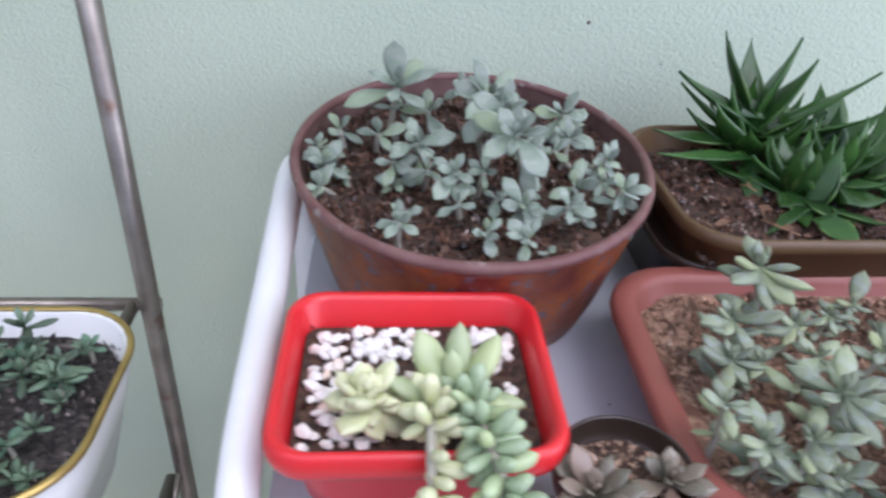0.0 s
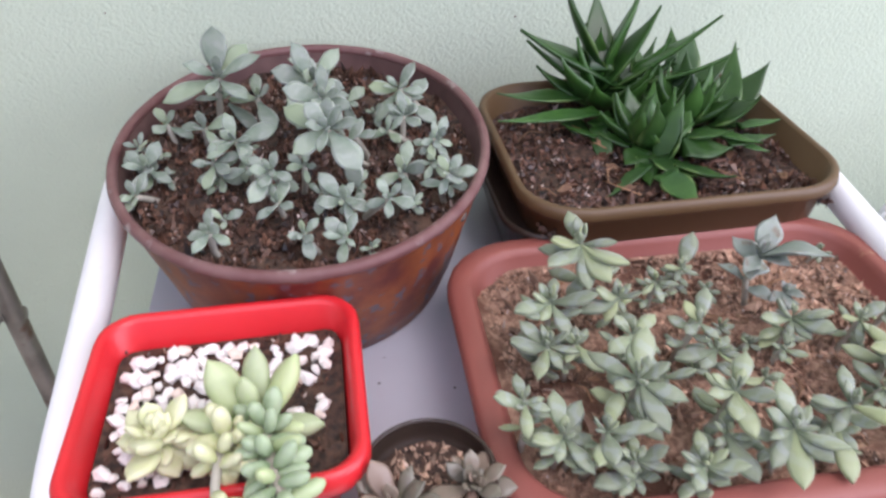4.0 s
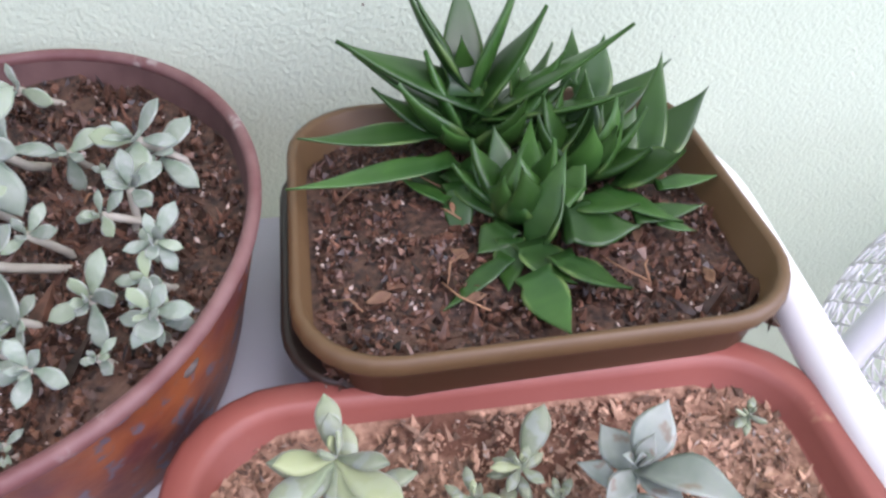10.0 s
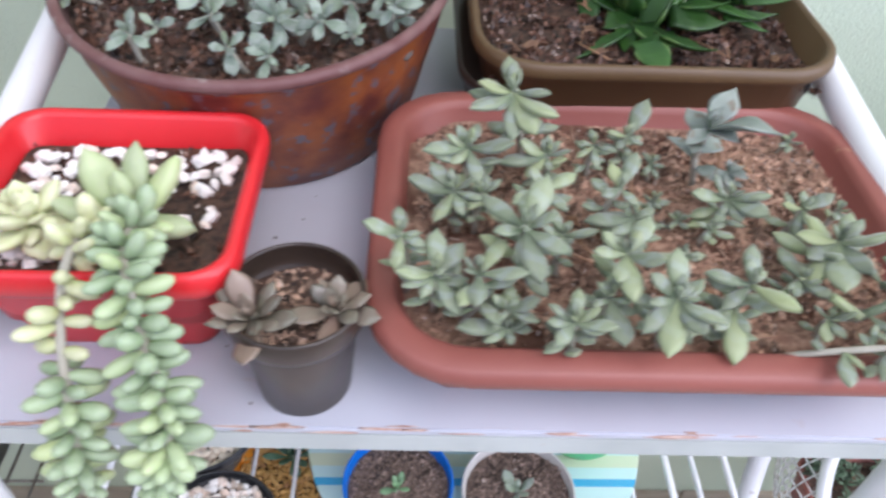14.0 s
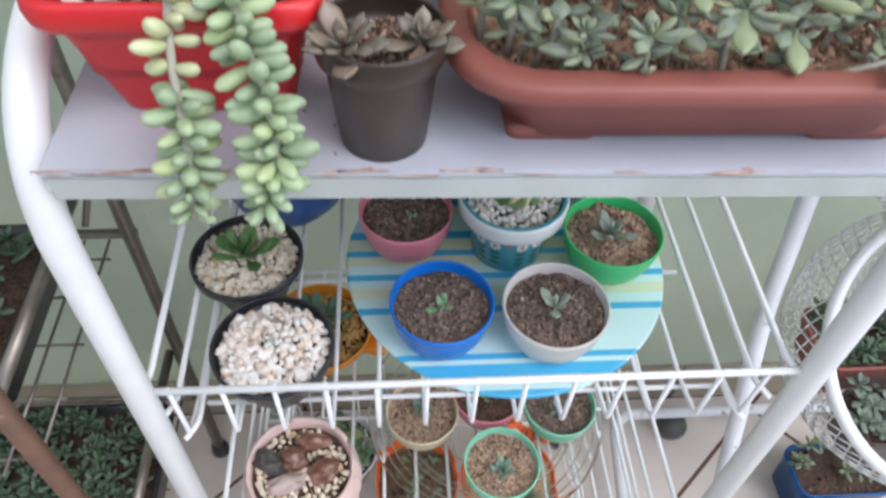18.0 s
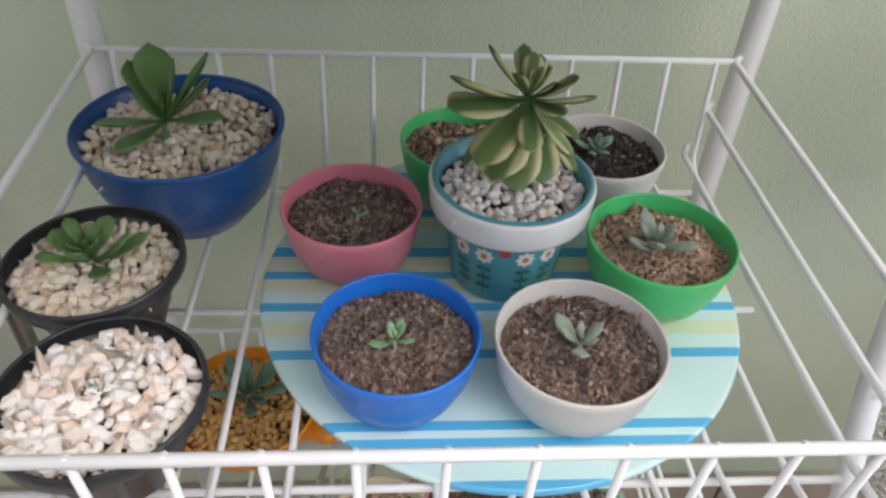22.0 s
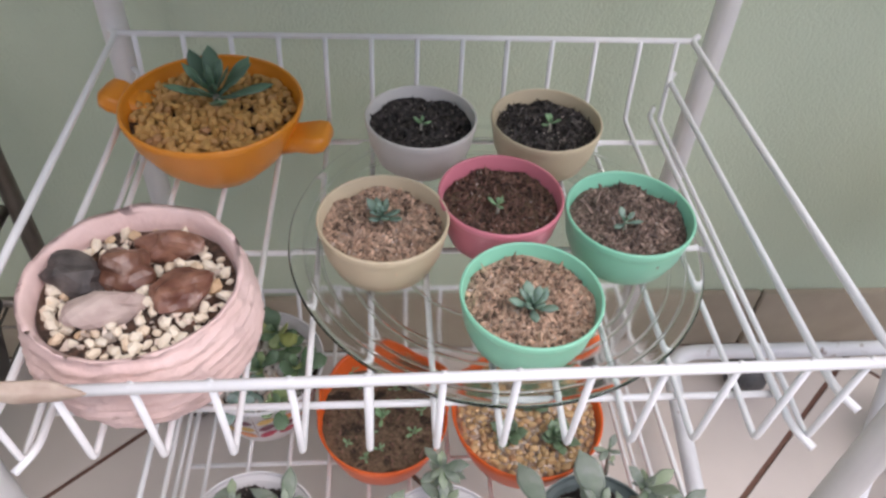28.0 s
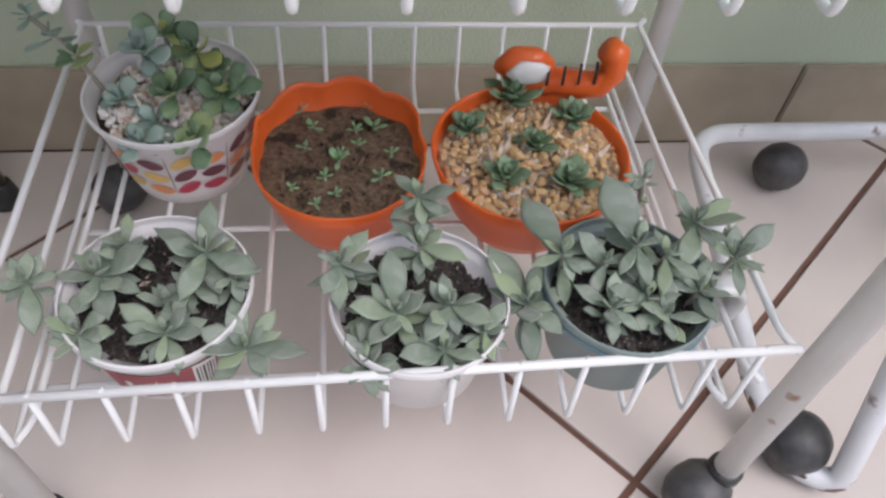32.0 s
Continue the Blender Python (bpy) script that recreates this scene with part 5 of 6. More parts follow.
sage((526, 348, 1120), ((160, 17, 22), (40, 25, 15), (-65, 22, 14), (-104, -13, 19), (-97, -7, 33), (163, 11, 12)), 5)
sage((505, 323, 1105), ((31, 20, 20), (-126, -15, 18), (-82, 5, 12), (-100, -7, 13), (159, 15, 9)), 5)
sage((487, 345, 1095), ((155, 37, 9), (-117, -15, 12), (-35, 45, 12), (-78, 3, 11), (53, 3, 9)))
sage((434, 396, 1084), ((-163, 2, 14), (-53, 39, 9), (59, -12, 9), (-100, 21, 9)))
sage((438, 423, 1084), ((-165, 44, 9), (-58, 55, 9), (-131, 10, 9), (-75, 14, 9), (75, -6, 9)))
sage((450, 408, 1092), ((-178, 34, 9), (-56, 9, 12), (-125, -1, 9), (25, 4, 9)))
sage((524, 494, 1088), ((-166, 32, 9), (-73, 18, 9), (-115, -18, 9), (51, 7, 9), (-146, -9, 9)))
sage((461, 423, 1100), ((-35, 38, 20), (-178, 13, 20), (-122, -22, 10), (-78, -10, 15), (-53, 14, 22), (158, 43, 15)), 5)
# the grey wavy rosette among them
WAVY_SHAPE = dict(length=1.0, width=0.5, thick=0.08, tip=1.0, cup=0.42, bend=-0.1, neck=0.24, widest=0.5)
sprig("grey wavy-leaved rosette with broad pointed leaves", "succulent cuttings in the terracotta tray", GREYLEAF, "wavy", (454, 458, 1120), ((48, 29, 30), (-43, 29, 42), (-146, -16, 19), (-56, 4, 21), (49, -4, 13)), WAVY_SHAPE, TOP + 0.047, 77, 5, size=0.95)
sprig("low grey wavy-leaved rosette with broad leaves", "succulent cuttings in the terracotta tray", GREYLEAF, "wavy", (465, 441, 1104), ((-158, -9, 13), (29, 5, 13), (-102, -8, 13), (-51, 13, 13)), WAVY_SHAPE, TOP + 0.047, 78, 5, size=0.95)
# a bare creeping shoot by the tray's edge
creeper = thing("succulent", "straggling bare-stemmed sage succulent with few leaves", "succulent", (0.456, 0.333, TOP + 0.05), "succulent cuttings in the terracotta tray")
part("stem", piped("stem", STEM, [(0, 0, 0.003), (0.016, -0.003, 0.012), (0.034, -0.008, 0.022), (0.05, -0.011, 0.028)], 0.0016, 7), creeper, "pale bare creeping stem")
part("stem", piped("stem", SAGE, [(0.048, 0.03, 0.0), (0.046, 0.018, 0.014), (0.042, 0.01, 0.024), (0.028, 0.014, 0.032)], 0.0024, 8), creeper, "thick green bent stem")
part("stem", piped("stem", SAGE, [(0.045, 0.015, 0.016), (0.055, 0.014, 0.026), (0.064, 0.02, 0.03), (0.06, 0.028, 0.026)], 0.0022, 8), creeper)
sage_meshes = LEAVES["sage"]
for x, y, z, az, el, ln in ((0.03, -0.007, 0.02, -105, -12, 20), (0.03, -0.007, 0.02, -70, 5, 12), (0.012, -0.002, 0.008, -85, -10, 13), (0.024, 0.004, 0.016, -120, 10, 14), (0.04, -0.009, 0.024, 70, 30, 12), (0.05, 0.014, 0.02, -60, 0, 16), (0.06, 0.028, 0.026, 120, 20, 13)):
    q = ln / 1000
    part("leaf", sage_meshes[ln % 3], creeper, m=Matrix.Translation((x, y, z)) @ Euler((0, 0, radians(az))).to_matrix().to_4x4() @ Euler((0, -radians(el), 0)).to_matrix().to_4x4() @ Matrix.Diagonal((q, q, q, 1)))

# two bronze rosettes in the small brown pot
for n, (x, y, s) in enumerate(((0.2265, 0.347, 0.0245), (0.2575, 0.3535, 0.0205))):
    rosette("bronze-brown rosette with dull fleshy leaves", "succulent", (x, y, TOP + 0.055), "bronze", BRONZELEAF, 17, s, "bronze rosettes in the brown pot", 300 + n, 72, 2, (-0.004 if n == 0 else 0.002, -0.006), 0.012, 0.002, n,
            shape_args=dict(length=1.0, width=0.5, thick=0.17, tip=0.65, cup=0.15, bend=0.12, neck=0.3, widest=0.6), messy=0.6)

# aloe: three crowns of stiff pointed leaves
ALOE_SHAPE = dict(length=1.0, width=0.2, thick=0.085, tip=1.0, cup=0.5, bend=0.14, neck=0.92, widest=0.3, rings=14, seg=10)
aloe_meshes = leaf_meshes("aloe", ALOE, **ALOE_SHAPE)


def aloe(label, at, leaves, seed, core, fill, spread_mm):
    """Leaves as (x, y, z of the foot and bearing, rise, length, width), in millimetres and degrees."""
    root = thing("aloe", label, "aloe", Vector(at) / 1000, "aloe crowns in the olive planter")
    rr = random.Random(seed)
    for x, y, z, az, el, ln, w in leaves:
        L = ln / 1000
        turn = Euler((0, 0, radians(az))).to_matrix().to_4x4() @ Euler((rr.uniform(-0.3, 0.3), -radians(el - 8), 0)).to_matrix().to_4x4()
        foot = Vector((x - at[0], y - at[1], z - at[2])) / 1000
        if el > 25:  # the sheath reaches down into the crown
            foot -= turn.to_3x3() @ Vector((L * 0.22, 0, 0))
            L *= 1.22
        part("leaf", rr.choice(aloe_meshes), root, m=Matrix.Translation(foot) @ turn @ Matrix.Diagonal((L, w / 128, max(w / 200, L * 0.55), 1)))
    # inner and back leaves
    for k in range(fill):
        az, el, L, w = 137.5 * k + rr.uniform(-25, 25), rr.uniform(28, 74), spread_mm * rr.uniform(0.8, 1.15) / 1000, rr.uniform(20, 27)
        foot = Vector((core[0] - at[0] + 7 * math.cos(radians(az)), core[1] - at[1] + 7 * math.sin(radians(az)), 1104 - at[2])) / 1000
        part("leaf", rr.choice(aloe_meshes), root, m=Matrix.Translation(foot) @ Euler((0, 0, radians(az))).to_matrix().to_4x4() @ Euler((rr.uniform(-0.3, 0.3), -radians(el - 8), 0)).to_matrix().to_4x4() @ Matrix.Diagonal((L, w / 180, max(w / 220, L * 0.55), 1)))


aloe("tall dark green aloe crown with stiff pointed leaves", (440, 690, 1098), (
    (432, 700, 1131, -175, 37, 84, 22),
    (425, 703, 1118, 179, 44, 71, 18),
    (425, 700, 1149, 175, 59, 62, 14),
    (428, 700, 1149, 168, 68, 56, 12),
    (432, 700, 1146, 86, 48, 57, 14),
    (442, 700, 1142, -6, 76, 66, 21),
    (447, 700, 1131, -14, 60, 65, 20),
    (450, 702, 1118, -28, 45, 102, 17),
    (449, 697, 1118, -36, 25, 93, 14),
    (416, 689, 1118, -160, 14, 87, 12),
    (420, 658, 1118, -159, 14, 98, 11),
    (471, 700, 1129, 86, 41, 28, 6),
    (496, 700, 1141, 73, 44, 29, 8),
    (510, 700, 1126, 59, 43, 34, 14),
    (462, 700, 1132, 133, 74, 24, 9)), 700, (440, 690), 15, 62)
aloe("low dark green aloe crown with short pointed leaves", (447, 612, 1098), (
    (423, 664, 1108, -58, -10, 57, 19),
    (454, 631, 1108, 130, 64, 30, 9),
    (458, 639, 1108, 94, 75, 43, 10),
    (469, 644, 1108, 92, 75, 35, 11),
    (456, 603, 1108, 42, 72, 47, 15),
    (473, 622, 1108, 42, 31, 30, 12),
    (420, 651, 1108, -90, -25, 43, 12),
    (398, 675, 1108, -57, -17, 39, 14),
    (413, 635, 1108, 143, 8, 32, 8),
    (441, 610, 1108, -142, -16, 24, 13),
    (436, 587, 1108, -147, -7, 44, 10),
    (440, 600, 1108, -100, -22, 31, 10),
    (448, 596, 1108, -72, -12, 35, 15),
    (445, 574, 1108, -74, -9, 41, 13),
    (460, 584, 1108, -60, 1, 42, 13),
    (438, 642, 1108, 148, 57, 31, 16),
    (461, 602, 1108, 1, 54, 24, 14)), 701, (450, 625), 11, 42)
aloe("leaning dark green aloe crown with stiff pointed leaves", (500, 645, 1098), (
    (511, 692, 1112, 20, 32, 62, 17),
    (529, 651, 1112, 64, 44, 64, 14),
    (531, 653, 1112, 23, 33, 47, 17),
    (514, 658, 1112, 51, 38, 30, 14),
    (512, 639, 1112, -43, 22, 38, 20),
    (527, 626, 1112, -2, 12, 36, 9),
    (495, 626, 1112, -51, 11, 49, 13),
    (467, 601, 1112, -6, -2, 40, 23),
    (506, 602, 1112, 0, 12, 38, 9),
    (517, 598, 1112, -17, -7, 21, 6),
    (477, 619, 1112, -42, 17, 38, 14),
    (483, 665, 1112, -16, 50, 34, 14),
    (500, 664, 1112, -27, 38, 27, 16),
    (486, 688, 1112, -27, 33, 28, 13)), 702, (492, 655), 15, 46)

# ---- red pot: chips, a yellow cluster and the hanging tails ----
rnd = random.Random(17)
spots = []
while len(spots) < 118:
    x, y = rnd.uniform(-0.055, 0.055), rnd.uniform(-0.045, 0.045)
    if y < -0.02 and x > -0.02 or x > 0.02 and y < 0.012 and rnd.random() < 0.8:
        continue
    if all((x - a) ** 2 + (y - b) ** 2 > 0.0048 ** 2 for a, b, _ in spots):
        spots.append((x, y, 0.0665))
pebbles(red, CHIP, spots, 0.0041, 3)
rosette("pale yellow-green cluster of plump leaves", "succulent", (0.116, 0.384, TOP + 0.064), "plump_pale", SEDUMPALE, 30, 0.0235, "", 21, 92, -45, (0.002, -0.004), 0.026, 0.003, shape_args=dict(length=1.0, width=0.66, thick=0.4, tip=0.5, cup=0.1, bend=0.2, neck=0.5, widest=0.55), messy=0.9)
PLUMP = dict(length=1.0, width=0.37, thick=0.3, tip=0.25, cup=0.0, bend=0.1, neck=0.5, widest=0.55, slim=0.8)
sprig("sedum crown with large plump pale green leaves", "", SEDUM, "plump_big", (161, 385, 1110), ((84, 50, 38), (40, 38, 38), (136, 42, 38), (182, 18, 36), (-14, 12, 34), (105, 74, 27), (-130, 30, 22)), PLUMP, TOP + 0.066, 22, young=0, size=1.0, wide=1.05)
drop_meshes = [shape("leaf", *plump(1.0, w, w * 0.95), SEDUMTAIL) for w in (0.43, 0.47, 0.52)]
pale_meshes = [shape("leaf", *plump(1.0, w, w * 0.95), SEDUMPALE) for w in (0.46, 0.5, 0.54)]
TAILS = (
    ("long hanging sedum tail with a bare upper stem", [(0.152, 0.388, 1.108), (0.148, 0.362, 1.122), (0.147, 0.343, 1.121), (0.1475, 0.325, 1.106), (0.15, 0.308, 1.087), (0.152, 0.297, 1.067), (0.151, 0.291, 1.051), (0.1485, 0.289, 1.034)], 86, 0.0151),
    ("thick hanging sedum tail with plump grey-green leaves", [(0.166, 0.39, 1.108), (0.169, 0.362, 1.125), (0.173, 0.342, 1.122), (0.181, 0.324, 1.106), (0.189, 0.307, 1.088), (0.192, 0.297, 1.07), (0.188, 0.291, 1.055), (0.183, 0.289, 1.039)], 106, 0.0164))
for n, (label, pts, count, s0) in enumerate(TAILS):
    root = thing("hanging_sedum", label, "succulent", pts[0], "hanging sedum tails")
    base = Vector(pts[0])
    line = [Vector(p) - base for p in pts]
    part("stem", piped("stem", STEM, bent(line, 0.01, 3), 0.0022, 7), root, "thick pale stem")
    rnd = random.Random(800 + n)
    for i in range(count):
        f = (i + 0.5) / count
        if n == 0 and 0.2 < f < 0.52 and rnd.random() < 0.5:
            continue
        q = f * (len(line) - 1)
        k = min(int(q), len(line) - 2)
        p = line[k].lerp(line[k + 1], q - k)
        d = (line[k + 1] - line[k]).normalized()
        side = d.orthogonal().normalized()
        side = Matrix.Rotation(i * 2.39996 + rnd.uniform(-0.3, 0.3), 3, d) @ side
        out = (side * 1.0 + d * rnd.uniform(0.0, 0.45) * (2.2 if f > 0.92 else 1)).normalized()
        if p.y + out.y * 0.02 + base.y > 0.328 and p.z + base.z < 1.03:
            continue
        s = s0 * rnd.uniform(0.82, 1.12) * (1.0 if f < 0.85 else 0.72)
        turn = out.to_track_quat("X", "Z").to_matrix().to_4x4()
        pale = n == 0 and f < 0.5
        part("leaf", rnd.choice(pale_meshes if pale else drop_meshes), root, m=Matrix.Translation(p + out * 0.0012) @ turn @ Matrix.Diagonal((s, s * 1.05, s * 1.05, 1)))

# ---- upper basket ----
rnd = random.Random(31)


def chips(pot, mat, r, z, gap, size, seed, tries=1600, dome=0.003, hole=0.0, bed_share=1.0, bed=None):
    rr = random.Random(seed)
    got = spread(rr, r - size * 0.45, gap, tries, hole)
    under = [in_round(rr, r * 0.93) for _ in range(int(700 * bed_share * (r / 0.055) ** 2))]
    stuff_bits("gravel_bed", [(x, y, z - 0.0012 + dome * (1 - (x * x + y * y) / r / r)) for x, y in under], bed or GRAVELBED, pot, "small chips between the larger ones", size * 0.75, seed)
    pebbles(pot, mat, [(x, y, z + dome * (1 - (x * x + y * y) / r / r) + rr.uniform(0, 0.0025)) for x, y in got], size, seed)


chips(pot_navy, CHIPBEIGE, 0.066, 0.0635, 0.0062, 0.0042, 5, 6000)
chips(pot_blk[0], CHIPBEIGE, 0.046, 0.0475, 0.0054, 0.0042, 6, 4000)
chips(pot_blk[1], CHIP, 0.0465, 0.0485, 0.0056, 0.0046, 7, 9000, 0.006)
chips(teal, CHIP, 0.0445, 0.0600, 0.005, 0.0036, 8, 3000)

SPOON = dict(length=1.0, width=0.37, thick=0.1, tip=0.1, cup=0.15, bend=0.12, neck=0.26, widest=0.77, slim=1.7)
SPOONWIDE = {**SPOON, "width": 0.46, "slim": 1.7, "widest": 0.7, "tip": 0.32}
sprig("green aeonium with upright spoon-shaped leaves", "", AEONIUM, "spoon", (126, 609, 797), ((110, 42, 57), (132, 38, 52), (14, 79, 47), (7, 59, 60), (5, 42, 46), (-7, 13, 42), (-125, -3, 44), (-139, 22, 49), (-153, 55, 31), (-82, -22, 16), (15, 64, 28)), {**SPOON, "width": 0.44, "slim": 1.35, "widest": 0.68, "tip": 0.32}, B1 + 0.062, 41, size=1.0, wide=1.0)
rosette("small green aeonium rosette among white chips", "succulent", (0.107, 0.487, B1 + 0.048), "spoonlight", AEONIUM, 16, 0.034, "", 42, 66, 14, (0, 0), 0.008, 0.002, 0.4, shape_args={**SPOON, "width": 0.44})
rosette("tiny dark grey pointed rosette", "succulent", (0.141, 0.388, B1 + 0.051), "spike", BLUELEAF, 12, 0.012, "", 43, 75, 10, shape_args=dict(length=1.0, width=0.24, thick=0.14, tip=1.0, cup=0.1, bend=0.1, neck=0.8, widest=0.3), stem=0.004)
sprig("variegated green and cream aeonium on a stout stem", "", VARIEGATED, "variegated", (363, 539, 857), ((-175, 52, 43), (93, 38, 35), (69, 39, 30), (51, 34, 26), (-33, 34, 36), (-41, 15, 43), (-179, 54, 20), (87, 33, 20), (-27, 46, 21), (-163, 16, 52), (-155, 1, 55), (-53, -6, 42), (-56, 0, 30), (-130, -25, 55), (177, -53, 67), (-114, -29, 64), (-101, -30, 70), (-83, -29, 55), (-15, -47, 58), (-17, -53, 45), (-96, -20, 40)), SPOONWIDE, B1D + 0.066, 44, lower=6, young=7, size=1.0, wide=1.0)

# printed flowers on the patterned pot
FLOWER = material("flower_print_white", (0.8, 0.78, 0.72), 0.4, scale=50)
HEART = material("flower_print_orange", (0.6, 0.22, 0.05), 0.4, scale=50)
LEAFPRINT = material("leaf_print_green", (0.03, 0.16, 0.12), 0.4, scale=50)
BERRY = material("berry_print_red", (0.6, 0.06, 0.05), 0.4, scale=50)


def patch(name, mat, a0, zc, ra, rz, parent, petals=0, lift=0.0006):
    vs = []
    for k in range(24):
        u = 2 * math.pi * k / 24
        g = 1 + (0.22 * math.cos(petals * u) if petals else 0)
        z = zc + rz * g * math.sin(u)
        r = 0.0355 + (0.042 - 0.0355) * (z - 0.0015) / 0.0465 + lift
        a = radians(a0) + ra * g * math.cos(u) / r
        vs.append((r * math.cos(a), r * math.sin(a), z))
    part(name, shape(name, vs, [list(range(24))], mat), parent)


for k in range(6):
    a = 231 + k * 60
    for s in (-11.5, 11.5):
        patch("printed_flower", FLOWER, a + s, 0.037, 0.0058, 0.0052, teal, 8)
        patch("flower_heart", HEART, a + s, 0.037, 0.0022, 0.002, teal, lift=0.0009)
        patch("printed_stalk", LEAFPRINT, a + s, 0.018, 0.0006, 0.013, teal)
        for zz in (0.013, 0.02, 0.027):
            for sg in (-1, 1):
                patch("printed_leaf", LEAFPRINT, a + s + sg * 4.2, zz, 0.0022, 0.0014, teal)
    patch("printed_berry", BERRY, a + 30, 0.042, 0.0038, 0.0034, teal)

# seedlings in the small bowls
SEED_SHAPE = dict(length=1.0, width=0.42, thick=0.18, tip=0.5, cup=0.1, bend=0.1, neck=0.3, widest=0.62)
for n, (i, dx, dy, s, count, mat, kind, label) in enumerate((
        (0, 0.004, -0.006, 0.008, 5, SEEDLING, "seed", "tiny green sprout in dark soil"),
        (1, -0.001, -0.004, 0.0152, 9, SEEDLING, "seed", "small fresh green rosette seedling"),
        (2, 0.0, 0.0, 0.0225, 7, GHOST, "seedghost", "small pale grey-green seedling with broad leaves"),
        (3, -0.003, -0.002, 0.0255, 10, GHOST, "seedghost", "pale green seedling with narrow leaves"),
        (5, -0.005, 0.002, 0.018, 12, BLUELEAF, "seedblue", "blue-green rosette seedling in dark soil"),
        (6, -0.0005, 0.006, 0.0165, 16, BLUELEAF, "seedblue", "neat blue-green rosette seedling"),
        (7, 0.0, -0.004, 0.0095, 6, SEEDLING, "seed", "tiny green seedling in dark soil"),
        (8, 0.003, 0.0, 0.0125, 6, SEEDLING, "seed", "small bright green seedling in dark soil"),
        (9, -0.003, -0.007, 0.0095, 7, SEEDLING, "seed", "tiny bright green seedling in reddish soil"),
        (10, -0.004, -0.006, 0.0135, 7, BLUELEAF, "seedblue", "small green seedling with rounded leaves"),
        (11, 0.0, -0.007, 0.017, 16, BLUELEAF, "seedblue", "neat blue-green rosette seedling"),
        (4, -0.012, -0.004, 0.01, 6, SEEDLING, "seed", "small green seedling in brown soil"))):
    p, x, y, z = CUPS[i]
    rosette(label, "succulent", (x + dx, y + dy, z), kind, mat, count, s, "seedlings in the small bowls", 400 + n, 70, 12, (0, 0), 0.006, 0.0011, n * 1.1, shape_args=SEED_SHAPE, name="seedling")

# ---- middle basket ----
BLUEDARK = material("dark_blue_green_leaf", (0.06, 0.135, 0.08), 0.5, (0.12, 0.205, 0.135), 2.2, 0.9, 0.04, 9, vary=0.2, subsurface=0.1)
TAPE = material("old_brown_tape", (0.5, 0.4, 0.32), 0.5, (0.36, 0.26, 0.2), 90, 0.8, 0.3, 120)
tape = part("tape", shape("tape", *moved(lump(1.0, 8, 1, 0.5, 3), Matrix.Translation(Vector((0.098, 0.332, 0.5035)) - C) @ Matrix.Diagonal((0.02, 0.0048, 0.0062, 1))), TAPE), cart, "scrap of old brown tape")
chips(pot_or, CHIPORANGELIT, 0.062, 0.0405, 0.0055, 0.004, 9, 6000, bed=CHIPORANGELIT)
rosette("blue-green echeveria with spoon-shaped leaves", "succulent", (0.1445, 0.612, B2 + 0.05), "echeveria", BLUEDARK, 18, 0.044, "", 46, 70, 14, (0, 0), 0.012, 0.003, shape_args={**SPOON, "width": 0.3, "widest": 0.66, "tip": 0.5, "slim": 1.3})
chips(ridged, CHIPBEIGE, 0.053, 0.061, 0.0055, 0.0038, 10, 520, 0.0, bed_share=0.3)
for n, (x, y, sx, sy, sz, mat) in enumerate(((-0.037, 0.008, 0.018, 0.0125, 0.012, DARKSTONE), (-0.008, 0.013, 0.0155, 0.014, 0.015, AGATE), (0.012, 0.033, 0.0165, 0.011, 0.011, AGATE), (-0.016, -0.017, 0.0185, 0.0115, 0.010, PALESTONE), (0.026, -0.005, 0.0145, 0.013, 0.010, AGATE))):
    tagged(new("decorative_stone", shape("decorative_stone", *moved(lump(1.0, n + 11, 1, 0.42, 3), Matrix.Translation((0.1335 + x, 0.405 + y, B2 + 0.0675)) @ Matrix.Rotation(0.25 * n - 0.5, 4, "Z") @ Matrix.Diagonal((sx, sy, sz, 1))), mat, False)),
           {"pale_rough_stone": "pale pinkish rough stone lying on the chips", "dark_rough_stone": "blackish grey rough stone lying on the chips"}.get(mat.name, "smooth reddish-brown stone lying on the chips"), "stone", "stones in the pink pot")

# ---- lowest basket ----
ROUNDLEAF = material("round_green_leaf", (0.1, 0.2, 0.09), 0.42, (0.21, 0.31, 0.19), 2.2, 0.9, 0.04, 9, vary=0.35, piece=(0.28, 0.3, 0.09), subsurface=0.1)
chips(polka, CHIP, 0.055, 0.0535, 0.0054, 0.004, 12, 3000)
ROUND = dict(length=1.0, width=0.68, thick=0.16, tip=0.05, cup=0.2, bend=0.12, neck=0.24, widest=0.62, slim=1.4)
PALEROUND = material("pale_blue_green_leaf", (0.2, 0.3, 0.24), 0.5, (0.33, 0.42, 0.37), 2.2, 0.9, 0.04, 9, vary=0.25, subsurface=0.1)
for n, (x, y, hgt, size, count, tone) in enumerate(((128, 592, 36, 20, 11, 1), (113, 562, 16, 17, 9, 1), (152, 560, 24, 21, 9, 0), (164, 600, 30, 20, 9, 0), (188, 560, 24, 21, 12, 0), (167, 524, 10, 17, 10, 0), (131, 525, 8, 16, 10, 1), (142, 612, 38, 17, 8, 0), (176, 590, 20, 19, 9, 0), (140, 545, 10, 16, 8, 1))):
    rosette("pale blue-green round-leaved rosette among white chips" if tone else "fresh green round-leaved rosette among white chips", "succulent", (x / 1000, y / 1000, B3 + 0.064), "round" + "ab"[tone], PALEROUND if tone else ROUNDLEAF, count, size / 800, "rosettes in the dotted tub", 500 + n, 70, 0, (0, -0.003), hgt / 1000, 0.0018, n, shape_args=ROUND, face=0.3, messy=0.6)
trail = thing("succulent", "trailing blue-green succulent leaning out of the dotted tub", "succulent", (0.096, 0.583, B3 + 0.064), "rosettes in the dotted tub")
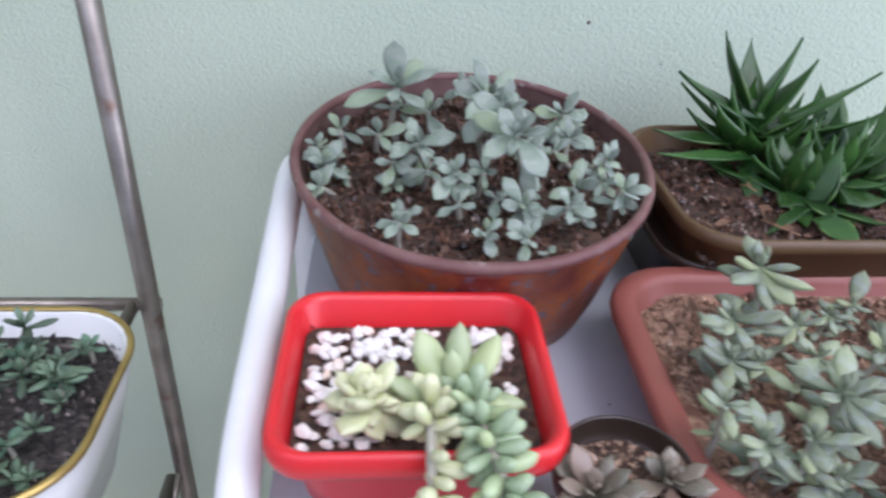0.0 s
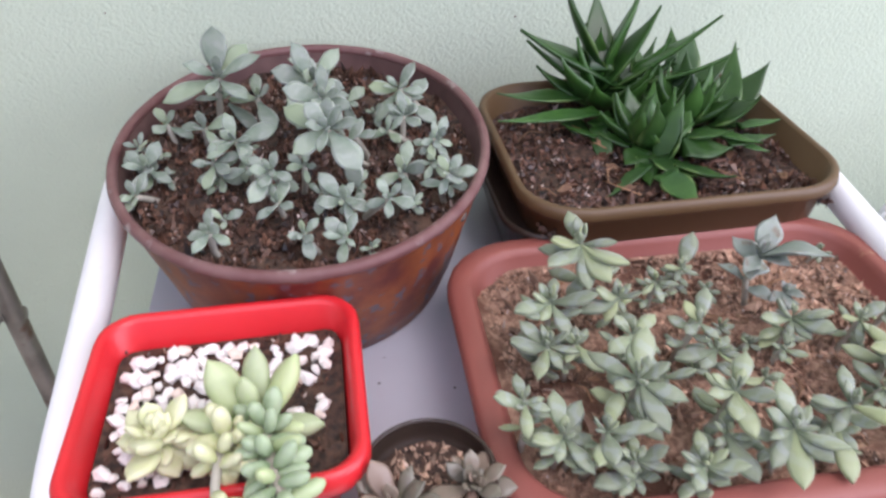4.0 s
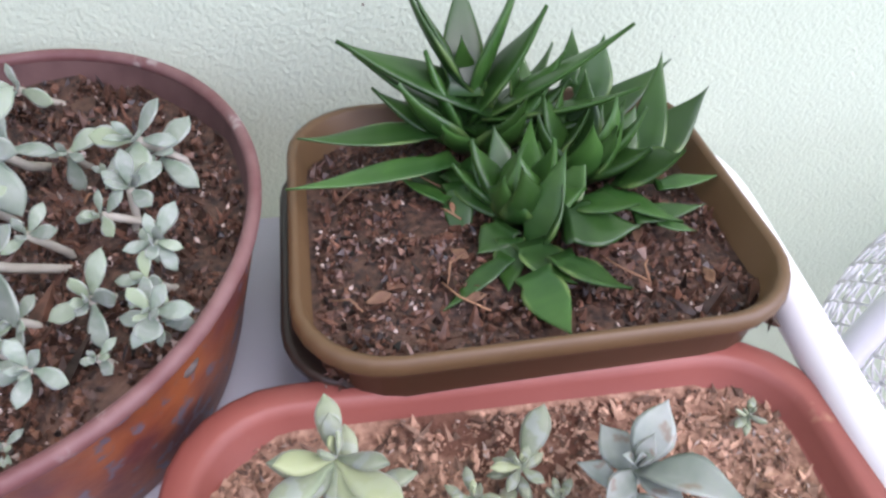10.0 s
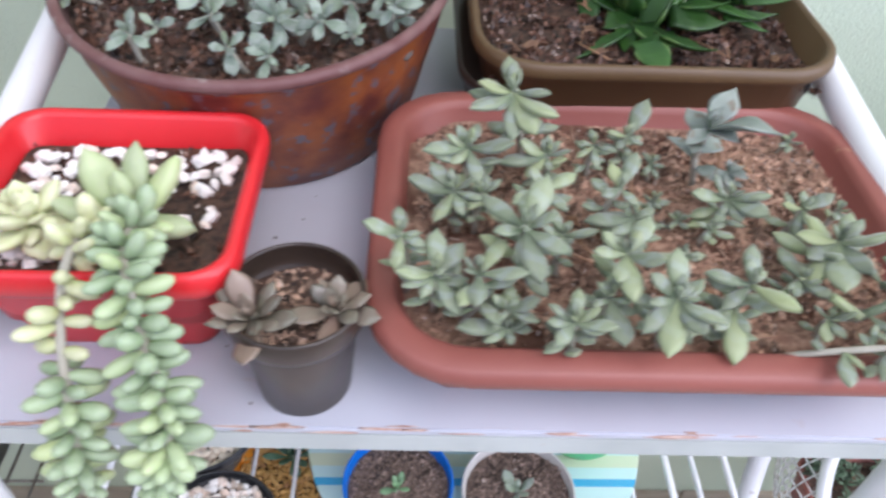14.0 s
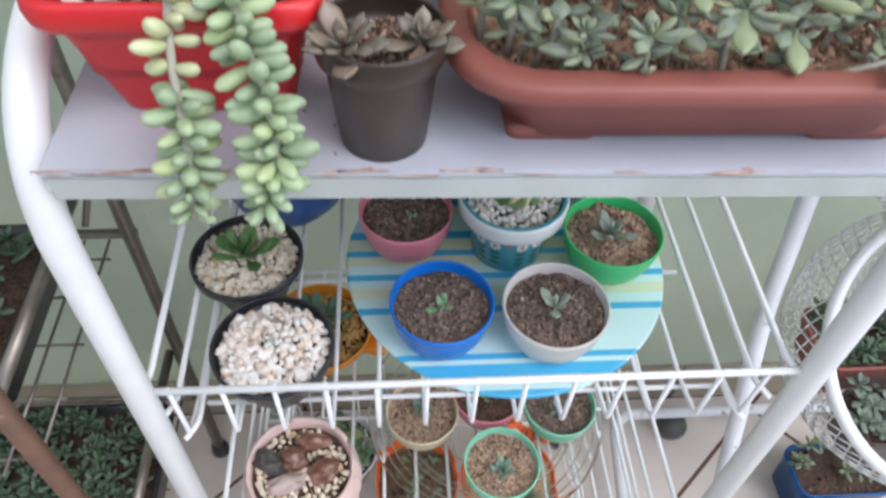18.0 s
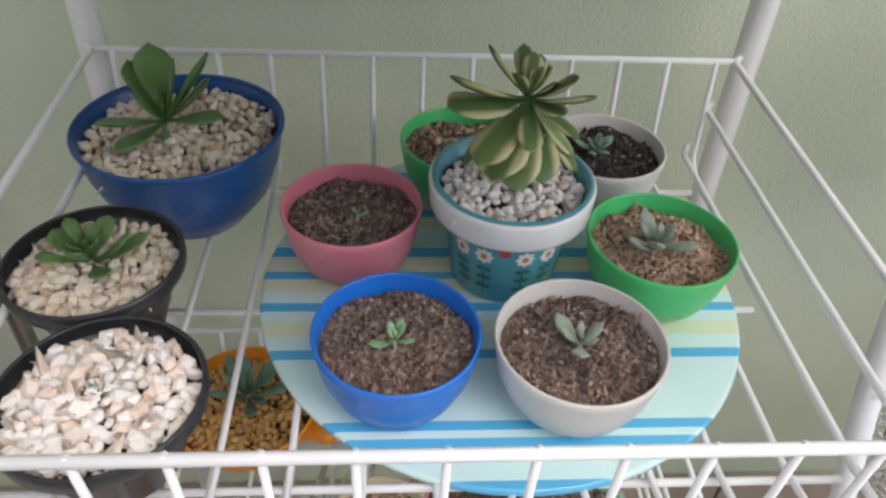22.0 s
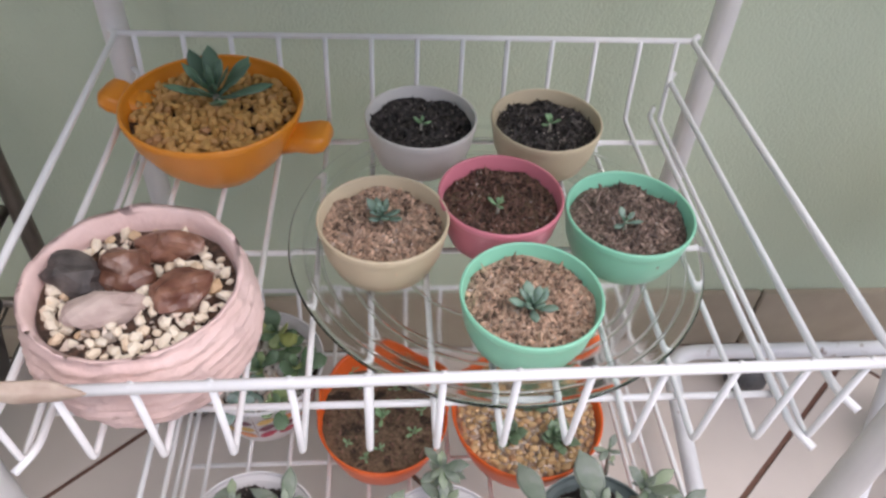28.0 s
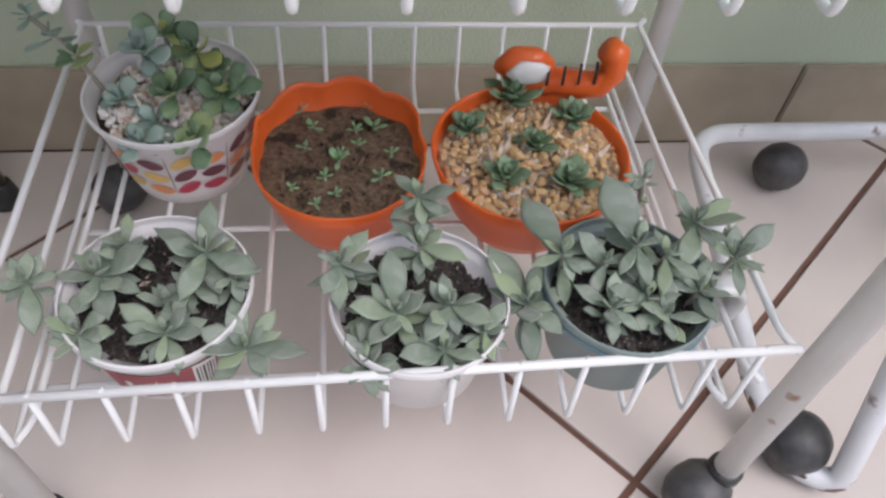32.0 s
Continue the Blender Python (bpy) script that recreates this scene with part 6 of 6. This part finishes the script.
part("stem", piped("stem", STEM, bent([(0, 0, 0), (-0.014, 0.008, 0.024), (-0.032, 0.022, 0.038), (-0.048, 0.03, 0.05)], 0.012, 3), 0.002, 7), trail, "leaning pale stem")
for n, (at, mat, size) in enumerate((((-0.048, 0.03, 0.05), PALEROUND, 0.021), ((-0.034, 0.022, 0.038), PALEROUND, 0.021), ((-0.018, 0.012, 0.028), ROUNDLEAF, 0.023))):
    rosette("", "", None, "roundb" if mat is PALEROUND else "rounda", mat, 6, size, "", 520 + n, 60, -20, at[:2], at[2], 0.002, n * 1.3, shape_args=ROUND, root=trail, messy=0.8)
for n, (x, y, s) in enumerate(((287, 558, 12), (273, 556, 9), (260, 522, 13), (235, 537, 8), (291, 505, 11), (244, 479, 8), (226, 495, 7), (258, 488, 7), (230, 580, 10), (284, 585, 8), (262, 530, 8), (300, 530, 8), (240, 560, 9), (275, 540, 7), (250, 505, 9))):
    rosette("tiny green seedling in sandy soil", "succulent", (x / 1000 + 0.010, y / 1000 - 0.005, B3 + 0.05), "seed", SEEDLING, 7, s / 1000 * 0.95, "seedlings in the scalloped pot", 530 + n, 70, 5, (0, 0), 0.006, 0.001, n, shape_args=SEED_SHAPE, name="seedling")
COMPACT = material("grey_green_rosette_leaf", (0.1, 0.18, 0.09), 0.5, (0.2, 0.28, 0.17), 2.2, 0.9, 0.04, 9, vary=0.25, subsurface=0.1)
chips(tiger, CHIPTAN, 0.069, 0.0555, 0.0058, 0.0041, 13, 8000)
for n, (x, y, s) in enumerate(((405, 597, 24), (364, 560, 15), (450, 571, 16), (414, 542, 14), (386, 507, 16), (434, 501, 17))):
    rosette("compact green hen-and-chicks rosette on gravel", "succulent", (x / 1000 + 0.006, y / 1000 - 0.017, B3 + 0.057), "compact", COMPACT, 18, s / 1000 * 1.3, "rosettes in the orange figure pot", 545 + n, 80, 8, (0, 0), 0.005, 0.002, n, shape_args=dict(length=1.0, width=0.6, thick=0.16, tip=0.75, cup=0.3, bend=0.2, neck=0.4, widest=0.6))
GHOSTLONG = {**GHOST_SHAPE, "width": 0.44, "tip": 0.85, "thick": 0.11}

def ghost(at, leaves, lower=9):
    sprig("grey-green ghost plant shoot with long leaves crowding a tub", "ghost plants in the tubs", GHOST, "ghostlong", at, leaves, GHOSTLONG, B3 + 0.05, at[0] * 3 + at[1], lower if at[0] < 400 else 4, size=1.28, wide=0.94)


ghost((124, 406, 199), ((139, 14, 18), (11, 25, 30), (-102, -2, 20), (74, 5, 29), (-72, -12, 25), (-25, -4, 23)))
ghost((189, 413, 209), ((149, 6, 31), (90, 15, 30), (-110, -2, 28), (-29, 2, 30), (16, 38, 16), (-119, 9, 12)))
ghost((168, 365, 193), ((145, 7, 28), (29, 40, 18), (-11, 10, 19), (-95, -3, 16), (-145, 29, 19)))
ghost((118, 367, 193), ((152, 9, 19), (-49, -9, 19), (121, 14, 19), (-7, 6, 18)))
ghost((205, 399, 201), ((64, 3, 17), (0, 25, 16), (-70, -10, 15), (-127, 17, 12)))
ghost((214, 359, 183), ((108, 10, 28), (-17, 15, 32), (-151, 27, 23), (17, 35, 15), (-62, -4, 18)))
ghost((80, 405, 195), ((-137, 32, 15), (-73, -12, 28), (126, 18, 16), (6, 12, 16), (97, 13, 16)))
ghost((142, 419, 213), ((95, 16, 17), (-155, 40, 14), (-11, 25, 12)))
ghost((165, 387, 195), ((-160, 40, 15), (6, 23, 16), (-68, -10, 12)))
ghost((180, 396, 197), ((-36, -3, 18), (-111, 1, 18), (15, 33, 14)))
ghost((305, 368, 201), ((93, 11, 35), (-169, 26, 26), (-59, 1, 14), (-125, 0, 23), (2, 40, 19), (-105, -6, 14)))
ghost((338, 371, 203), ((98, 9, 18), (-11, 36, 18), (-124, -3, 24), (-82, -5, 17), (-40, 16, 26)))
ghost((322, 410, 213), ((125, 5, 24), (-33, 17, 27), (-70, -7, 15), (127, 2, 13), (84, 15, 16)))
ghost((271, 404, 205), ((179, 40, 13), (-91, -9, 25), (51, 4, 24), (-51, -2, 12), (-115, -5, 20), (-25, 15, 21)))
ghost((285, 341, 187), ((97, 7, 26), (-125, 4, 13), (-23, 20, 20), (75, -4, 12)))
ghost((333, 347, 189), ((99, 5, 17), (-30, 22, 21), (-162, 17, 25), (-78, -1, 13)))
ghost((323, 437, 229), ((127, 6, 20), (-15, 34, 21), (-90, -15, 16), (-135, 7, 12), (-49, 1, 17)))
ghost((391, 379, 189), ((117, 1, 39), (-60, 9, 25), (69, 12, 23), (-96, -5, 34), (175, 24, 13), (-38, 23, 14)))
ghost((290, 372, 199), ((-166, 25, 14), (-109, -4, 18), (66, 7, 14)))
ghost((358, 356, 193), ((50, 6, 20), (-81, -2, 16), (-173, 49, 12)))
ghost((412, 398, 215), ((113, 5, 40), (-158, 1, 19), (19, 3, 26), (-63, 4, 15), (165, 31, 14), (-81, -6, 16)))
ghost((460, 400, 219), ((107, 18, 40), (14, 4, 17), (-128, -14, 19), (-86, -6, 23), (157, 34, 20), (92, 12, 23)))
ghost((501, 413, 225), ((150, 40, 23), (25, 16, 24), (-114, -16, 27), (-42, 38, 27), (-73, 3, 18), (167, 21, 12)))
ghost((464, 372, 201), ((-152, -7, 16), (-69, 8, 18), (86, 9, 15), (175, 14, 22)))
ghost((526, 393, 213), ((-60, 21, 17), (32, 19, 27), (160, 20, 16), (-100, -10, 22), (90, 9, 19)))
ghost((498, 374, 203), ((148, 33, 12), (-48, 31, 18), (-84, 0, 20), (171, 12, 17), (62, 16, 18)))
ghost((473, 446, 233), ((58, 22, 13), (-139, -3, 12), (177, 13, 12)))
ghost((440, 394, 209), ((154, 39, 24), (-122, -12, 19), (18, 4, 15)))
ghost((440, 366, 200), ((150, 12, 22), (-100, -6, 20), (20, 10, 20), (80, 30, 18), (-50, 0, 18)))
ghost((474, 360, 198), ((170, 20, 16), (-95, 0, 16), (-20, 8, 20), (75, 25, 20)))
ghost((478, 392, 217), ((95, 8, 18), (19, 9, 15), (-107, -13, 21), (-61, 14, 21)))


# ---- neighbouring plant stand of bronze tube ----
stand = thing("tube_plant_stand", "dull bronze metal tube plant stand with wire shelves", "plant stand", (-0.3, 0.55, FLOOR))
S0 = Vector((-0.3, 0.55, FLOOR))


def stand_part(name, mat, pts, r, label="", seg=12):
    ob = part(name, piped(name, mat, pts, r, seg), stand, label)
    ob.location = -S0
    return ob


for x in (-0.097, -0.52):
    stand_part("upright", BRONZE, [(x, 0.70, FLOOR + 0.02), (x, 0.70, 1.5)], 0.0095, "bronze tube upright with worn seam")
    stand_part("upright", RUSTTUBE, [(x - 0.004, 0.376, FLOOR + 0.02), (x - 0.004, 0.376, 0.80)], 0.0105, "rusty tube upright")
    for y in (0.70, 0.376):
        ob = part("foot_cap", shape("foot_cap", *moved(lathe([(0.014, 0.0), (0.016, 0.002), (0.0165, 0.012), (0.013, 0.03), (0.011, 0.032)], 16), Matrix.Translation((x, y, FLOOR))), BLACK), stand, "black rubber foot cap")
        ob.location = -S0
for z in (0.577, 0.938, 0.16):
    stand_part("cross_bar", BRONZE, [(-0.52, 0.70, z), (-0.087, 0.70, z)], 0.0065, "bronze cross bar")
for z in (0.70, 0.30):
    stand_part("side_bar", BRONZE, [(-0.112, 0.70, z), (-0.112, 0.376, z)], 0.007)
    stand_part("side_bar", BRONZE, [(-0.505, 0.70, z), (-0.505, 0.376, z)], 0.007)
stand_part("brace", BRONZE, [(-0.099, 0.70, 0.72), (-0.112, 0.64, 0.655)], 0.004)
for z in (0.565, 0.155):
    for n in range(13):
        x = -0.125 - n * 0.031
        stand_part("shelf_wire", BRONZE, [(x, 0.70, z), (x, 0.38, z)], 0.0018, seg=6)
    for y in (0.40, 0.47, 0.54, 0.61, 0.67):
        stand_part("shelf_wire", BRONZE, [(-0.505, y, z - 0.0035), (-0.118, y, z - 0.0035)], 0.0018, seg=6)
stand_part("shelf_bar", BRONZE, [(-0.52, 0.62, 0.945), (-0.1, 0.62, 0.945)], 0.005)
stand_part("shelf_bar", BRONZE, [(-0.52, 0.42, 0.945), (-0.1, 0.42, 0.945)], 0.005)
stand_part("side_bar", BRONZE, [(-0.112, 0.70, 0.938), (-0.112, 0.376, 0.938)], 0.006)
stand_part("side_bar", BRONZE, [(-0.505, 0.70, 0.938), (-0.505, 0.376, 0.938)], 0.006)
stand_part("upright", BRONZE, [(-0.101, 0.376, 0.80), (-0.104, 0.376, 0.945)], 0.0095)

def foliage(root, w, d, z0, count, size, mat, kind, seed, label):
    """Crowded rosettes far from the way, joined."""
    rnd = random.Random(seed)
    blade, pieces = leaf(**{**(GHOST_SHAPE if kind == "ghost" else SAGE_SHAPE), "rings": 5, "seg": 6}), []
    for n in range(count):
        x, y = rnd.uniform(-w, w) * 0.45, rnd.uniform(-d, d) * 0.45
        z, s0 = z0 + rnd.uniform(0.006, 0.032), size * rnd.uniform(0.7, 1.25)
        for i in range(9):
            s = s0 * (1 - 0.06 * i) * rnd.uniform(0.8, 1.15)
            el = radians(-5 + 8 * i + rnd.uniform(-14, 14))
            pieces.append(moved(blade, Matrix.Translation((x, y, z + s0 * 0.03 * i)) @ Euler((0, 0, n + i * 2.39996)).to_matrix().to_4x4() @ Euler((0, -el, 0)).to_matrix().to_4x4() @ Matrix.Diagonal((s, s, s, 1))))
    ob = part("foliage", shape("foliage", *join(pieces), mat), root, label)
    ob["kind"] = "stuff"


# white dish with a gold edge
dish = thing("gold_rimmed_dish", "white porcelain rounded dish pot with a worn gold rim", "plant pot", (-0.124, 0.455, 0.951))
part("body", shape("body", *squarepot([(0.12, 0.12, 0.03, 0.001), (0.125, 0.125, 0.032, 0.0), (0.16, 0.155, 0.045, 0.06), (0.178, 0.17, 0.05, 0.098), (0.174, 0.166, 0.05, 0.1), (0.17, 0.162, 0.048, 0.098), (0.155, 0.148, 0.044, 0.07)]), WHITEGLAZE), dish)
ring = rounded(0.177, 0.169, 0.05, 0.099, 8)
part("gold_rim", shape("gold_rim", *tube(ring, 0.0026, 7, True), GOLD), dish, "worn gold edge")
soil_square(dish, 0.158, 0.151, 0.045, 0.082, PEAT, PEATCRUMB, 130, 1600, 0.0022, 0.005)
foliage(dish, 0.15, 0.145, 0.078, 60, 0.015, FARLEAF, "sage", 133, "dark crowded small succulents")
for n, (x, y, s) in enumerate(((-0.16, 0.50, 20), (-0.135, 0.505, 20), (-0.105, 0.495, 18), (-0.145, 0.46, 18), (-0.175, 0.45, 18), (-0.155, 0.41, 16), (-0.11, 0.45, 20), (-0.07, 0.47, 18), (-0.08, 0.42, 18), (-0.12, 0.41, 18), (-0.065, 0.505, 16))):
    rosette("dark blue-green rosette in the gold-rimmed dish", "succulent", (x, y, 1.033), "seedblue_dish", BLUEDARK, 8, s / 1250, "rosettes in the gold-rimmed dish", 900 + n, 60, 0, (0, 0), 0.012, 0.0015, n, shape_args=GHOST_SHAPE)


def planter(label, x0, x1, y0, y1, z0, z1, mat, seed, leaf_mat, kind, count, size, group, rim_mat=None, soil=SOIL):
    """A long planter filled with rosettes."""
    w, d = x1 - x0, y1 - y0
    cx, cy, hh = (x0 + x1) / 2, (y0 + y1) / 2, z1 - z0
    root = thing("planter", label, "planter", (cx, cy, z0))
    part("body", shape("body", *squarepot([(w * 0.84, d * 0.84, 0.015, 0.001), (w * 0.86, d * 0.86, 0.016, 0), (w * 0.95, d * 0.95, 0.02, hh * 0.85), (w * 0.955, d * 0.955, 0.02, hh * 0.88), (w, d, 0.024, hh * 0.89), (w, d, 0.024, hh), (w * 0.94, d * 0.94, 0.02, hh), (w * 0.9, d * 0.9, 0.018, hh * 0.6)]), mat), root)
    soil_square(root, w * 0.92, d * 0.92, 0.018, hh * 0.86, soil, CRUMB, seed, 200, 0.0025, 0.004)
    foliage(root, w, d, hh * 0.85, count, size, leaf_mat, kind, seed, "small crowded " + group)
    return root


planter("long dark planter crowded with small green succulents", -0.36, -0.105, 0.40, 0.64, 0.157, 0.25, BLACKPOT, 140, FARLEAF, "sagefar", 150, 0.022, "green succulents")
planter("dark planter with sparse bluish succulents on the wire shelf", -0.42, -0.15, 0.44, 0.66, 0.567, 0.64, BLACKPOT, 141, FARLEAF, "bluefar", 90, 0.02, "bluish succulents")

# ---- white stand with round mesh baskets ----
white_stand = thing("white_tube_stand", "white chipped tube stand on black casters with round mesh baskets", "plant stand", (0.9, 0.55, FLOOR))
W0 = Vector((0.9, 0.55, FLOOR))


def white_part(name, me, label="", parent=None):
    ob = part(name, me, parent or white_stand, label)
    if parent is None:
        ob.location = -W0
    return ob


white_part("base_frame", piped("base_frame", CHIPPED, bent([(1.25, 0.70, 0.042), (0.652, 0.70, 0.04), (0.632, 0.40, 0.0), (0.655, 0.345, -0.03), (0.69, 0.325, -0.028), (0.682, 0.43, 0.33), (0.666, 0.515, 0.62), (0.674, 0.6, 0.95), (0.71, 0.605, 1.035), (0.85, 0.61, 1.085), (1.25, 0.63, 1.1)], 0.045, 8), 0.0105, 14), "chipped white bent tube frame")
white_part("upright", piped("upright", CHIPPED, [(1.1, 0.70, 0.042), (1.1, 0.63, 1.095)], 0.0105, 14), "white tube upright")
for x, y in ((0.783, 0.704), (0.661, 0.362), (1.15, 0.70)):
    white_part("caster", shape("caster", *moved(lathe([(0.008, -0.026), (0.02, -0.023), (0.027, -0.012), (0.029, 0), (0.027, 0.012), (0.02, 0.023), (0.008, 0.026)], 20), Matrix.Translation((x, y, FLOOR + 0.0295)) @ Euler((0, radians(85), 0.3)).to_matrix().to_4x4()), CASTER), "dusty dark grey ball caster")


FLAKE = material("bare_rusty_steel", (0.1, 0.075, 0.07), 0.8, (0.3, 0.17, 0.1), 140, 0.9, 0.4, 200, vary=0.3)
rnd = random.Random(93)
foot_line = bent([(0.636, 0.46, 0.008), (0.632, 0.40, 0.0), (0.655, 0.345, -0.03), (0.69, 0.325, -0.028), (0.687, 0.378, 0.15)], 0.045, 8)
for n in range(26):
    k = rnd.randrange(1, len(foot_line) - 1)
    a, b = Vector(foot_line[k]), Vector(foot_line[k + 1])
    along = (b - a).normalized()
    side = along.cross(Vector((rnd.uniform(-1, 1), rnd.uniform(-1, 0.2), rnd.uniform(0, 1)))).normalized()
    size = rnd.uniform(0.003, 0.008)
    turn = Matrix((along, side.cross(along), side)).transposed().to_4x4()
    white_part("paint_flake", shape("paint_flake", *moved(lump(1.0, n, 1, 0.7, 2), Matrix.Translation(a.lerp(b, rnd.random()) + side * 0.0098) @ turn @ Matrix.Diagonal((size, size * 0.55, 0.0014, 1))), FLAKE), "bare rusty patch where the paint has flaked")


def mesh_basket(cx, cy, cz, r, facing, cut, label):
    """An egg-shaped basket of expanded-metal mesh with a tube ring round its slanted mouth."""
    q = Vector((0, 0, 1)).rotation_difference(Vector(facing).normalized()).to_matrix()
    c = Vector((cx, cy, cz))
    rows, cols = 22, 56

    def at(i, k):
        th = radians(cut + (176 - cut) * i / rows)
        a = 2 * math.pi * (k + 0.5 * (i % 2)) / cols
        return c + q @ Vector((r * math.sin(th) * math.cos(a), r * math.sin(th) * math.sin(a), r * math.cos(th) * 1.05))

    rim = [at(0, k) for k in range(cols)]
    root = white_part("mesh_basket", piped("ring", WHITE, rim, 0.0085, 10, True), label)
    bars = []
    for i in range(rows):
        for k in range(cols):
            for s in ((0, 1) if i % 2 else (-1, 0)):
                bars.append(tube([at(i, k), at(i + 1, k + s)], 0.0011, 4))
    ob = part("wire_mesh", shape("wire_mesh", *join(bars), WHITE), root, "white expanded metal mesh")
    ob["kind"] = "stuff"
    return root


mesh_basket(0.985, 0.555, 0.47, 0.2, (-0.05, -0.62, 0.78), 72, "round white mesh basket holding planters")
mesh_basket(0.88, 0.57, 0.9, 0.185, (0.0, -0.3, 0.95), 60, "upper round white mesh basket")
planter("brown planter with a red edge and grey-green succulents", 0.82, 1.04, 0.535, 0.64, 0.39, 0.458, TERRA, 150, FARLEAF, "sagefar", 70, 0.018, "grey-green rosettes")
planter("small brown pot with pale rosettes", 0.85, 1.0, 0.445, 0.53, 0.345, 0.415, BROWN, 151, GHOST, "ghost", 18, 0.022, "pale rosettes")
planter("bright blue pot with dark soil in the mesh basket", 0.78, 0.95, 0.50, 0.62, 0.80, 0.90, NAVY, 154, SAGE, "sagefar", 8, 0.02, "green succulents")
planter("blue plastic planter with succulents on the floor", 0.95, 1.13, 0.52, 0.62, FLOOR, FLOOR + 0.10, NAVY, 152, SAGE, "sagefar", 12, 0.022, "green succulents")
planter("tan clay box planter with succulents on the floor", 0.91, 1.09, 0.40, 0.49, FLOOR, FLOOR + 0.09, CREAM, 153, SAGE, "sagefar", 14, 0.022, "green succulents")


# ---- floor tiles, cut to the room ----
S = 0.605
TURN = radians(42)
ax = Vector((math.cos(TURN), math.sin(TURN)))
ay = Vector((-ax.y, ax.x))
P0 = Vector((0.519, 0.347))
ROOM = (-2.198, 2.298, -1.628, WALL_Y - 0.01)


def cut(poly, axis, limit, keep_above):
    """The part of a polygon on one side of a line along an axis."""
    out = []
    for a, b in zip(poly, poly[1:] + poly[:1]):
        da, db = (a[axis] - limit) * keep_above, (b[axis] - limit) * keep_above
        if da >= 0:
            out.append(a)
        if da * db < 0:
            out.append(a.lerp(b, da / (da - db)))
    return out


half = S / 2 - 0.0035
for i in range(-6, 7):
    for j in range(-6, 7):
        c = P0 + ax * S * (i + 0.5) + ay * S * (j + 0.5)
        poly = [c + ax * half * u + ay * half * v for u, v in ((-1, -1), (1, -1), (1, 1), (-1, 1))]
        for axis, limit, side in ((0, ROOM[0], 1), (0, ROOM[1], -1), (1, ROOM[2], 1), (1, ROOM[3], -1)):
            poly = cut(poly, axis, limit, side) if poly else []
        if len(poly) > 2:
            mid = sum(poly, Vector((0, 0))) / len(poly)
            rings = [[(p.x - mid.x, p.y - mid.y, -0.006) for p in poly], [(p.x - mid.x, p.y - mid.y, -0.001) for p in poly],
                     [((p.x - mid.x) * 0.997, (p.y - mid.y) * 0.997, 0.0) for p in poly]]
            t = part("tile", shape("tile", *loops(rings, cap0=True, cap1=True), TILE, False), floor)
            t.location = (mid.x, mid.y, FLOOR)
